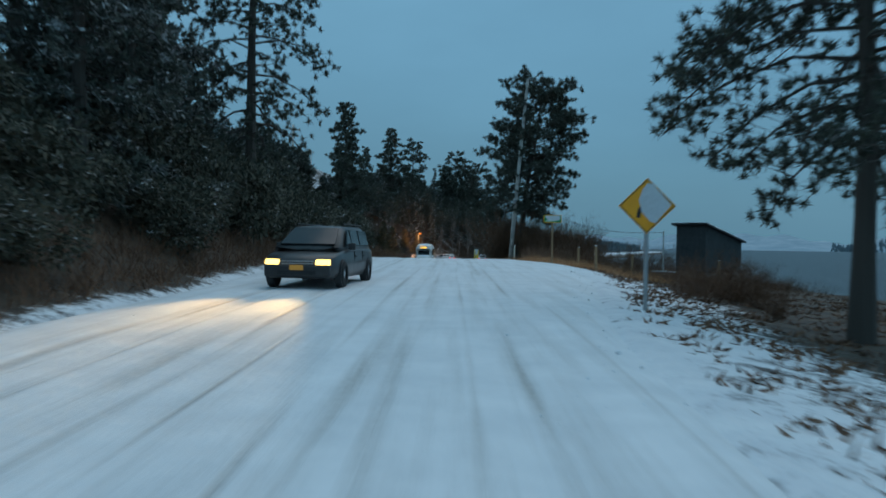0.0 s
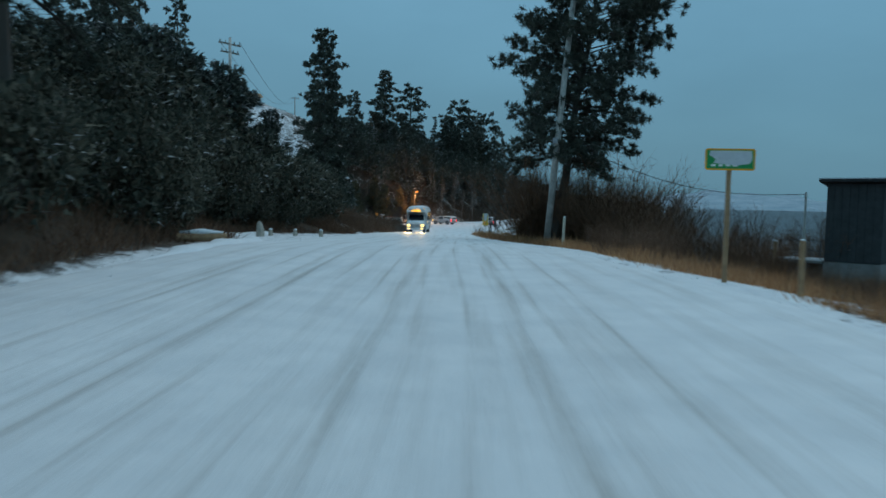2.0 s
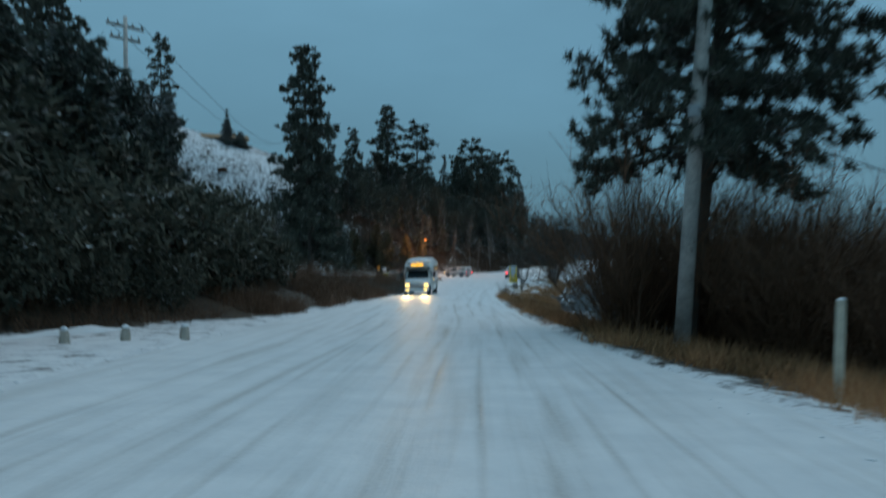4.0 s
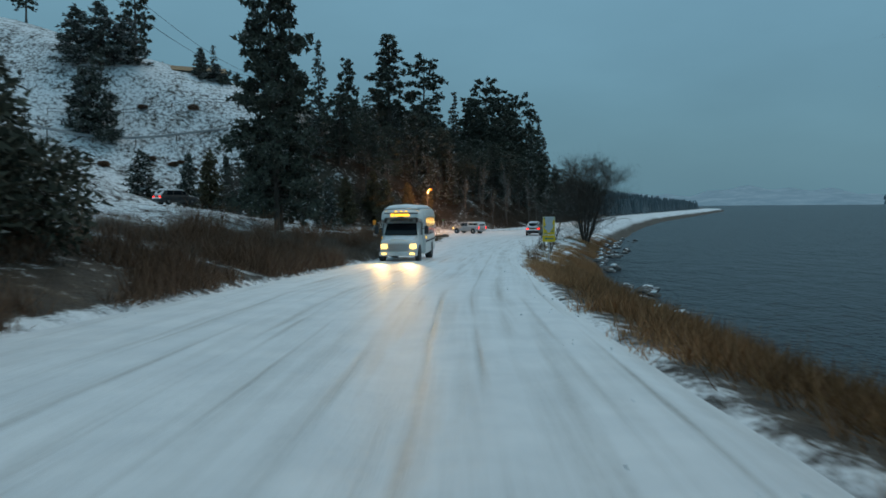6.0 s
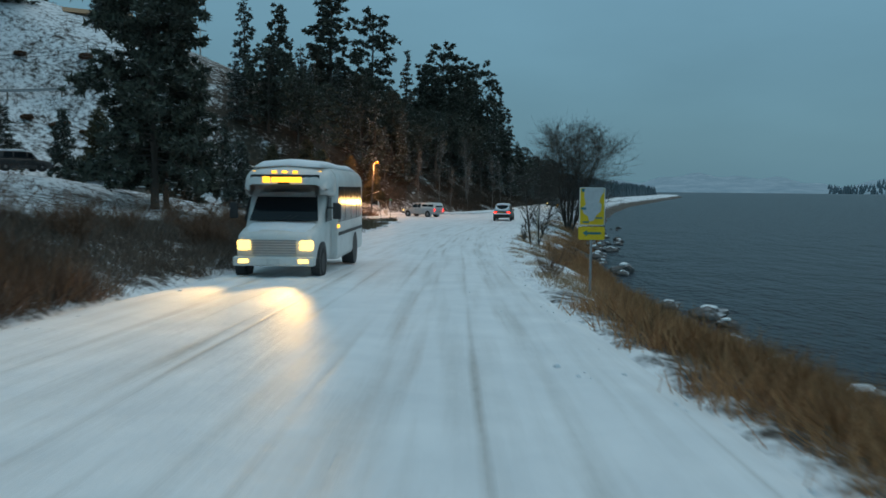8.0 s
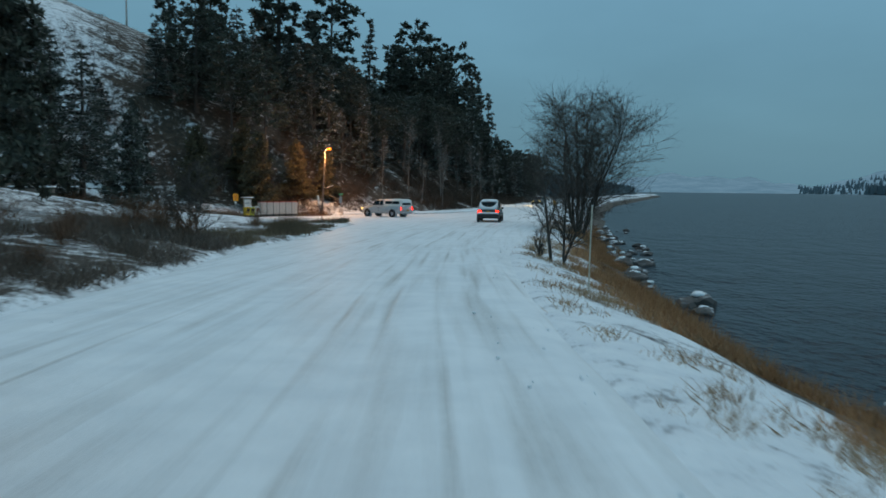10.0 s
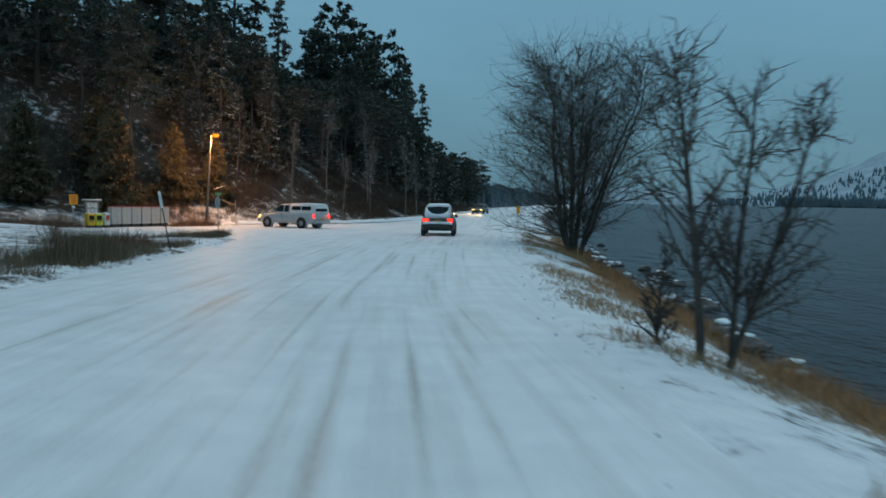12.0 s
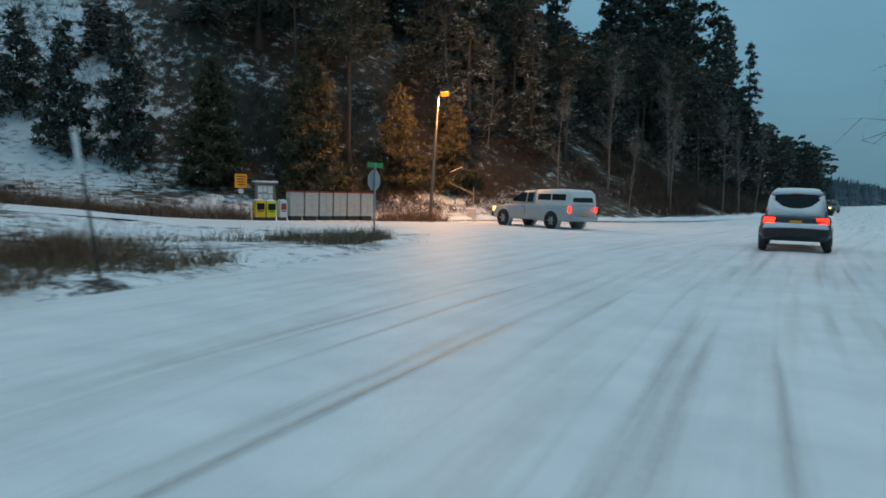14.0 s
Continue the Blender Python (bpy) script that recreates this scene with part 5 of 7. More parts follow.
        if on_front:
            fog = Builder().tube([(s * w * 0.62, L - 0.1, zb + 0.2), (s * w * 0.62, L + 0.03, zb + 0.2)], [0.06, 0.06], 10).make("fog_light", HEAD, root)
            if power:
                headlamp(root, s * w * 0.66, L + 0.12, belt - 0.33, 1, power)
    Builder().box((-w * 0.9, -L - 0.06, zb + 0.14), (w * 0.9, -L + 0.2, zb + 0.42), 0.05).make("rear_bumper", TRIM, root, True)
    Builder().box((-w * 0.86, L - 0.2, zb + 0.04), (w * 0.86, L + 0.06, zb + 0.34), 0.06).make("front_bumper", TRIM, root, True)
    g = Builder()
    for k in range(5):
        g.box((-w * 0.42, L - 0.12, belt - 0.52 + k * 0.055), (w * 0.42, L + 0.02, belt - 0.49 + k * 0.055))
    g.make("grille", ALLOY if on_front else TRIM, root)
    if on_front:
        Builder().box((-w * 0.5, L - 0.1, zb + 0.1), (w * 0.5, L + 0.075, zb + 0.2), 0.02).make("air_intake", RUBBER, root)
        slab([(0.16, L + 0.07, zb + 0.21), (-0.16, L + 0.07, zb + 0.21), (-0.16, L + 0.07, zb + 0.33), (0.16, L + 0.07, zb + 0.33)], 0.015).make("number_plate", GLOWING_PLATE, root, False, "small plain number plate")
        for q in (1, -1):
            Builder().tube([(q * 0.1, L - nose - 0.02, belt + 0.05), (q * 0.1 - 0.55, L - nose - 0.22, belt + 0.2)], [0.012, 0.008], 5).make("wiper", RUBBER, root)
    for q in (1, -1):
        Builder().tube([(q * w * 0.66, top_back + 0.2, h + 0.04), (q * w * 0.66, 0.3, h + 0.03)], [0.022, 0.022], 6).make("roof_rail", TRIM, root)
        for yy in (-0.7, 0.25):
            Builder().box((q * (w * 0.99) - 0.006, yy - 0.01, zb + 0.2), (q * (w * 0.99) + 0.014, yy + 0.01, belt - 0.06)).make("door_gap", RUBBER, root)
            Builder().box((q * (w * 0.995) - 0.01, yy - 0.26, belt - 0.2), (q * (w * 0.995) + 0.03, yy - 0.08, belt - 0.16), 0.01).make("door_handle", TRIM, root)
    slab([(-0.16, -L - 0.005, belt - 0.27), (0.16, -L - 0.005, belt - 0.27), (0.16, -L - 0.005, belt - 0.13), (-0.16, -L - 0.005, belt - 0.13)], 0.02).make("number_plate", GLOWING_PLATE if lights == "rear" else WHITE_PLATE, root, False, "small plain number plate")
    if lights == "rear":
        Builder().box((-0.14, top_back - 0.06, h - 0.1), (0.14, top_back + 0.0, h - 0.06), 0.01).make("brake_light", RED_LENS, root, False, "high red brake light")
    if snow:
        rim = loft([(y, [(0, h - 0.02 - drop), (w * 0.70, h - 0.06 - drop), (w * 0.72, h - 0.01 - drop), (w * 0.6, h + t - drop), (0, h + t + 0.02 - drop)]) for y, t, drop in
                    ((top_back - 0.04, 0.0, 0.04), (top_back + 0.08, 0.09, 0.02), (-0.4, 0.11, 0), (0.1, 0.10, 0.02), (0.5, 0.05, 0.05), (0.6, 0.0, 0.09))])
        rim.make("roof_snow", SNOW, root, True, "thick snow on the roof")
        for q in (1, -1):
            slab([(q * w * 0.60, top_back - 0.09, h - 0.16), (q * w * 0.67, back + (top_back - back) * 0.2 - 0.04, belt + 0.16), (q * w * 0.82, back + (top_back - back) * 0.2 + 0.02, belt + 0.12), (q * w * 0.74, top_back - 0.03, h - 0.1)][::q], 0.04).make("pillar_snow", SNOW, root, True)
        loft([(y, [(0, zb + 0.40), (w * 0.9, zb + 0.37), (w * 0.9, zb + 0.42), (w * 0.82, zb + 0.43 + t), (0, zb + 0.42 + t)]) for y, t in ((-L - 0.09, 0.0), (-L - 0.05, 0.09), (-L + 0.06, 0.12))]).make("bumper_snow", SNOW, root, True, "snow on the bumper")
        slab([(-w * 0.8, back - 0.06, belt - 0.06), (w * 0.8, back - 0.06, belt - 0.06), (w * 0.78, back + (top_back - back) * 0.25 - 0.07, belt + 0.2), (w * 0.68, back + (top_back - back) * 0.8 - 0.07, belt + 0.47), (w * 0.58, back + (top_back - back) * 0.62 - 0.07, belt + 0.4), (w * 0.4, back + (top_back - back) * 0.36 - 0.07, belt + 0.26), (w * 0.14, back + (top_back - back) * 0.26 - 0.07, belt + 0.2),
              (-w * 0.14, back + (top_back - back) * 0.26 - 0.07, belt + 0.2), (-w * 0.4, back + (top_back - back) * 0.36 - 0.07, belt + 0.26), (-w * 0.58, back + (top_back - back) * 0.62 - 0.07, belt + 0.4), (-w * 0.68, back + (top_back - back) * 0.8 - 0.07, belt + 0.47), (-w * 0.78, back + (top_back - back) * 0.25 - 0.07, belt + 0.2)], 0.05).make("hatch_snow", SNOW, root, True, "snow on the hatch")
        slab([(-w * 0.7, L - 0.4, belt - 0.11), (w * 0.7, L - 0.4, belt - 0.11), (w * 0.76, L - 1.15, belt + 0.02), (-w * 0.76, L - 1.15, belt + 0.02)], 0.05).make("bonnet_snow", SNOW, root, True, "snow on the bonnet")
    x, y = at
    root.matrix_basis = Matrix.LocRotScale((x, y, float(level(y)) + 0.02 if z is None else z), Euler((0, 0, radians(heading))), None)
    return root


RED_LENS = plain("red_lens", (0.25, 0.01, 0.01), 0.25, grain=0.1)


def pickup(at, heading):
    """A silver pickup with a white canopy over its bed."""
    root = thing("pickup_truck", "silver pickup truck with a canopy turning at the junction", "pickup truck")
    L, w, zb, belt, h = 2.62, 0.93, 0.36, 1.10, 1.76

    def low(y, ww, top, lift=0.0):
        return (y, [(0, zb + lift), (ww * 0.92, zb + lift), (ww, zb + 0.14 + lift), (ww, (zb + top) / 2), (ww * 0.985, top - 0.05), (ww * 0.93, top), (0, top + 0.01)])

    loft([low(-L, w * 0.96, belt - 0.02, 0.05), low(-L + 0.08, w, belt), low(-0.32, w, belt), low(-0.3, w, belt), low(0.9, w, belt - 0.02), low(1.25, w, belt - 0.05), low(2.0, w * 0.97, belt - 0.12), low(2.5, w * 0.9, belt - 0.22), low(L, w * 0.82, belt - 0.32, 0.06)]).make("body", SILVER, root, True)

    def cab(y, wb, wr, zr):
        return (y, [(0, belt - 0.04), (wb, belt - 0.04), (wb, belt + 0.03), (wr, zr - 0.09), (wr - 0.1, zr - 0.01), (0, zr + 0.01)])

    loft([cab(-0.4, w * 0.92, w * 0.78, h - 0.02), cab(-0.2, w * 0.93, w * 0.78, h), cab(0.35, w * 0.93, w * 0.76, h - 0.02), cab(0.6, w * 0.92, w * 0.74, h - 0.08), cab(1.4, w * 0.9, w * 0.82, belt + 0.02)]).make("cabin", SILVER, root, True)
    loft([cab(-L + 0.02, w * 0.95, w * 0.84, h - 0.08), cab(-L + 0.2, w * 0.95, w * 0.84, h + 0.02), cab(-1.4, w * 0.95, w * 0.84, h + 0.05), cab(-0.45, w * 0.95, w * 0.84, h + 0.02), cab(-0.43, w * 0.94, w * 0.83, h + 0.0)]).make("canopy", WHITE_PAINT, root, True, "white fibreglass canopy over the bed")
    dz = h - belt
    for s in (1, -1):
        for y0, y1, y1t, f0, f1, nm in ((-0.28, 0.12, 0.12, 0.12, 0.8, "side_window"), (0.2, 1.05, 0.5, 0.12, 0.8, "side_window"), (-2.35, -1.5, -1.5, 0.3, 0.72, "canopy_window"), (-1.42, -0.6, -0.6, 0.3, 0.72, "canopy_window")):
            wt = 0.84 if nm == "canopy_window" else 0.77
            wx = lambda f: w * (0.945 - (0.945 - wt) * f) + 0.004
            c = [(s * wx(f0), y0, belt + dz * f0), (s * wx(f0), y1, belt + dz * f0), (s * wx(f1), y1t, belt + dz * f1), (s * wx(f1), y0, belt + dz * f1)]
            slab(c if s > 0 else c[::-1], 0.012).make(nm, GLASS, root)
        Builder().box((s * (w + 0.06) - 0.09, 1.02, belt + 0.0), (s * (w + 0.06) + 0.09, 1.14, belt + 0.2), 0.03).make("mirror", SILVER, root, True)
        for y in (-1.55, 1.68):
            wheel(root, s * (w - 0.05), y, 0.38, 0.25)
            Builder().tube([(s * (w - 0.2), y, 0.40), (s * (w + 0.004), y, 0.40)], [0.48, 0.47], 22).make("wheel_arch", SILVER, root, True)
            Builder().tube([(s * (w - 0.2), y, 0.39), (s * (w + 0.01), y, 0.39)], [0.43, 0.43], 22).make("wheel_well", TRIM, root)
        Builder().box((s * 0.86 - 0.05, -L - 0.02, belt - 0.34), (s * 0.86 + 0.065, -L + 0.1, belt - 0.08), 0.02).make("tail_light", TAIL, root, True, "lit red tail light")
        Builder().box((s * 0.68 - 0.16, 2.36, belt - 0.42), (s * 0.68 + 0.14, 2.6, belt - 0.2), 0.04).make("headlight", HEAD, root, True)
        slab([(s * (w + 0.002), 0.18, zb + 0.2), (s * (w + 0.002), 0.2, zb + 0.2), (s * (w + 0.002), 0.2, belt - 0.04), (s * (w + 0.002), 0.18, belt - 0.04)], 0.004 * s).make("door_gap", TRIM, root)
        Builder().box((s * (w + 0.012) - 0.015, 0.26, belt - 0.16), (s * (w + 0.012) + 0.015, 0.4, belt - 0.13)).make("door_handle", TRIM, root)
    slab([(-w * 0.7, -L + 0.0, belt + 0.12), (w * 0.7, -L + 0.0, belt + 0.12), (w * 0.62, -L + 0.1, h - 0.12), (-w * 0.62, -L + 0.1, h - 0.12)], 0.03).make("rear_window", GLASS, root)
    slab([(w * 0.8, 1.36, belt + 0.06), (-w * 0.8, 1.36, belt + 0.06), (-w * 0.66, 0.68, h - 0.13), (w * 0.66, 0.68, h - 0.13)], 0.03).make("windscreen", GLASS, root)
    Builder().box((-w * 0.92, -L - 0.14, 0.42), (w * 0.92, -L + 0.04, 0.58), 0.03).make("rear_bumper", ALLOY, root, True)
    Builder().box((-w * 0.88, L - 0.12, 0.4), (w * 0.88, L + 0.1, 0.64), 0.05).make("front_bumper", TRIM, root, True)
    slab([(-0.16, -L - 0.15, 0.62), (0.16, -L - 0.15, 0.62), (0.16, -L - 0.15, 0.75), (-0.16, -L - 0.15, 0.75)], 0.02).make("number_plate", GLOWING_PLATE, root, False, "small plain number plate")
    for x in (-0.55, 0.55):
        Builder().tube([(x, -2.3, h + 0.09), (x, -0.7, h + 0.09)], [0.015, 0.015], 6).make("roof_rack", TRIM, root)
    x, y = at
    root.matrix_basis = Matrix.LocRotScale((x, y, float(level(y)) + 0.03), Euler((0, 0, radians(heading))), (0.94, 0.94, 0.94))
    return root


def small_bus(at, heading):
    """A white minibus body on a van front, with a rounded roof cap and a lit route board."""
    root = thing("minibus", "white transit minibus with glowing headlights and amber route board", "bus")
    w, h, back = 1.14, 2.74, -3.6
    cross = lambda y, ww, z0, z1: (y, [(0, z0), (ww * 0.97, z0), (ww, z0 + 0.1), (ww, z1 - 0.42), (ww * 0.97, z1 - 0.22), (ww * 0.86, z1 - 0.07), (ww * 0.6, z1), (0, z1 + 0.05)])
    loft([cross(back, w * 0.98, 0.38, h - 0.04), cross(back + 0.1, w, 0.34, h), cross(0.95, w, 0.34, h), cross(1.2, w * 0.99, 0.36, h - 0.01)]).make("body", WHITE_PAINT, root, True)
    loft([cross(1.18, w * 0.988, 1.98, h - 0.012), cross(1.5, w * 0.97, 2.0, h - 0.04), cross(1.8, w * 0.92, 2.04, h - 0.12), cross(2.02, w * 0.82, 2.1, h - 0.25), cross(2.1, w * 0.68, 2.16, h - 0.36)]).make("roof_cap", WHITE_PAINT, root, True, "rounded white cap over the cab")
    nose = lambda y, ww, z0, z1: (y, [(0, z0), (ww * 0.95, z0), (ww, z0 + 0.14), (ww, (z0 + z1) / 2), (ww * 0.96, z1 - 0.1), (ww * 0.84, z1), (0, z1 + 0.03)])
    loft([nose(1.1, 1.0, 0.38, 2.06), nose(1.55, 1.0, 0.38, 2.02), nose(2.05, 0.99, 0.38, 1.32), nose(2.45, 0.98, 0.39, 1.24), nose(2.85, 0.94, 0.42, 1.14), nose(3.05, 0.86, 0.46, 1.0)]).make("van_front", WHITE_PAINT, root, True)
    slab([(0.84, 2.10, 1.37), (-0.84, 2.10, 1.37), (-0.74, 1.64, 2.0), (0.74, 1.64, 2.0)], 0.03).make("windscreen", GLASS, root)
    for q in (1, -1):
        Builder().tube([(q * 0.08, 2.13, 1.38), (q * 0.08 - 0.5, 1.93, 1.62)], [0.014, 0.01], 5).make("wiper", RUBBER, root)
    board_y = lambda x: 2.1 - 0.12 * (abs(x) / 0.85) ** 2
    band = [(x, board_y(x) + 0.005, z) for z in (h - 0.48, h - 0.24) for x in np.linspace(-0.85, 0.85, 9)]
    Builder().add(band + [(x, y - 0.05, z) for x, y, z in band], [(j, j + 1, j + 10, j + 9) for j in range(8)] + [(18 + j + 9, 18 + j + 10, 18 + j + 1, 18 + j) for j in range(8)] + [(0, 18, 19, 1)]).make("route_board", TRIM, root)
    Builder().box((-0.44, 2.09, h - 0.43), (0.30, 2.115, h - 0.30)).make("route_display", AMBER, root, False, "glowing amber route display")
    Builder().box((0.34, 2.08, h - 0.44), (0.52, 2.105, h - 0.29)).make("route_display", AMBER, root, False, "glowing amber route display")
    for x in (-0.26, 0, 0.26, -0.8, 0.8):
        y = 2.0 if abs(x) < 0.5 else 1.72
        Builder().box((x - 0.06, y - 0.04, h - 0.2), (x + 0.06, y + 0.04, h - 0.14), 0.015).make("marker_light", AMBER, root)
    g = Builder()
    for k in range(6):
        g.box((-0.52, 3.0, 0.64 + k * 0.06), (0.52, 3.08, 0.67 + k * 0.06))
    g.make("grille", ALLOY, root)
    Builder().box((-0.56, 2.96, 0.6), (0.56, 3.03, 1.0), 0.02).make("grille_surround", TRIM, root, True)
    Builder().box((-0.96, 2.95, 0.36), (0.96, 3.18, 0.58), 0.05).make("front_bumper", WHITE_PAINT, root, True)
    slab([(0.15, 3.19, 0.42), (-0.15, 3.19, 0.42), (-0.15, 3.19, 0.54), (0.15, 3.19, 0.54)], 0.01).make("number_plate", WHITE_PLATE, root, False, "small plain number plate")
    loft([(y, [(0, z), (ww, z - 0.06), (ww * 0.95, z + 0.01), (0, z + t)]) for y, ww, z, t in ((2.12, 0.8, 1.33, 0.02), (2.3, 0.82, 1.28, 0.07), (2.6, 0.8, 1.21, 0.06), (2.86, 0.7, 1.14, 0.01))]).make("bonnet_snow", SNOW, root, True, "thin snow on the bonnet")
    for s in (1, -1):
        Builder().box((s * 0.73 - 0.17, 2.9, 0.72), (s * 0.73 + 0.15, 3.1, 0.96), 0.06).make("headlight", HEAD, root, True)
        Builder().box((s * 0.7 - 0.12, 3.12, 0.43), (s * 0.7 + 0.12, 3.2, 0.53), 0.02).make("fog_light", HEAD, root, True)
        headlamp(root, s * 0.7, 3.25, 0.82, 1, 2500, 32)
        for y in (2.35, -2.0):
            wheel(root, s * 0.9, y, 0.38, 0.24)
            Builder().tube([(s * 0.8, y, 0.42), (s * (1.012 if y > 0 else w + 0.004), y, 0.42)], [0.47, 0.47], 22).make("wheel_well", TRIM, root)
        c = [(s * 1.012, 1.22, 1.36), (s * 1.012, 1.95, 1.36), (s * 1.0, 1.56, 1.95), (s * 1.0, 1.22, 1.95)]
        slab(c if s > 0 else c[::-1], 0.012).make("cab_window", GLASS, root)
        for k in range(4):
            y0 = -3.2 + k * 1.05
            c = [(s * (w + 0.001), y0, 1.3), (s * (w + 0.001), y0 + 0.96, 1.3), (s * (w + 0.001), y0 + 0.96, 2.22), (s * (w + 0.001), y0, 2.22)]
            slab(c if s > 0 else c[::-1], 0.012).make("side_window", GLASS, root)
        Builder().tube([(s * 1.0, 1.75, 1.7), (s * 1.28, 1.95, 1.68)], [0.02, 0.02], 5).make("mirror_arm", TRIM, root)
        Builder().box((s * 1.28 - 0.1, 1.9, 1.42), (s * 1.28 + 0.1, 2.0, 1.82), 0.03).make("mirror", TRIM, root, True)
        Builder().box((s * (w + 0.01) - 0.03, 0.9, 1.16), (s * (w + 0.01) + 0.03, 1.06, 1.24), 0.01).make("side_light", AMBER, root)
        Builder().box((s * (w + 0.012) - 0.012, -3.4, 0.95), (s * (w + 0.012) + 0.006, 0.9, 1.03)).make("side_stripe", TRIM, root)
    loft([(y, [(0, h - 0.02), (w * 0.78, h - 0.06), (w * 0.82, h - 0.02), (w * 0.62, h + t), (0, h + t + 0.06)]) for y, t in ((back + 0.1, 0.02), (back + 0.3, 0.12), (-1.5, 0.1), (0.2, 0.14), (1.3, 0.11), (1.7, -0.04))]).make("roof_snow", SNOW, root, True, "snow on the roof")
    x, y = at
    root.matrix_basis = Matrix.LocRotScale((x, y, float(level(y)) + 0.02), Euler((0, 0, radians(heading))), None)
    return root


car("sport_utility_car", "dark sport utility car with snowy roof and lit brake lights", (0.85, 174.0), -7, DARK_PAINT, 4.6, 1.88, 1.72, ride=0.3)
car("oncoming_car", "dark oncoming car with bright yellow headlights on the snow", (-0.75, 21.4), 178, DARK_PAINT, 4.6, 1.82, 1.5, lights="both", snow=False, power=4800, box=True, nose=0.82)
car("distant_car", "far oncoming car with bright headlights", (12.8, 246), 160, GREY_PAINT, 4.5, 1.8, 1.5, lights="front", snow=False, power=6000)
car("hatchback_car", "dark hatchback with red tail lights on the upper side road", (-36.2, 146.6), -36, DARK_PAINT, 4.3, 1.8, 1.5, lights="rear", z=0.95)
pickup((-8.6, 182.0), 55)
small_bus((-6.5, 111.2), 181)

# ---------------------------------------------------------------- roadside things
SIGN_YELLOW = plain("sign_yellow", (1.0, 0.38, 0.01), 0.45, grain=0.08, scale=4)
ROUTE_YELLOW = plain("route_sign_yellow", (1.0, 0.62, 0.03), 0.4, grain=0.08, scale=4)
SIGN_GREEN = plain("sign_green", (0.01, 0.30, 0.08), 0.45, grain=0.1, scale=5)
SIGN_TEAL = plain("sign_teal", (0.02, 0.22, 0.25), 0.45, grain=0.1, scale=5)
SIGN_BLACK = plain("sign_black", (0.012, 0.012, 0.012), 0.5)
SIGN_GREY = plain("sign_back", (0.38, 0.39, 0.40), 0.5, 0.5, grain=0.12, scale=5)
RIME = plain("stuck_snow", (0.60, 0.63, 0.65), 0.8, grain=0.08, scale=14, dent=0.02)
MAIL_GREY = plain("mailbox_metal", (0.50, 0.47, 0.43), 0.5, 0.2, grain=0.15, scale=4)
MAIL_RED = plain("red_trim", (0.35, 0.04, 0.03), 0.5, grain=0.1)
BOX_YELLOW = plain("yellow_plastic", (0.78, 0.46, 0.03), 0.5, grain=0.1)
BOX_LIME = plain("lime_plastic", (0.62, 0.60, 0.03), 0.5, grain=0.1)
PAPER = plain("notice_paper", (0.80, 0.80, 0.77), 0.8, grain=0.1, scale=9)
SIDING = plain("dark_siding", (0.055, 0.06, 0.062), 0.85, grain=0.25, scale=2.5, dent=0.01)
CONCRETE = plain("old_concrete", (0.26, 0.25, 0.24), 0.9, grain=0.25, scale=2, dent=0.02)
WHITE_WOOD = plain("faded_white_post", (0.55, 0.50, 0.40), 0.85, grain=0.25, scale=5, dent=0.006)
POLE_WOOD = plain("grey_pole_wood", (0.50, 0.475, 0.44), 0.85, grain=0.35, scale=3, dent=0.01)
BROWN_WOOD = plain("brown_wood", (0.34, 0.21, 0.115), 0.85, grain=0.3, scale=5, dent=0.006)
STONE = plain("pale_stone", (0.44, 0.40, 0.34), 0.9, grain=0.3, scale=4, dent=0.03)
LAMP_STEEL = plain("weathered_lamp_steel", (0.13, 0.125, 0.12), 0.7, 0.3, grain=0.2, scale=4)
SODIUM = glowing("sodium_lamp", (1.0, 0.22, 0.01), 2.2)
SODIUM.node_tree.nodes["Principled BSDF"].inputs["Base Color"].default_value = (0.002, 0.0006, 0.0001, 1)
SODIUM.node_tree.nodes["Principled BSDF"].inputs["Specular IOR Level"].default_value = 0.0


def place(root, x, y, turn=0.0, z=None, lean=(0, 0)):
    root.matrix_basis = Matrix.LocRotScale((x, y, hgt(x, y) if z is None else z), Euler((radians(lean[0]), radians(lean[1]), radians(turn))), None)
    return root


def board(name, parent, pts, y, thick, mat, label=""):
    """A flat plate in the xz plane that faces -y, with its face at y."""
    v = [(x, y, z) for x, z in pts] + [(x, y + thick, z) for x, z in pts]
    k = len(pts)
    b = Builder().add(v, [tuple(range(k)), tuple(range(k, 2 * k))[::-1]] + [(j, k + j, k + (j + 1) % k, (j + 1) % k) for j in range(k)])
    return b.make(name, mat, parent, False, label)


def rect(x0, z0, x1, z1, cut=0.0):
    if not cut:
        return [(x0, z0), (x1, z0), (x1, z1), (x0, z1)]
    return [(x0 + cut, z0), (x1 - cut, z0), (x1, z0 + cut), (x1, z1 - cut), (x1 - cut, z1), (x0 + cut, z1), (x0, z1 - cut), (x0, z0 + cut)]


def patch(cx, cz, r, seed, squash=1.0):
    """An uneven round outline."""
    rnd = random.Random(seed)
    return [(cx + r * rnd.uniform(0.72, 1.1) * math.cos(a), cz + r * squash * rnd.uniform(0.72, 1.1) * math.sin(a)) for a in [k * 2 * math.pi / 14 for k in range(14)]]


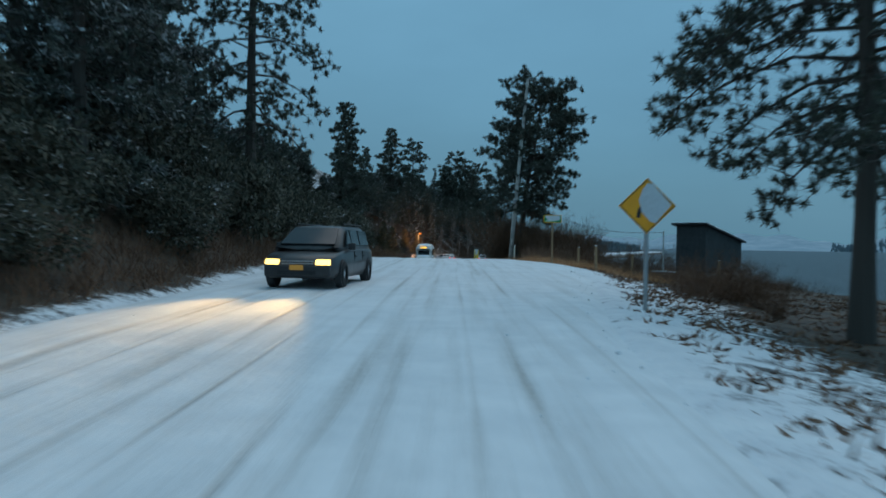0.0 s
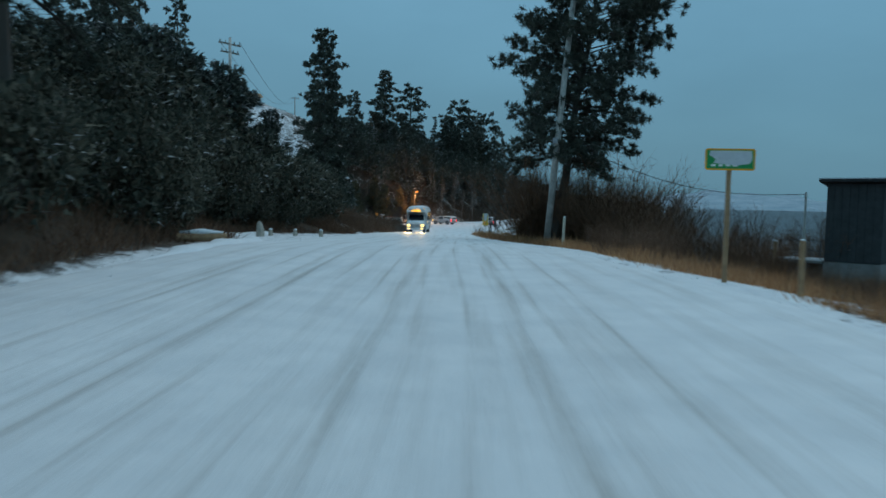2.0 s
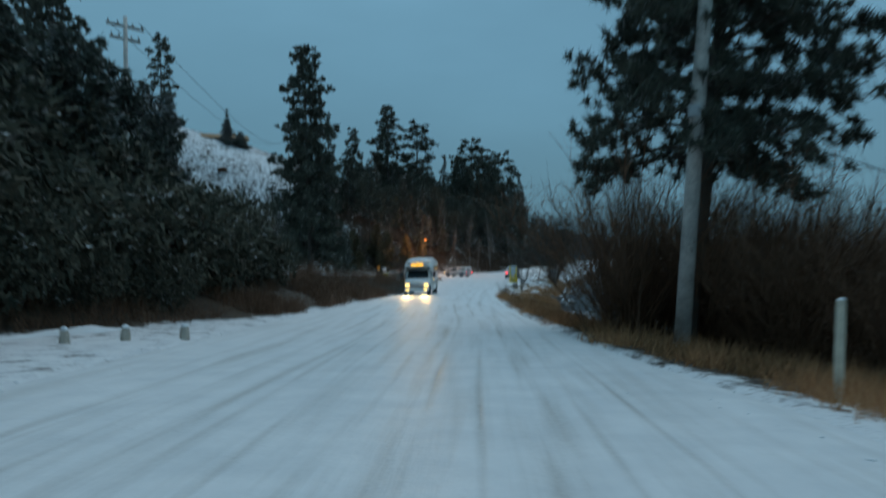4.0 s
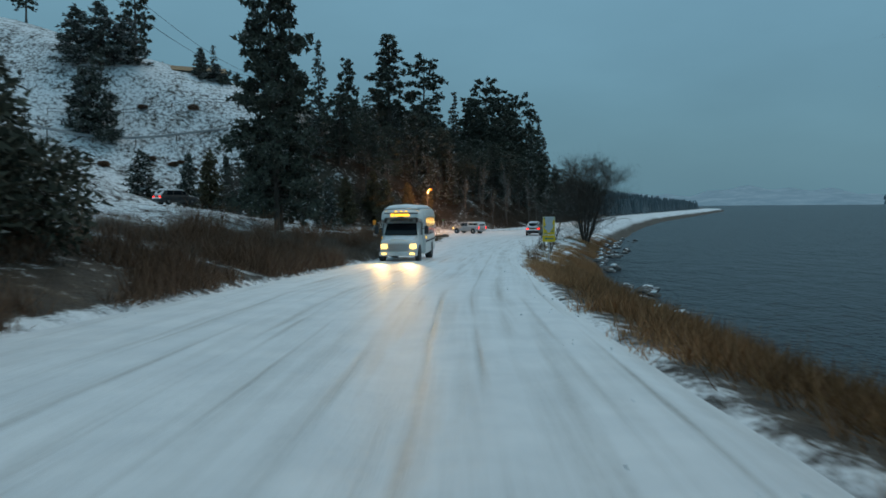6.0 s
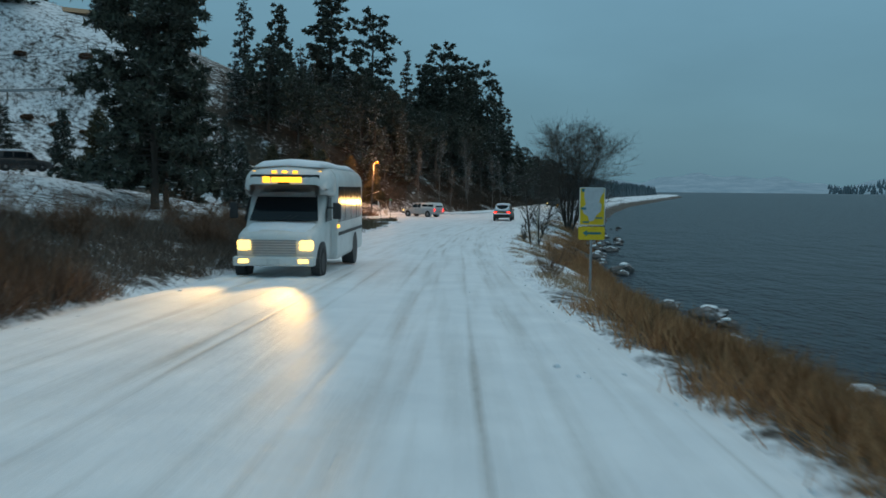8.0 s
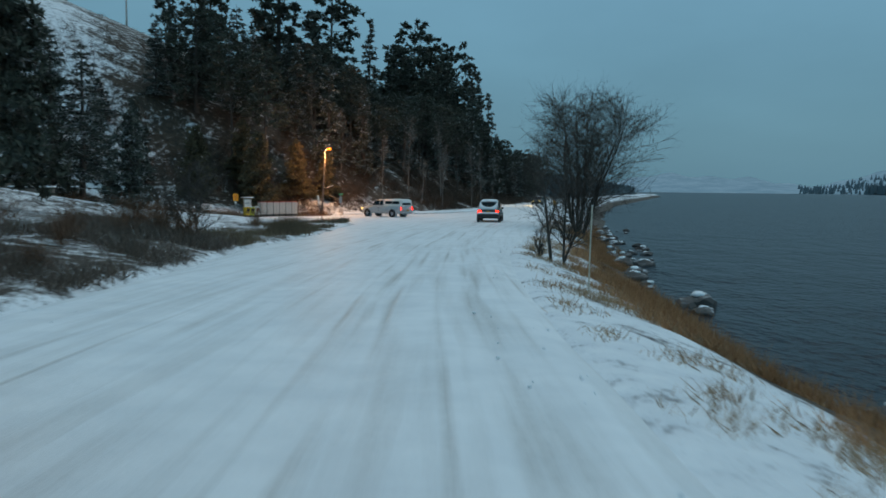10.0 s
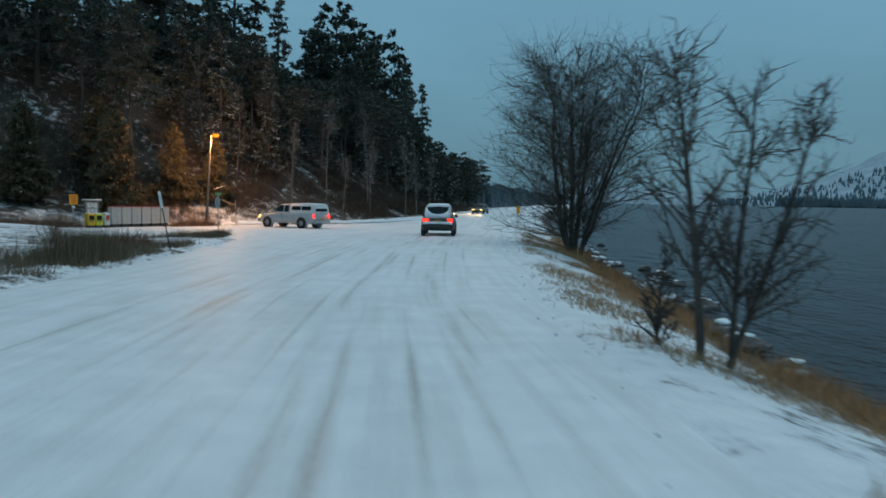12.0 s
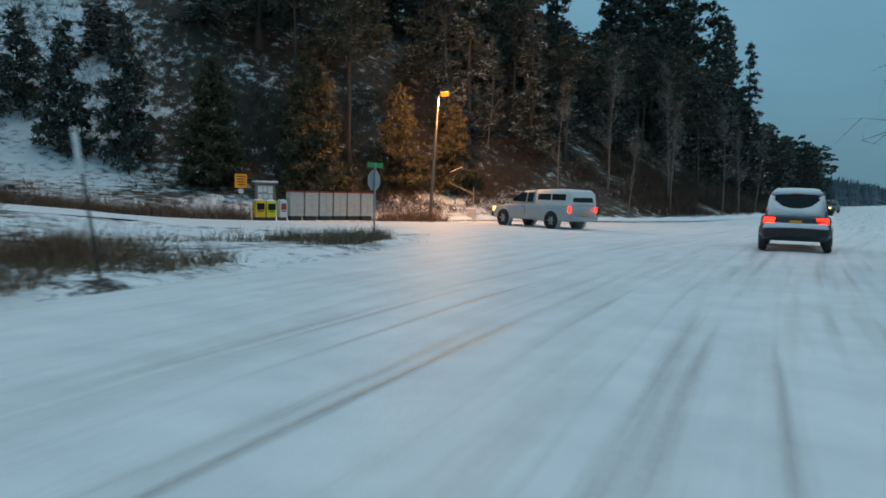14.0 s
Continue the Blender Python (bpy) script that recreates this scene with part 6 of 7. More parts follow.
def warning_sign():
    root = thing("warning_sign", "yellow diamond road sign half covered in stuck snow", "road sign")
    g = hgt(6.66, 16.62)
    c = 1.47 - g
    Builder().tube([(0, 0.03, -0.4), (0, 0.03, c + 0.5)], [0.045, 0.04], 8).make("post", GALV, root)
    d = 0.54
    board("sign_board", root, [(0, c - d), (d, c), (0, c + d), (-d, c)], -0.03, 0.012, SIGN_YELLOW)
    e = d - 0.03
    rim = Builder()
    for a, b in (((0, -e), (e, 0)), ((e, 0), (0, e)), ((0, e), (-e, 0)), ((-e, 0), (0, -e))):
        rim.tube([(a[0], -0.032, c + a[1]), (b[0], -0.032, c + b[1])], [0.008, 0.008], 4)
    rim.make("border", SIGN_BLACK, root)
    board("arrow_symbol", root, [(-0.2, c - 0.22), (-0.13, c - 0.24), (-0.1, c - 0.1), (-0.02, c - 0.02), (-0.08, c + 0.06), (-0.17, c - 0.06)], -0.036, 0.005, SIGN_BLACK, "black arrow symbol")
    board("stuck_snow", root, [(-0.16, c + 0.12), (-0.1, c - 0.12), (0.06, c - 0.3), (0.16, c - 0.33), (0.45, c + 0.02), (0.1, c + 0.42), (0, c + 0.44), (-0.08, c + 0.34)], -0.05, 0.02, RIME, "grey snow stuck to the sign")
    place(root, 6.66, 16.62, -4)


def bus_stop_sign():
    root = thing("bus_stop_sign", "green and white bus stop sign with yellow edge on wooden post", "road sign")
    g = hgt(6.65, 41.65)
    Builder().box((-0.04, -0.02, -0.4), (0.04, 0.06, 2.26 - g), 0.008).make("post", BROWN_WOOD, root)
    z0, z1 = 1.86 - g, 2.26 - g
    board("sign_board", root, rect(-0.45, z0, 0.45, z1, 0.03), -0.045, 0.012, SIGN_YELLOW)
    board("upper_panel", root, rect(-0.42, z0 + 0.17, 0.42, z1 - 0.03), -0.051, 0.006, SIGN_GREEN)
    board("green_panel", root, rect(-0.42, z0 + 0.03, 0.42, z0 + 0.17), -0.051, 0.006, SIGN_GREEN)
    board("stuck_snow", root, [(-0.36, z0 + 0.36), (-0.38, z0 + 0.28), (-0.26, z0 + 0.2), (-0.3, z0 + 0.13), (-0.08, z0 + 0.11), (0.1, z0 + 0.09), (0.34, z0 + 0.12), (0.39, z0 + 0.2), (0.38, z0 + 0.36)], -0.062, 0.012, RIME, "grey snow stuck to the sign")
    for k in range(4):
        board("unreadable_line", root, rect(-0.34 + 0.13 * k, z0 + 0.07, -0.26 + 0.13 * k, z0 + 0.11), -0.055, 0.004, PAPER)
    place(root, 6.65, 41.65, -3)


def route_sign():
    root = thing("route_sign", "tall yellow and white road sign with an arrow, partly snow-covered", "road sign")
    g = hgt(0.98, 108.9)
    top = -0.03 - g
    Builder().tube([(0, 0.03, -0.3), (0, 0.03, top - 0.1)], [0.03, 0.03], 8).make("post", GALV, root)
    board("upper_board", root, rect(-0.3, top - 0.9, 0.3, top, 0.03), -0.02, 0.012, PAPER)
    board("yellow_panel", root, rect(-0.28, top - 0.88, 0.28, top - 0.02, 0.02), -0.026, 0.006, ROUTE_YELLOW)
    board("arrow_board", root, rect(-0.31, top - 1.24, 0.31, top - 0.93, 0.03), -0.02, 0.012, ROUTE_YELLOW)
    z = top - 1.085
    board("arrow", root, [(-0.21, z), (-0.11, z - 0.075), (-0.11, z - 0.025), (0.22, z - 0.025), (0.22, z + 0.025), (-0.11, z + 0.025), (-0.11, z + 0.075)], -0.027, 0.006, SIGN_TEAL, "dark left arrow")
    board("stuck_snow", root, [(-0.18, top - 0.015), (-0.19, top - 0.22), (-0.15, top - 0.4), (-0.23, top - 0.5), (-0.2, top - 0.62), (-0.1, top - 0.68), (-0.06, top - 0.8), (0.04, top - 0.78), (0.1, top - 0.66), (0.2, top - 0.56), (0.22, top - 0.4),
                               (0.16, top - 0.34), (0.2, top - 0.2), (0.27, top - 0.1), (0.26, top - 0.015)], -0.045, 0.018, RIME, "grey snow stuck to the sign")
    for x, zz, w, h in ((-0.22, top - 0.07, 0.07, 0.07), (-0.2, top - 0.5, 0.12, 0.05), (-0.14, top - 0.82, 0.16, 0.03), (0.16, top - 0.72, 0.16, 0.03)):
        board("unreadable_mark", root, rect(x - w / 2, zz - h / 2, x + w / 2, zz + h / 2), -0.052, 0.006, SIGN_TEAL)
    place(root, 0.98, 108.9, -2)


def stop_sign():
    root = thing("stop_sign", "grey back of an octagonal sign under a green street blade", "road sign")
    Builder().tube([(0, 0.03, -0.3), (0, 0.03, 2.1)], [0.028, 0.028], 8).make("post", GALV, root)
    o = [(0.31 * math.cos(radians(22.5 + 45 * k)), 1.62 + 0.31 * math.sin(radians(22.5 + 45 * k))) for k in range(8)]
    board("sign_board", root, o, 0.062, 0.006, SIGN_GREY)
    board("front_face", root, [(x * 0.985, 1.62 + (z - 1.62) * 0.985) for x, z in o], 0.0685, 0.004, MAIL_RED)
    board("street_blade", root, rect(-0.36, 1.98, 0.36, 2.12), 0.02, 0.006, SIGN_GREEN, "green street name blade")
    place(root, -10.81, 168.2, 76)
    post = thing("marker_sign", "leaning narrow grey sign post on the snowy verge", "road sign")
    Builder().tube([(0, 0, -0.3), (0, 0, 2.05)], [0.022, 0.02], 6).make("post", TRIM, post)
    board("sign_board", post, rect(-0.05, 1.5, 0.05, 2.1, 0.01), -0.035, 0.012, PAPER)
    place(post, -10.2, 156.8, 8, lean=(0, -10))
    m = thing("marker_sign", "narrow yellow reflector on a post at the lakeside bend", "road sign")
    Builder().tube([(0, 0, -0.3), (0, 0, 1.5)], [0.03, 0.028], 6).make("post", GALV, m)
    board("reflector", m, rect(-0.13, 1.2, 0.13, 1.75, 0.02), -0.05, 0.012, SIGN_YELLOW)
    place(m, 7.75, 186.0, -8)


def street_lamp():
    root = thing("street_lamp", "tall steel street lamp with glowing orange sodium head", "street lamp")
    z0 = hgt(-15.5, 186.8)
    top = 3.2 - z0
    s = np.linspace(0, 1, 9)
    arm = np.c_[0.36 + 0.30 * s, -0.14 - 0.12 * s, top - 0.25 + 0.22 * np.sin(s * np.pi / 2)]
    Builder().tube(np.concatenate([[(-0.02, 0, -0.3), (0, 0, 0.0), (0.2, -0.08, top * 0.55)], arm]), np.r_[0.11, 0.10, 0.075, np.linspace(0.06, 0.04, 9)], 10).make("pole", LAMP_STEEL, root, True)
    Builder().tube([(0, 0, -0.1), (0, 0, 0.12)], [0.2, 0.19], 12).make("base", CONCRETE, root)
    head = loft([(y, [(0, -0.05), (ww, -0.05), (ww, 0.02), (ww * 0.6, 0.09), (0, 0.1)]) for y, ww in ((-0.3, 0.05), (-0.2, 0.13), (0.15, 0.14), (0.3, 0.06))])
    h = head.make("lamp_head", LAMP_STEEL, root, True)
    h.matrix_basis = pose(0.78, -0.31, top + 0.02, 0, 0, -112)
    b = loft([(y, [(0, -0.27), (ww * 0.7, -0.22), (ww, -0.05), (0, -0.045)]) for y, ww in ((-0.24, 0.05), (-0.15, 0.13), (0.12, 0.13), (0.24, 0.05))]).make("lens", SODIUM, h, True, "glowing orange lens")
    d = bpy.data.lights.new("lamp_light", "POINT")
    d.energy, d.color, d.shadow_soft_size = 2100, (1.0, 0.46, 0.17), 0.14
    o = new("lamp_light", d)
    o.parent = root
    o.matrix_basis = look((0.8, -0.33, top - 0.36), (0.9, -0.8, 0))
    place(root, -15.5, 186.8)


def mailboxes():
    """A row of grey community mailbox units with red tops, and what stands beside it."""
    u = Vector((2.67, 3.66, 0)).normalized()
    turn = math.degrees(math.atan2(u.y, u.x))
    z = float(level(181)) + 0.03
    first = thing("mailbox_unit", "grey metal community mailbox unit with small locked doors", "mailbox", "row of mailboxes")
    Builder().box((-0.345, -0.23, 0.16), (0.345, 0.23, 1.26), 0.015).make("cabinet", MAIL_GREY, first)
    Builder().box((-0.355, -0.25, 1.262), (0.355, 0.25, 1.32), 0.01).make("top_trim", MAIL_RED, first)
    Builder().box((-0.28, -0.18, -0.05), (0.28, 0.18, 0.158), 0.01).make("plinth", TRIM, first)
    for r in range(4):
        for c in range(2):
            d = Builder().box((-0.325 + c * 0.33, -0.245, 0.22 + r * 0.255), (-0.01 + c * 0.33, -0.231, 0.455 + r * 0.255), 0.004).make("small_door", MAIL_GREY, first)
            Builder().tube([(-0.05 + c * 0.33, -0.243, 0.34 + r * 0.255), (-0.05 + c * 0.33, -0.254, 0.34 + r * 0.255)], [0.012, 0.012], 8).make("lock", ALLOY, d)
    base = Vector((-20.05, 179.66, z))
    units = [first]
    for k in range(6):
        p = base + u * (0.37 + 0.753 * k)
        m = Matrix.LocRotScale(p, Euler((0, 0, radians(turn))), None)
        if k:
            copy_thing(first, m)
        else:
            first.matrix_basis = m

    def stand(root, s, back=0.0):
        p = base + u * s + Vector((-u.y, u.x, 0)) * back
        root.matrix_basis = Matrix.LocRotScale((p.x, p.y, z), Euler((0, 0, radians(turn))), None)

    for name, label, mat, s, w, h in (("newspaper_box", "white newspaper box with a red band beside the mailboxes", WHITE_PAINT, -0.28, 0.36, 0.86), ("newspaper_box", "lime yellow newspaper box with a window", BOX_LIME, -0.87, 0.46, 0.84), ("newspaper_box", "orange yellow newspaper box with a window", BOX_YELLOW, -1.40, 0.46, 0.86)):
        b = thing(name, label, "newspaper box")
        Builder().box((-w / 2, -0.22, 0.1), (w / 2, 0.2, h), 0.03).make("cabinet", mat, b, True)
        Builder().box((-w / 2 + 0.03, -0.2, -0.05), (w / 2 - 0.03, 0.18, 0.098)).make("pedestal", TRIM, b)
        Builder().box((-w / 2 + 0.05, -0.232, h - 0.42), (w / 2 - 0.05, -0.222, h - 0.12), 0.004).make("window", MAIL_RED if mat is WHITE_PAINT else GLASS, b)
        Builder().box((-w / 2 + 0.08, -0.25, h - 0.5), (w / 2 - 0.08, -0.222, h - 0.46)).make("handle", TRIM, b)
        loft([(y, [(0, h), (w / 2 - 0.02, h), (w / 2 - 0.06, h + t), (0, h + t + 0.01)]) for y, t in ((-0.2, 0.01), (-0.1, 0.05), (0.1, 0.05), (0.18, 0.01))]).make("snow_cap", SNOW, b, True)
        stand(b, s, 0)
    k = thing("notice_board", "roofed wooden notice board with pinned papers and snow on top", "notice board")
    for x in (-0.44, 0.44):
        Builder().box((x - 0.045, -0.045, -0.3), (x + 0.045, 0.045, 1.62), 0.006).make("post", WEATHERED, k)
    Builder().box((-0.395, -0.03, 0.85), (0.395, 0.03, 1.58), 0.006).make("panel", SIGN_GREY, k)
    for x, zz, w, h in ((-0.24, 1.36, 0.22, 0.28), (0.0, 1.38, 0.2, 0.26), (0.25, 1.34, 0.22, 0.32), (-0.24, 1.02, 0.2, 0.26), (0.02, 1.04, 0.24, 0.2), (0.27, 1.0, 0.18, 0.26)):
        board("notice", k, rect(x - w / 2, zz - h / 2, x + w / 2, zz + h / 2), -0.036, 0.004, PAPER)
    Builder().box((-0.54, -0.28, 1.62), (0.54, 0.28, 1.68), 0.01).make("roof", WEATHERED, k)
    Builder().box((-0.53, -0.27, 1.682), (0.53, 0.27, 1.75), 0.03).make("snow_cap", SNOW, k, True)
    stand(k, -0.9, 0.5)
    s = thing("notice_sign", "yellow notice sign with unreadable lines on a post", "sign")
    Builder().tube([(0, 0.03, -0.3), (0, 0.03, 2.0)], [0.03, 0.03], 8).make("post", GALV, s)
    board("sign_board", s, rect(-0.29, 1.4, 0.29, 2.04, 0.03), -0.02, 0.012, SIGN_YELLOW)
    for r in range(4):
        board("unreadable_line", s, rect(-0.21 + 0.02 * r, 1.9 - r * 0.125, 0.21 - 0.03 * (r % 2), 1.95 - r * 0.125), -0.025, 0.004, MAIL_RED)
    board("lower_plate", s, rect(-0.12, 1.16, 0.12, 1.34), -0.02, 0.012, PAPER)
    stand(s, -1.9, 0.9)
    c = thing("utility_cabinet", "small grey utility cabinet with a slanted pole on the bank", "cabinet")
    Builder().box((-0.24, -0.18, -0.1), (0.24, 0.18, 0.66), 0.02).make("cabinet_body", MAIL_GREY, c)
    Builder().box((-0.26, -0.2, 0.662), (0.26, 0.2, 0.72), 0.015).make("lid", SNOW, c, True)
    Builder().tube([(0.1, 0, 0.6), (0.1, 0, 1.9)], [0.02, 0.02], 6).make("riser", GALV, c)
    Builder().tube([(0.1, 0, 1.5), (-1.3, 0.2, 2.1)], [0.035, 0.03], 6).make("slanted_pole", WEATHERED, c)
    place(c, -14.0, 189.6, 10)


def utility_poles():
    root = thing("utility_pole", "leaning grey wooden utility pole beside a pine", "utility pole")
    Builder().tube([(0, 0, -0.6), (0.55, 0, 6.5), (1.33, 0, 15.8)], [0.19, 0.17, 0.12], 10).make("pole", POLE_WOOD, root, True)
    Builder().box((0.2, -0.2, 5.2), (0.5, -0.08, 5.5), 0.02).make("meter_box", GALV, root)
    place(root, 4.9, 67.8, 0, z=-0.89)
    far = thing("utility_pole", "tall wooden utility pole with crossarms on the bank", "utility pole")
    Builder().tube([(0, 0, -0.6), (0, 0, 13.5)], [0.17, 0.11], 8).make("pole", POLE_WOOD, far, True)
    for z, l in ((12.9, 1.1), (12.2, 0.9)):
        arm = Builder().box((-l, -0.06, z), (l, 0.06, z + 0.12)).make("crossarm", WEATHERED, far)
        for x in (-l + 0.1, -l * 0.4, l * 0.4, l - 0.1):
            Builder().tube([(x, 0, z + 0.12), (x, 0, z + 0.3)], [0.04, 0.05], 8).make("insulator", CONCRETE, arm)
    place(far, -20.2, 90, 58)
    hill = thing("utility_pole", "wooden utility pole with a short crossarm on the far hill", "utility pole")
    z0, top = hgt(-51.5, 226), 27.7
    Builder().tube([(0, 0, -0.6), (0, 0, top - z0)], [0.16, 0.11], 8).make("pole", POLE_WOOD, hill, True)
    Builder().box((-1.1, -0.07, top - z0 - 0.5), (1.1, 0.07, top - z0 - 0.36)).make("crossarm", WEATHERED, hill)
    place(hill, -51.5, 226, 20)
    line = thing("power_line", "sagging power lines between the utility poles on the hill", "power line")
    a, b, s = np.array([-20.2, 90, hgt(-20.2, 90) + 13.1]), np.array([-51.5, 226, top - 0.3]), np.linspace(0, 1, 22)[:, None]
    for off in (-0.8, 0.8):
        Builder().tube(a + (b - a) * s + np.c_[off * np.ones(22), np.zeros(22), -3.2 * np.sin(np.pi * s[:, 0])], [0.022] * 22, 4).make("wire", RUBBER, line)
    drop = thing("service_pole", "thin service pole with a sagging wire beside the shed", "utility pole")
    z0 = hgt(17.6, 66.4)
    Builder().tube([(0, 0, -0.4), (0, 0, 2.0 - z0)], [0.07, 0.055], 7).make("pole", POLE_WOOD, drop)
    s = np.linspace(0, 1, 14)
    Builder().tube(np.c_[-11.0 * s, 1.4 * s, 1.9 - z0 + 2.2 * s - 1.4 * np.sin(np.pi * s) * 0.6], [0.015] * 14, 4).make("wire", RUBBER, drop)
    place(drop, 17.6, 66.4)


def shed():
    root = thing("shed", "dark wooden lean-to shed on a concrete base by the lake", "shed")
    W, D, top, low, foot = 2.54, 6.6, 2.47, 1.2, -1.42
    b = Builder()
    v = [(0, 0, foot), (W, 0, foot), (W, D, foot), (0, D, foot), (0, 0, top), (W, 0, top), (W, D, low), (0, D, low)]
    b.add(v, [(0, 1, 5, 4), (1, 2, 6, 5), (2, 3, 7, 6), (3, 0, 4, 7), (4, 5, 6, 7), (3, 2, 1, 0)])
    b.make("wall", SIDING, root)
    for k in range(18):
        f = (k + 0.5) / 18
        t = top + (low - top) * f
        Builder().box((W, D * f - 0.165, foot + 0.02), (W + 0.022, D * f + 0.165, t - 0.03), 0.004).make("cladding_board", SIDING, root)
    for k in range(7):
        x = W * (k + 0.5) / 7
        Builder().box((x - 0.17, -0.022, foot + 0.02), (x + 0.17, 0, top - 0.03), 0.004).make("cladding_board", SIDING, root)
    o, t = 0.3, 0.14
    sl = (low - top) / D
    z = lambda y: top + sl * y
    r = [(-o, -0.35, z(-0.35)), (W + o, -0.35, z(-0.35)), (W + o, D + o, z(D + o)), (-o, D + o, z(D + o))]
    roof = [(x, y, zz + 0.005) for x, y, zz in r] + [(x, y, zz + t) for x, y, zz in r]
    Builder().add(roof, [(3, 2, 1, 0), (4, 5, 6, 7), (0, 1, 5, 4), (1, 2, 6, 5), (2, 3, 7, 6), (3, 0, 4, 7)]).make("roof", TRIM, root)
    Builder().add([(x, y, zz + t + 0.004) for x, y, zz in r] + [(x * 0.98, y, zz + t + 0.05) for x, y, zz in r], [(4, 5, 6, 7), (0, 1, 5, 4), (1, 2, 6, 5), (2, 3, 7, 6), (3, 0, 4, 7)]).make("roof_snow", SNOW, root)
    Builder().box((-0.05, -0.05, -4.5), (W + 0.05, D + 0.05, foot - 0.02), 0.02).make("foundation", CONCRETE, root)
    for y in (1.6, 3.4):
        f = Builder().box((W + 0.051, y, -2.3), (W + 0.075, y + 0.8, -1.65), 0.01).make("window", WHITE_PAINT, root)
        Builder().box((W + 0.076, y + 0.06, -2.24), (W + 0.082, y + 0.74, -1.71)).make("pane", GLASS, f)
    Builder().box((-2.2, -0.2, foot - 0.12), (0, 1.4, foot), 0.02).make("landing", CONCRETE, root)
    Builder().box((-2.18, -0.18, foot + 0.002), (-0.02, 1.38, foot + 0.08), 0.02).make("landing_snow", SNOW, root, True)
    for x in (-2.15, -1.1, -0.15):
        Builder().tube([(x, -0.15, foot), (x, -0.15, foot + 1.0)], [0.025, 0.025], 6).make("rail_post", TRIM, root)
    for zz in (0.5, 1.0):
        Builder().tube([(-2.2, -0.15, foot + zz), (-0.05, -0.15, foot + zz)], [0.02, 0.02], 6).make("rail", TRIM, root)
    root.matrix_basis = Matrix.LocRotScale((18.67, 66.5, 0), Euler((0, 0, radians(-41.4))), None)


def posts_and_stones():
    for x, y, h, r, mat, name, label in ((5.11, 59.5, 1.3, 0.06, WHITE_WOOD, "marker_post", "faded white wooden marker post in the snow"), (8.0, 41.5, 1.05, 0.055, BROWN_WOOD, "fence_post", "weathered wooden fence post in dry grass"),
                                         (8.1, 35.4, 1.1, 0.055, BROWN_WOOD, "fence_post", "weathered wooden fence post in dry grass"), (9.75, 47.9, 1.2, 0.055, BROWN_WOOD, "fence_post", "weathered wooden fence post in dry grass"),
                                         (11.2, 44.2, 1.2, 0.06, BROWN_WOOD, "fence_post", "weathered wooden fence post in dry grass"), (14.75, 40.4, 1.3, 0.06, BROWN_WOOD, "fence_post", "weathered wooden fence post in dry grass"),
                                         (1.04, 127.8, 2.1, 0.018, WHITE_WOOD, "marker_post", "thin pale marker stake on the lakeside bank")):
        p = thing(name, label, "post")
        Builder().tube([(0, 0, -0.4), (0, 0, h * 0.5), (0.01, 0, h)], [r * 1.05, r, r * 0.95], 9).make("post", mat, p)
        Builder().tube([(0.01, 0, h), (0.01, 0, h + 0.03)], [r * 0.95, r * 0.5], 9).make("snow_cap", SNOW, p, True)
        place(p, x, y, 0, lean=(random.uniform(-2, 2), random.uniform(-2, 2)))
    for x, y in ((-9.61, 66.7), (-8.5, 67.45), (-7.21, 67.95)):
        s = thing("stone_bollard", "squat stone bollard with a snow cap at the pull-out", "bollard", "stone bollards at the pull-out")
        Builder().tube([(0, 0, -0.2), (0, 0, 0.2), (0.01, 0, 0.34)], [0.14, 0.12, 0.09], 7).make("stone", STONE, s)
        Builder().tube([(0.01, 0, 0.34), (0.01, 0, 0.4), (0.01, 0, 0.43)], [0.1, 0.08, 0.02], 7).make("snow_cap", SNOW, s, True)
        place(s, x, y, random.uniform(0, 360), z=float(level(y)) - 0.03)
    s = thing("upright_stone", "pale upright stone beside the pull-out", "stone")
    Builder().tube([(0, 0, -0.2), (0, 0, 0.3), (-0.05, 0, 0.62), (-0.06, 0, 0.74)], [0.2, 0.2, 0.14, 0.05], 7).make("stone", STONE, s)
    place(s, -9.1, 63.3)
    s = thing("timber_log", "short cut log lying on the snowy verge", "log")
    Builder().tube([(-0.7, 0, 0.16), (0.7, 0.1, 0.18)], [0.14, 0.11], 10).make("log", BROWN_WOOD, s)
    Builder().tube([(-0.6, 0, 0.3), (0, 0.04, 0.34), (0.6, 0.1, 0.3)], [0.05, 0.1, 0.04], 6).make("snow_cap", SNOW, s, True)
    place(s, -6.2, 48.6, 20)
    for x, y, l, t in ((-17, 192.5, 5.0, -35), (-11, 193.8, 4.0, -30)):
        g = thing("fallen_log", "fallen log with snow on the wooded slope", "log")
        Builder().tube([(-l / 2, 0, 0.1), (0, 0.1, 0.2), (l / 2, 0, 0.25)], [0.16, 0.14, 0.09], 7).make("log", BARK, g)
        Builder().tube([(-l / 2, 0, 0.24), (0, 0.1, 0.33), (l / 2, 0, 0.33)], [0.07, 0.07, 0.04], 6).make("snow_cap", SNOW, g, True)
        place(g, x, y, t, lean=(0, -14))


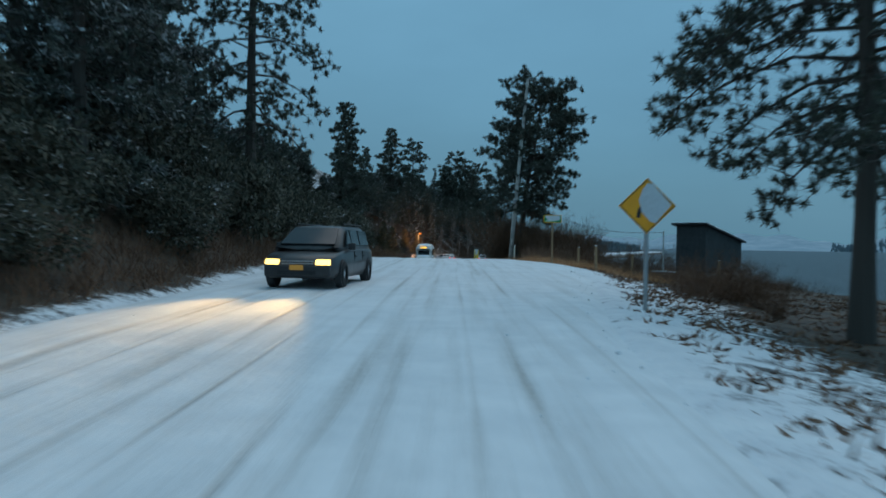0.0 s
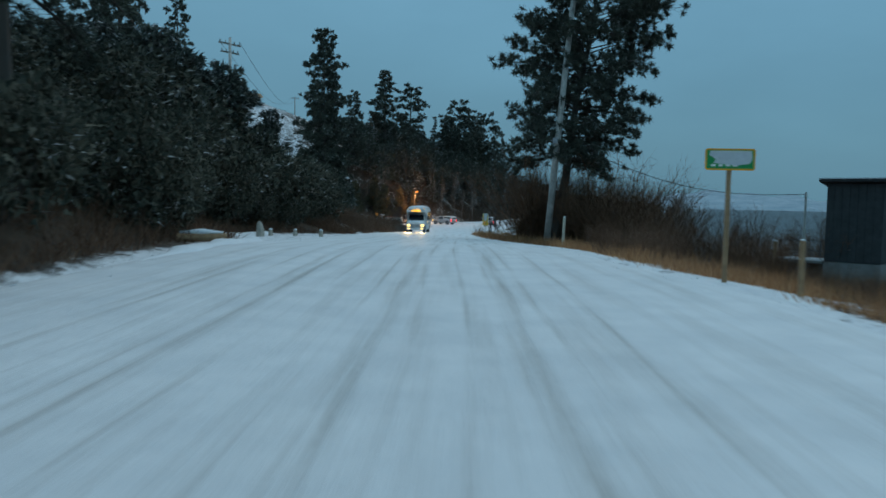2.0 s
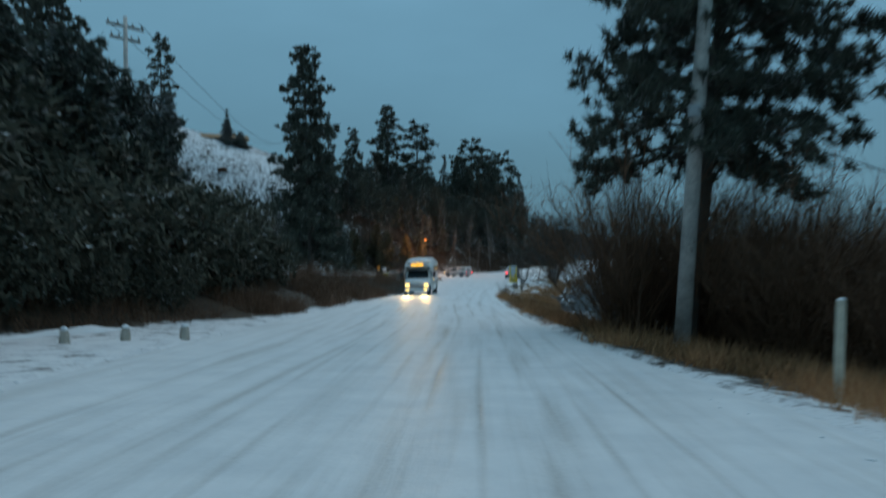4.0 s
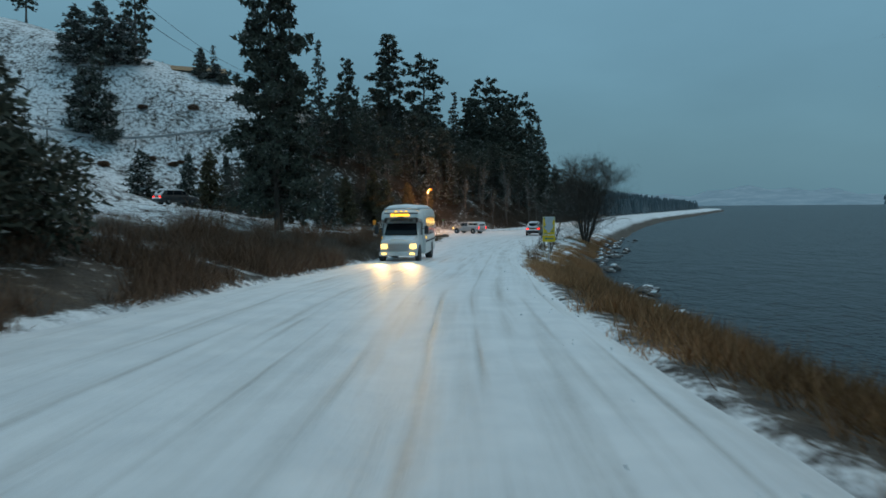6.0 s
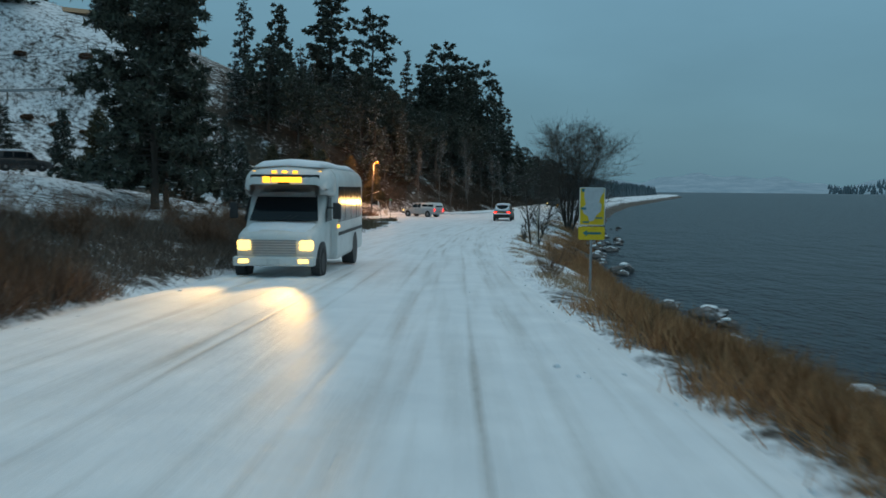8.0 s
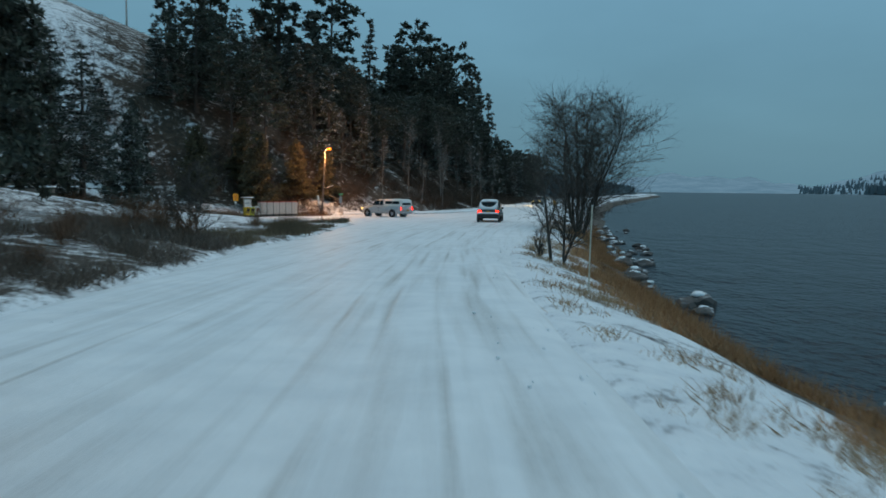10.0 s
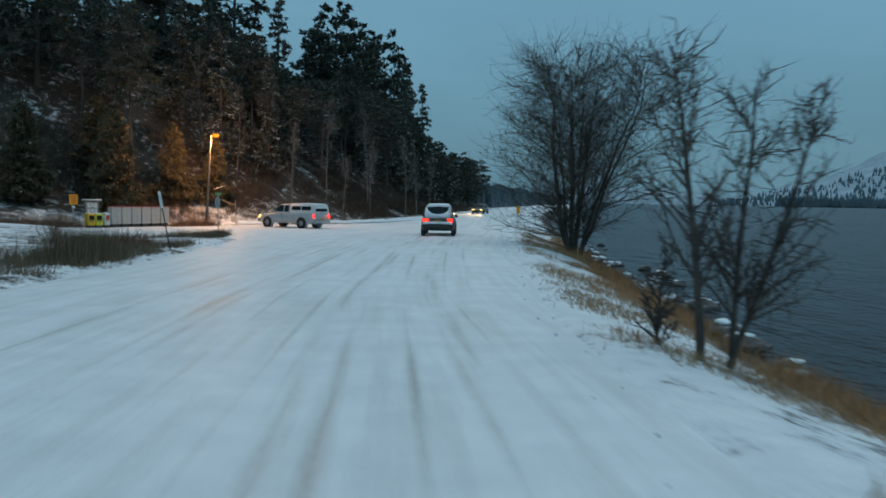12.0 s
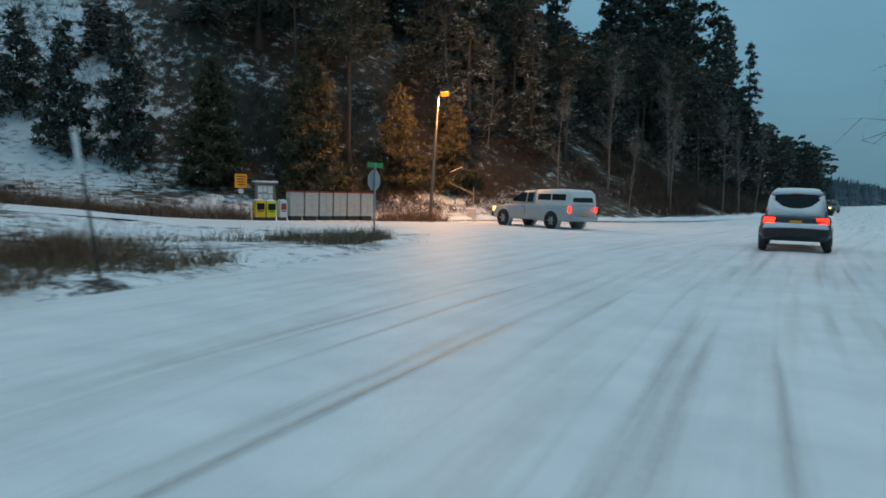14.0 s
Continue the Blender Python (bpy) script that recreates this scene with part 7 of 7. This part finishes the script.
def boulders():
    rnd = random.Random(5)
    kinds = []
    for k in range(5):
        root = thing("boulder", "dark lakeside boulder with snow on top", "boulder", "boulders along the shore")
        bm = bmesh.new()
        bmesh.ops.create_icosphere(bm, subdivisions=3, radius=0.5)
        for v in bm.verts:
            n1 = noise.noise(v.co * 2.2 + Vector((k * 7, 0, 0)))
            v.co = v.co * (1 + 0.45 * n1 + 0.12 * noise.noise(v.co * 7))
            v.co.z *= 0.75
        Builder().bm(bm).make("stone", ROCK, root)
        bm = bmesh.new()
        bmesh.ops.create_icosphere(bm, subdivisions=2, radius=0.42)
        for v in bm.verts:
            v.co = Vector((v.co.x * 0.58 + 0.04, v.co.y * 0.50, 0.30 + max(-0.12, v.co.z) * 0.30)) * (1 + 0.12 * noise.noise(v.co * 3 + Vector((k, 3, 0))))
        Builder().bm(bm).make("snow_cap", SNOW, root, True)
        kinds.append(root)
    spots = [(7.3, 108.4, 1.8), (7.5, 139.8, 1.6), (6.9, 147.8, 1.2), (7.0, 113.0, 1.4), (6.4, 115.2, 1.3), (7.8, 122.6, 1.6), (6.7, 124.8, 1.1), (7.4, 150.2, 1.3), (8.0, 155.8, 1.3), (7.0, 145.6, 0.9), (7.1, 138.0, 0.9), (7.9, 120.4, 0.9), (6.9, 110.6, 1.0)]
    while len(spots) < 50:
        y = rnd.uniform(84, 200)
        d = rnd.uniform(4.6, 8.0)
        if (104 < y < 154) or rnd.random() < 0.5:
            continue
        spots.append((float(edge_right(y)) + d, y, rnd.uniform(0.4, 1.3)))
    for k, (x, y, s) in enumerate(spots):
        m = Matrix.LocRotScale((x, y, max(hgt(x, y) + 0.12 * s, LAKE + 0.02)), Euler((0, 0, rnd.uniform(0, 6.28))), (s, s, s * rnd.uniform(0.7, 1.0)))
        if k < 5:
            kinds[k].matrix_basis = m
        else:
            copy_thing(kinds[rnd.randrange(5)], Matrix.Identity(4)).matrix_basis = m


warning_sign()
bus_stop_sign()
route_sign()
stop_sign()
street_lamp()
mailboxes()
utility_poles()
shed()
posts_and_stones()
boulders()


def hill_things():
    """The upper road's rail, its footpath fence and a low house on the snowy hill."""
    rail = thing("guard_rail", "long grey metal guard rail along the upper hillside road", "guard rail")
    pts = [(-110, 150), (-90, 162.8), (-67.4, 177.2), (-63, 180), (-58.3, 183.1), (-49.3, 189.8), (-44, 194)]
    xs, ys = np.array(pts).T
    s = np.r_[0, np.cumsum(np.hypot(np.diff(xs), np.diff(ys)))]
    q = np.arange(0, s[-1], 3.0)
    x, y = np.interp(q, s, xs), np.interp(q, s, ys)
    z = np.array([hgt(a, b) for a, b in zip(x, y)])
    z = np.convolve(np.pad(z, 4, mode="edge"), np.ones(9) / 9, mode="valid")
    beam = Builder()
    for up in (0.42, 0.62):
        beam.tube(np.c_[x, y, z + up], [0.11] * len(x), 6)
    beam.make("beam", GALV, rail, True)
    for a, b, c in zip(x[::2], y[::2], z[::2]):
        Builder().box((a - 0.07, b + 0.08, c - 0.6), (a + 0.07, b + 0.22, c + 0.75)).make("post", WEATHERED, rail)
    fence = thing("wire_fence", "thin wire fence crossing the snowy hillside", "fence")
    fx, fy = np.linspace(-72, -48, 9), np.interp(np.linspace(-72, -48, 9), [-72, -63.5, -58.1, -50.5, -48], [180, 185.3, 188.9, 193.8, 195.4])
    fz = np.array([hgt(a, b) for a, b in zip(fx, fy)])
    for up in (0.5, 0.95):
        Builder().tube(np.c_[fx, fy, fz + up], [0.03] * 9, 4).make("wire", RUBBER, fence)
    for a, b, c in zip(fx, fy, fz):
        Builder().tube([(a, b, c - 0.4), (a, b, c + 1.1)], [0.05, 0.045], 6).make("post", WEATHERED, fence)
    house = thing("hill_house", "low weathered house high on the snowy hill", "house")
    Builder().box((-4.2, -2.5, -1.5), (4.2, 2.5, 1.9), 0.02).make("wall", WEATHERED, house)
    Builder().add([(-4.8, -3, 1.9), (4.8, -3, 1.9), (4.8, 3, 1.9), (-4.8, 3, 1.9), (-4.8, 0, 3.1), (4.8, 0, 3.1)], [(0, 1, 5, 4), (2, 3, 4, 5), (1, 2, 5), (3, 0, 4), (3, 2, 1, 0)]).make("roof", BROWN_WOOD, house)
    for wx in (-2.6, 0.2, 2.6):
        f = Builder().box((wx - 0.6, -2.56, 0.2), (wx + 0.6, -2.502, 1.3), 0.01).make("window", WEATHERED, house)
        Builder().box((wx - 0.52, -2.58, 0.28), (wx + 0.52, -2.562, 1.22)).make("pane", GLASS, f)
    Builder().box((1.8, 0.2, 2.2), (2.5, 0.9, 3.7), 0.02).make("chimney", STONE, house)
    place(house, -58.5, 203.5, 32, z=hgt(-58.5, 203.5) - 2.0)
    src = None
    rnd = random.Random(11)
    for x, y in ((-62.5, 174.5), (-60.8, 175.6), (-56.6, 181.6), (-52.9, 183.6), (-53.6, 182.5), (-50.7, 183.7), (-66, 183), (-61, 188), (-54, 191)):
        if src is None:
            src = bush = evergreen_shrub("hill_bush", "small dark bush on the snowy hill", 171, 0.6, TWIG)
            tagged(bush, group="small bushes on the hill")
        else:
            bush = copy_thing(src, Matrix.Identity(4))
        k = rnd.uniform(0.55, 1.0)
        bush.matrix_basis = Matrix.LocRotScale((x, y, hgt(x, y) - 0.15), Euler((0, 0, rnd.uniform(0, 6.28))), (k * 1.2, k * 1.2, k * 0.8))


hill_things()


SHED_A, SHED_B = (-34.2, 163.0), (-32.0, 163.6)


def roadside_shelter():
    """Two low flat-roofed boxes with snow on top, beside the side road."""
    for x, y, w, d, h, label in ((SHED_A[0], SHED_A[1], 1.5, 1.4, 1.75, "small grey wooden utility shed with snow on its flat roof"), (SHED_B[0], SHED_B[1], 2.6, 1.3, 1.1, "low grey wooden bin with a snow-covered lid")):
        root = thing("utility_shed", label, "shed")
        Builder().box((-w / 2, -d / 2, -0.4), (w / 2, d / 2, h), 0.02).make("wall", WEATHERED, root)
        for k in range(int(w / 0.25)):
            px = -w / 2 + 0.125 + k * 0.25
            Builder().box((px - 0.11, -d / 2 - 0.02, -0.3), (px + 0.11, -d / 2, h - 0.04), 0.004).make("cladding_board", WEATHERED, root)
        Builder().box((-w / 2 - 0.1, -d / 2 - 0.1, h + 0.002), (w / 2 + 0.1, d / 2 + 0.1, h + 0.08), 0.01).make("roof", TRIM, root)
        Builder().box((-w / 2 - 0.09, -d / 2 - 0.09, h + 0.082), (w / 2 + 0.09, d / 2 + 0.09, h + 0.2), 0.05).make("snow_cap", SNOW, root, True)
        place(root, x, y, 14)


roadside_shelter()
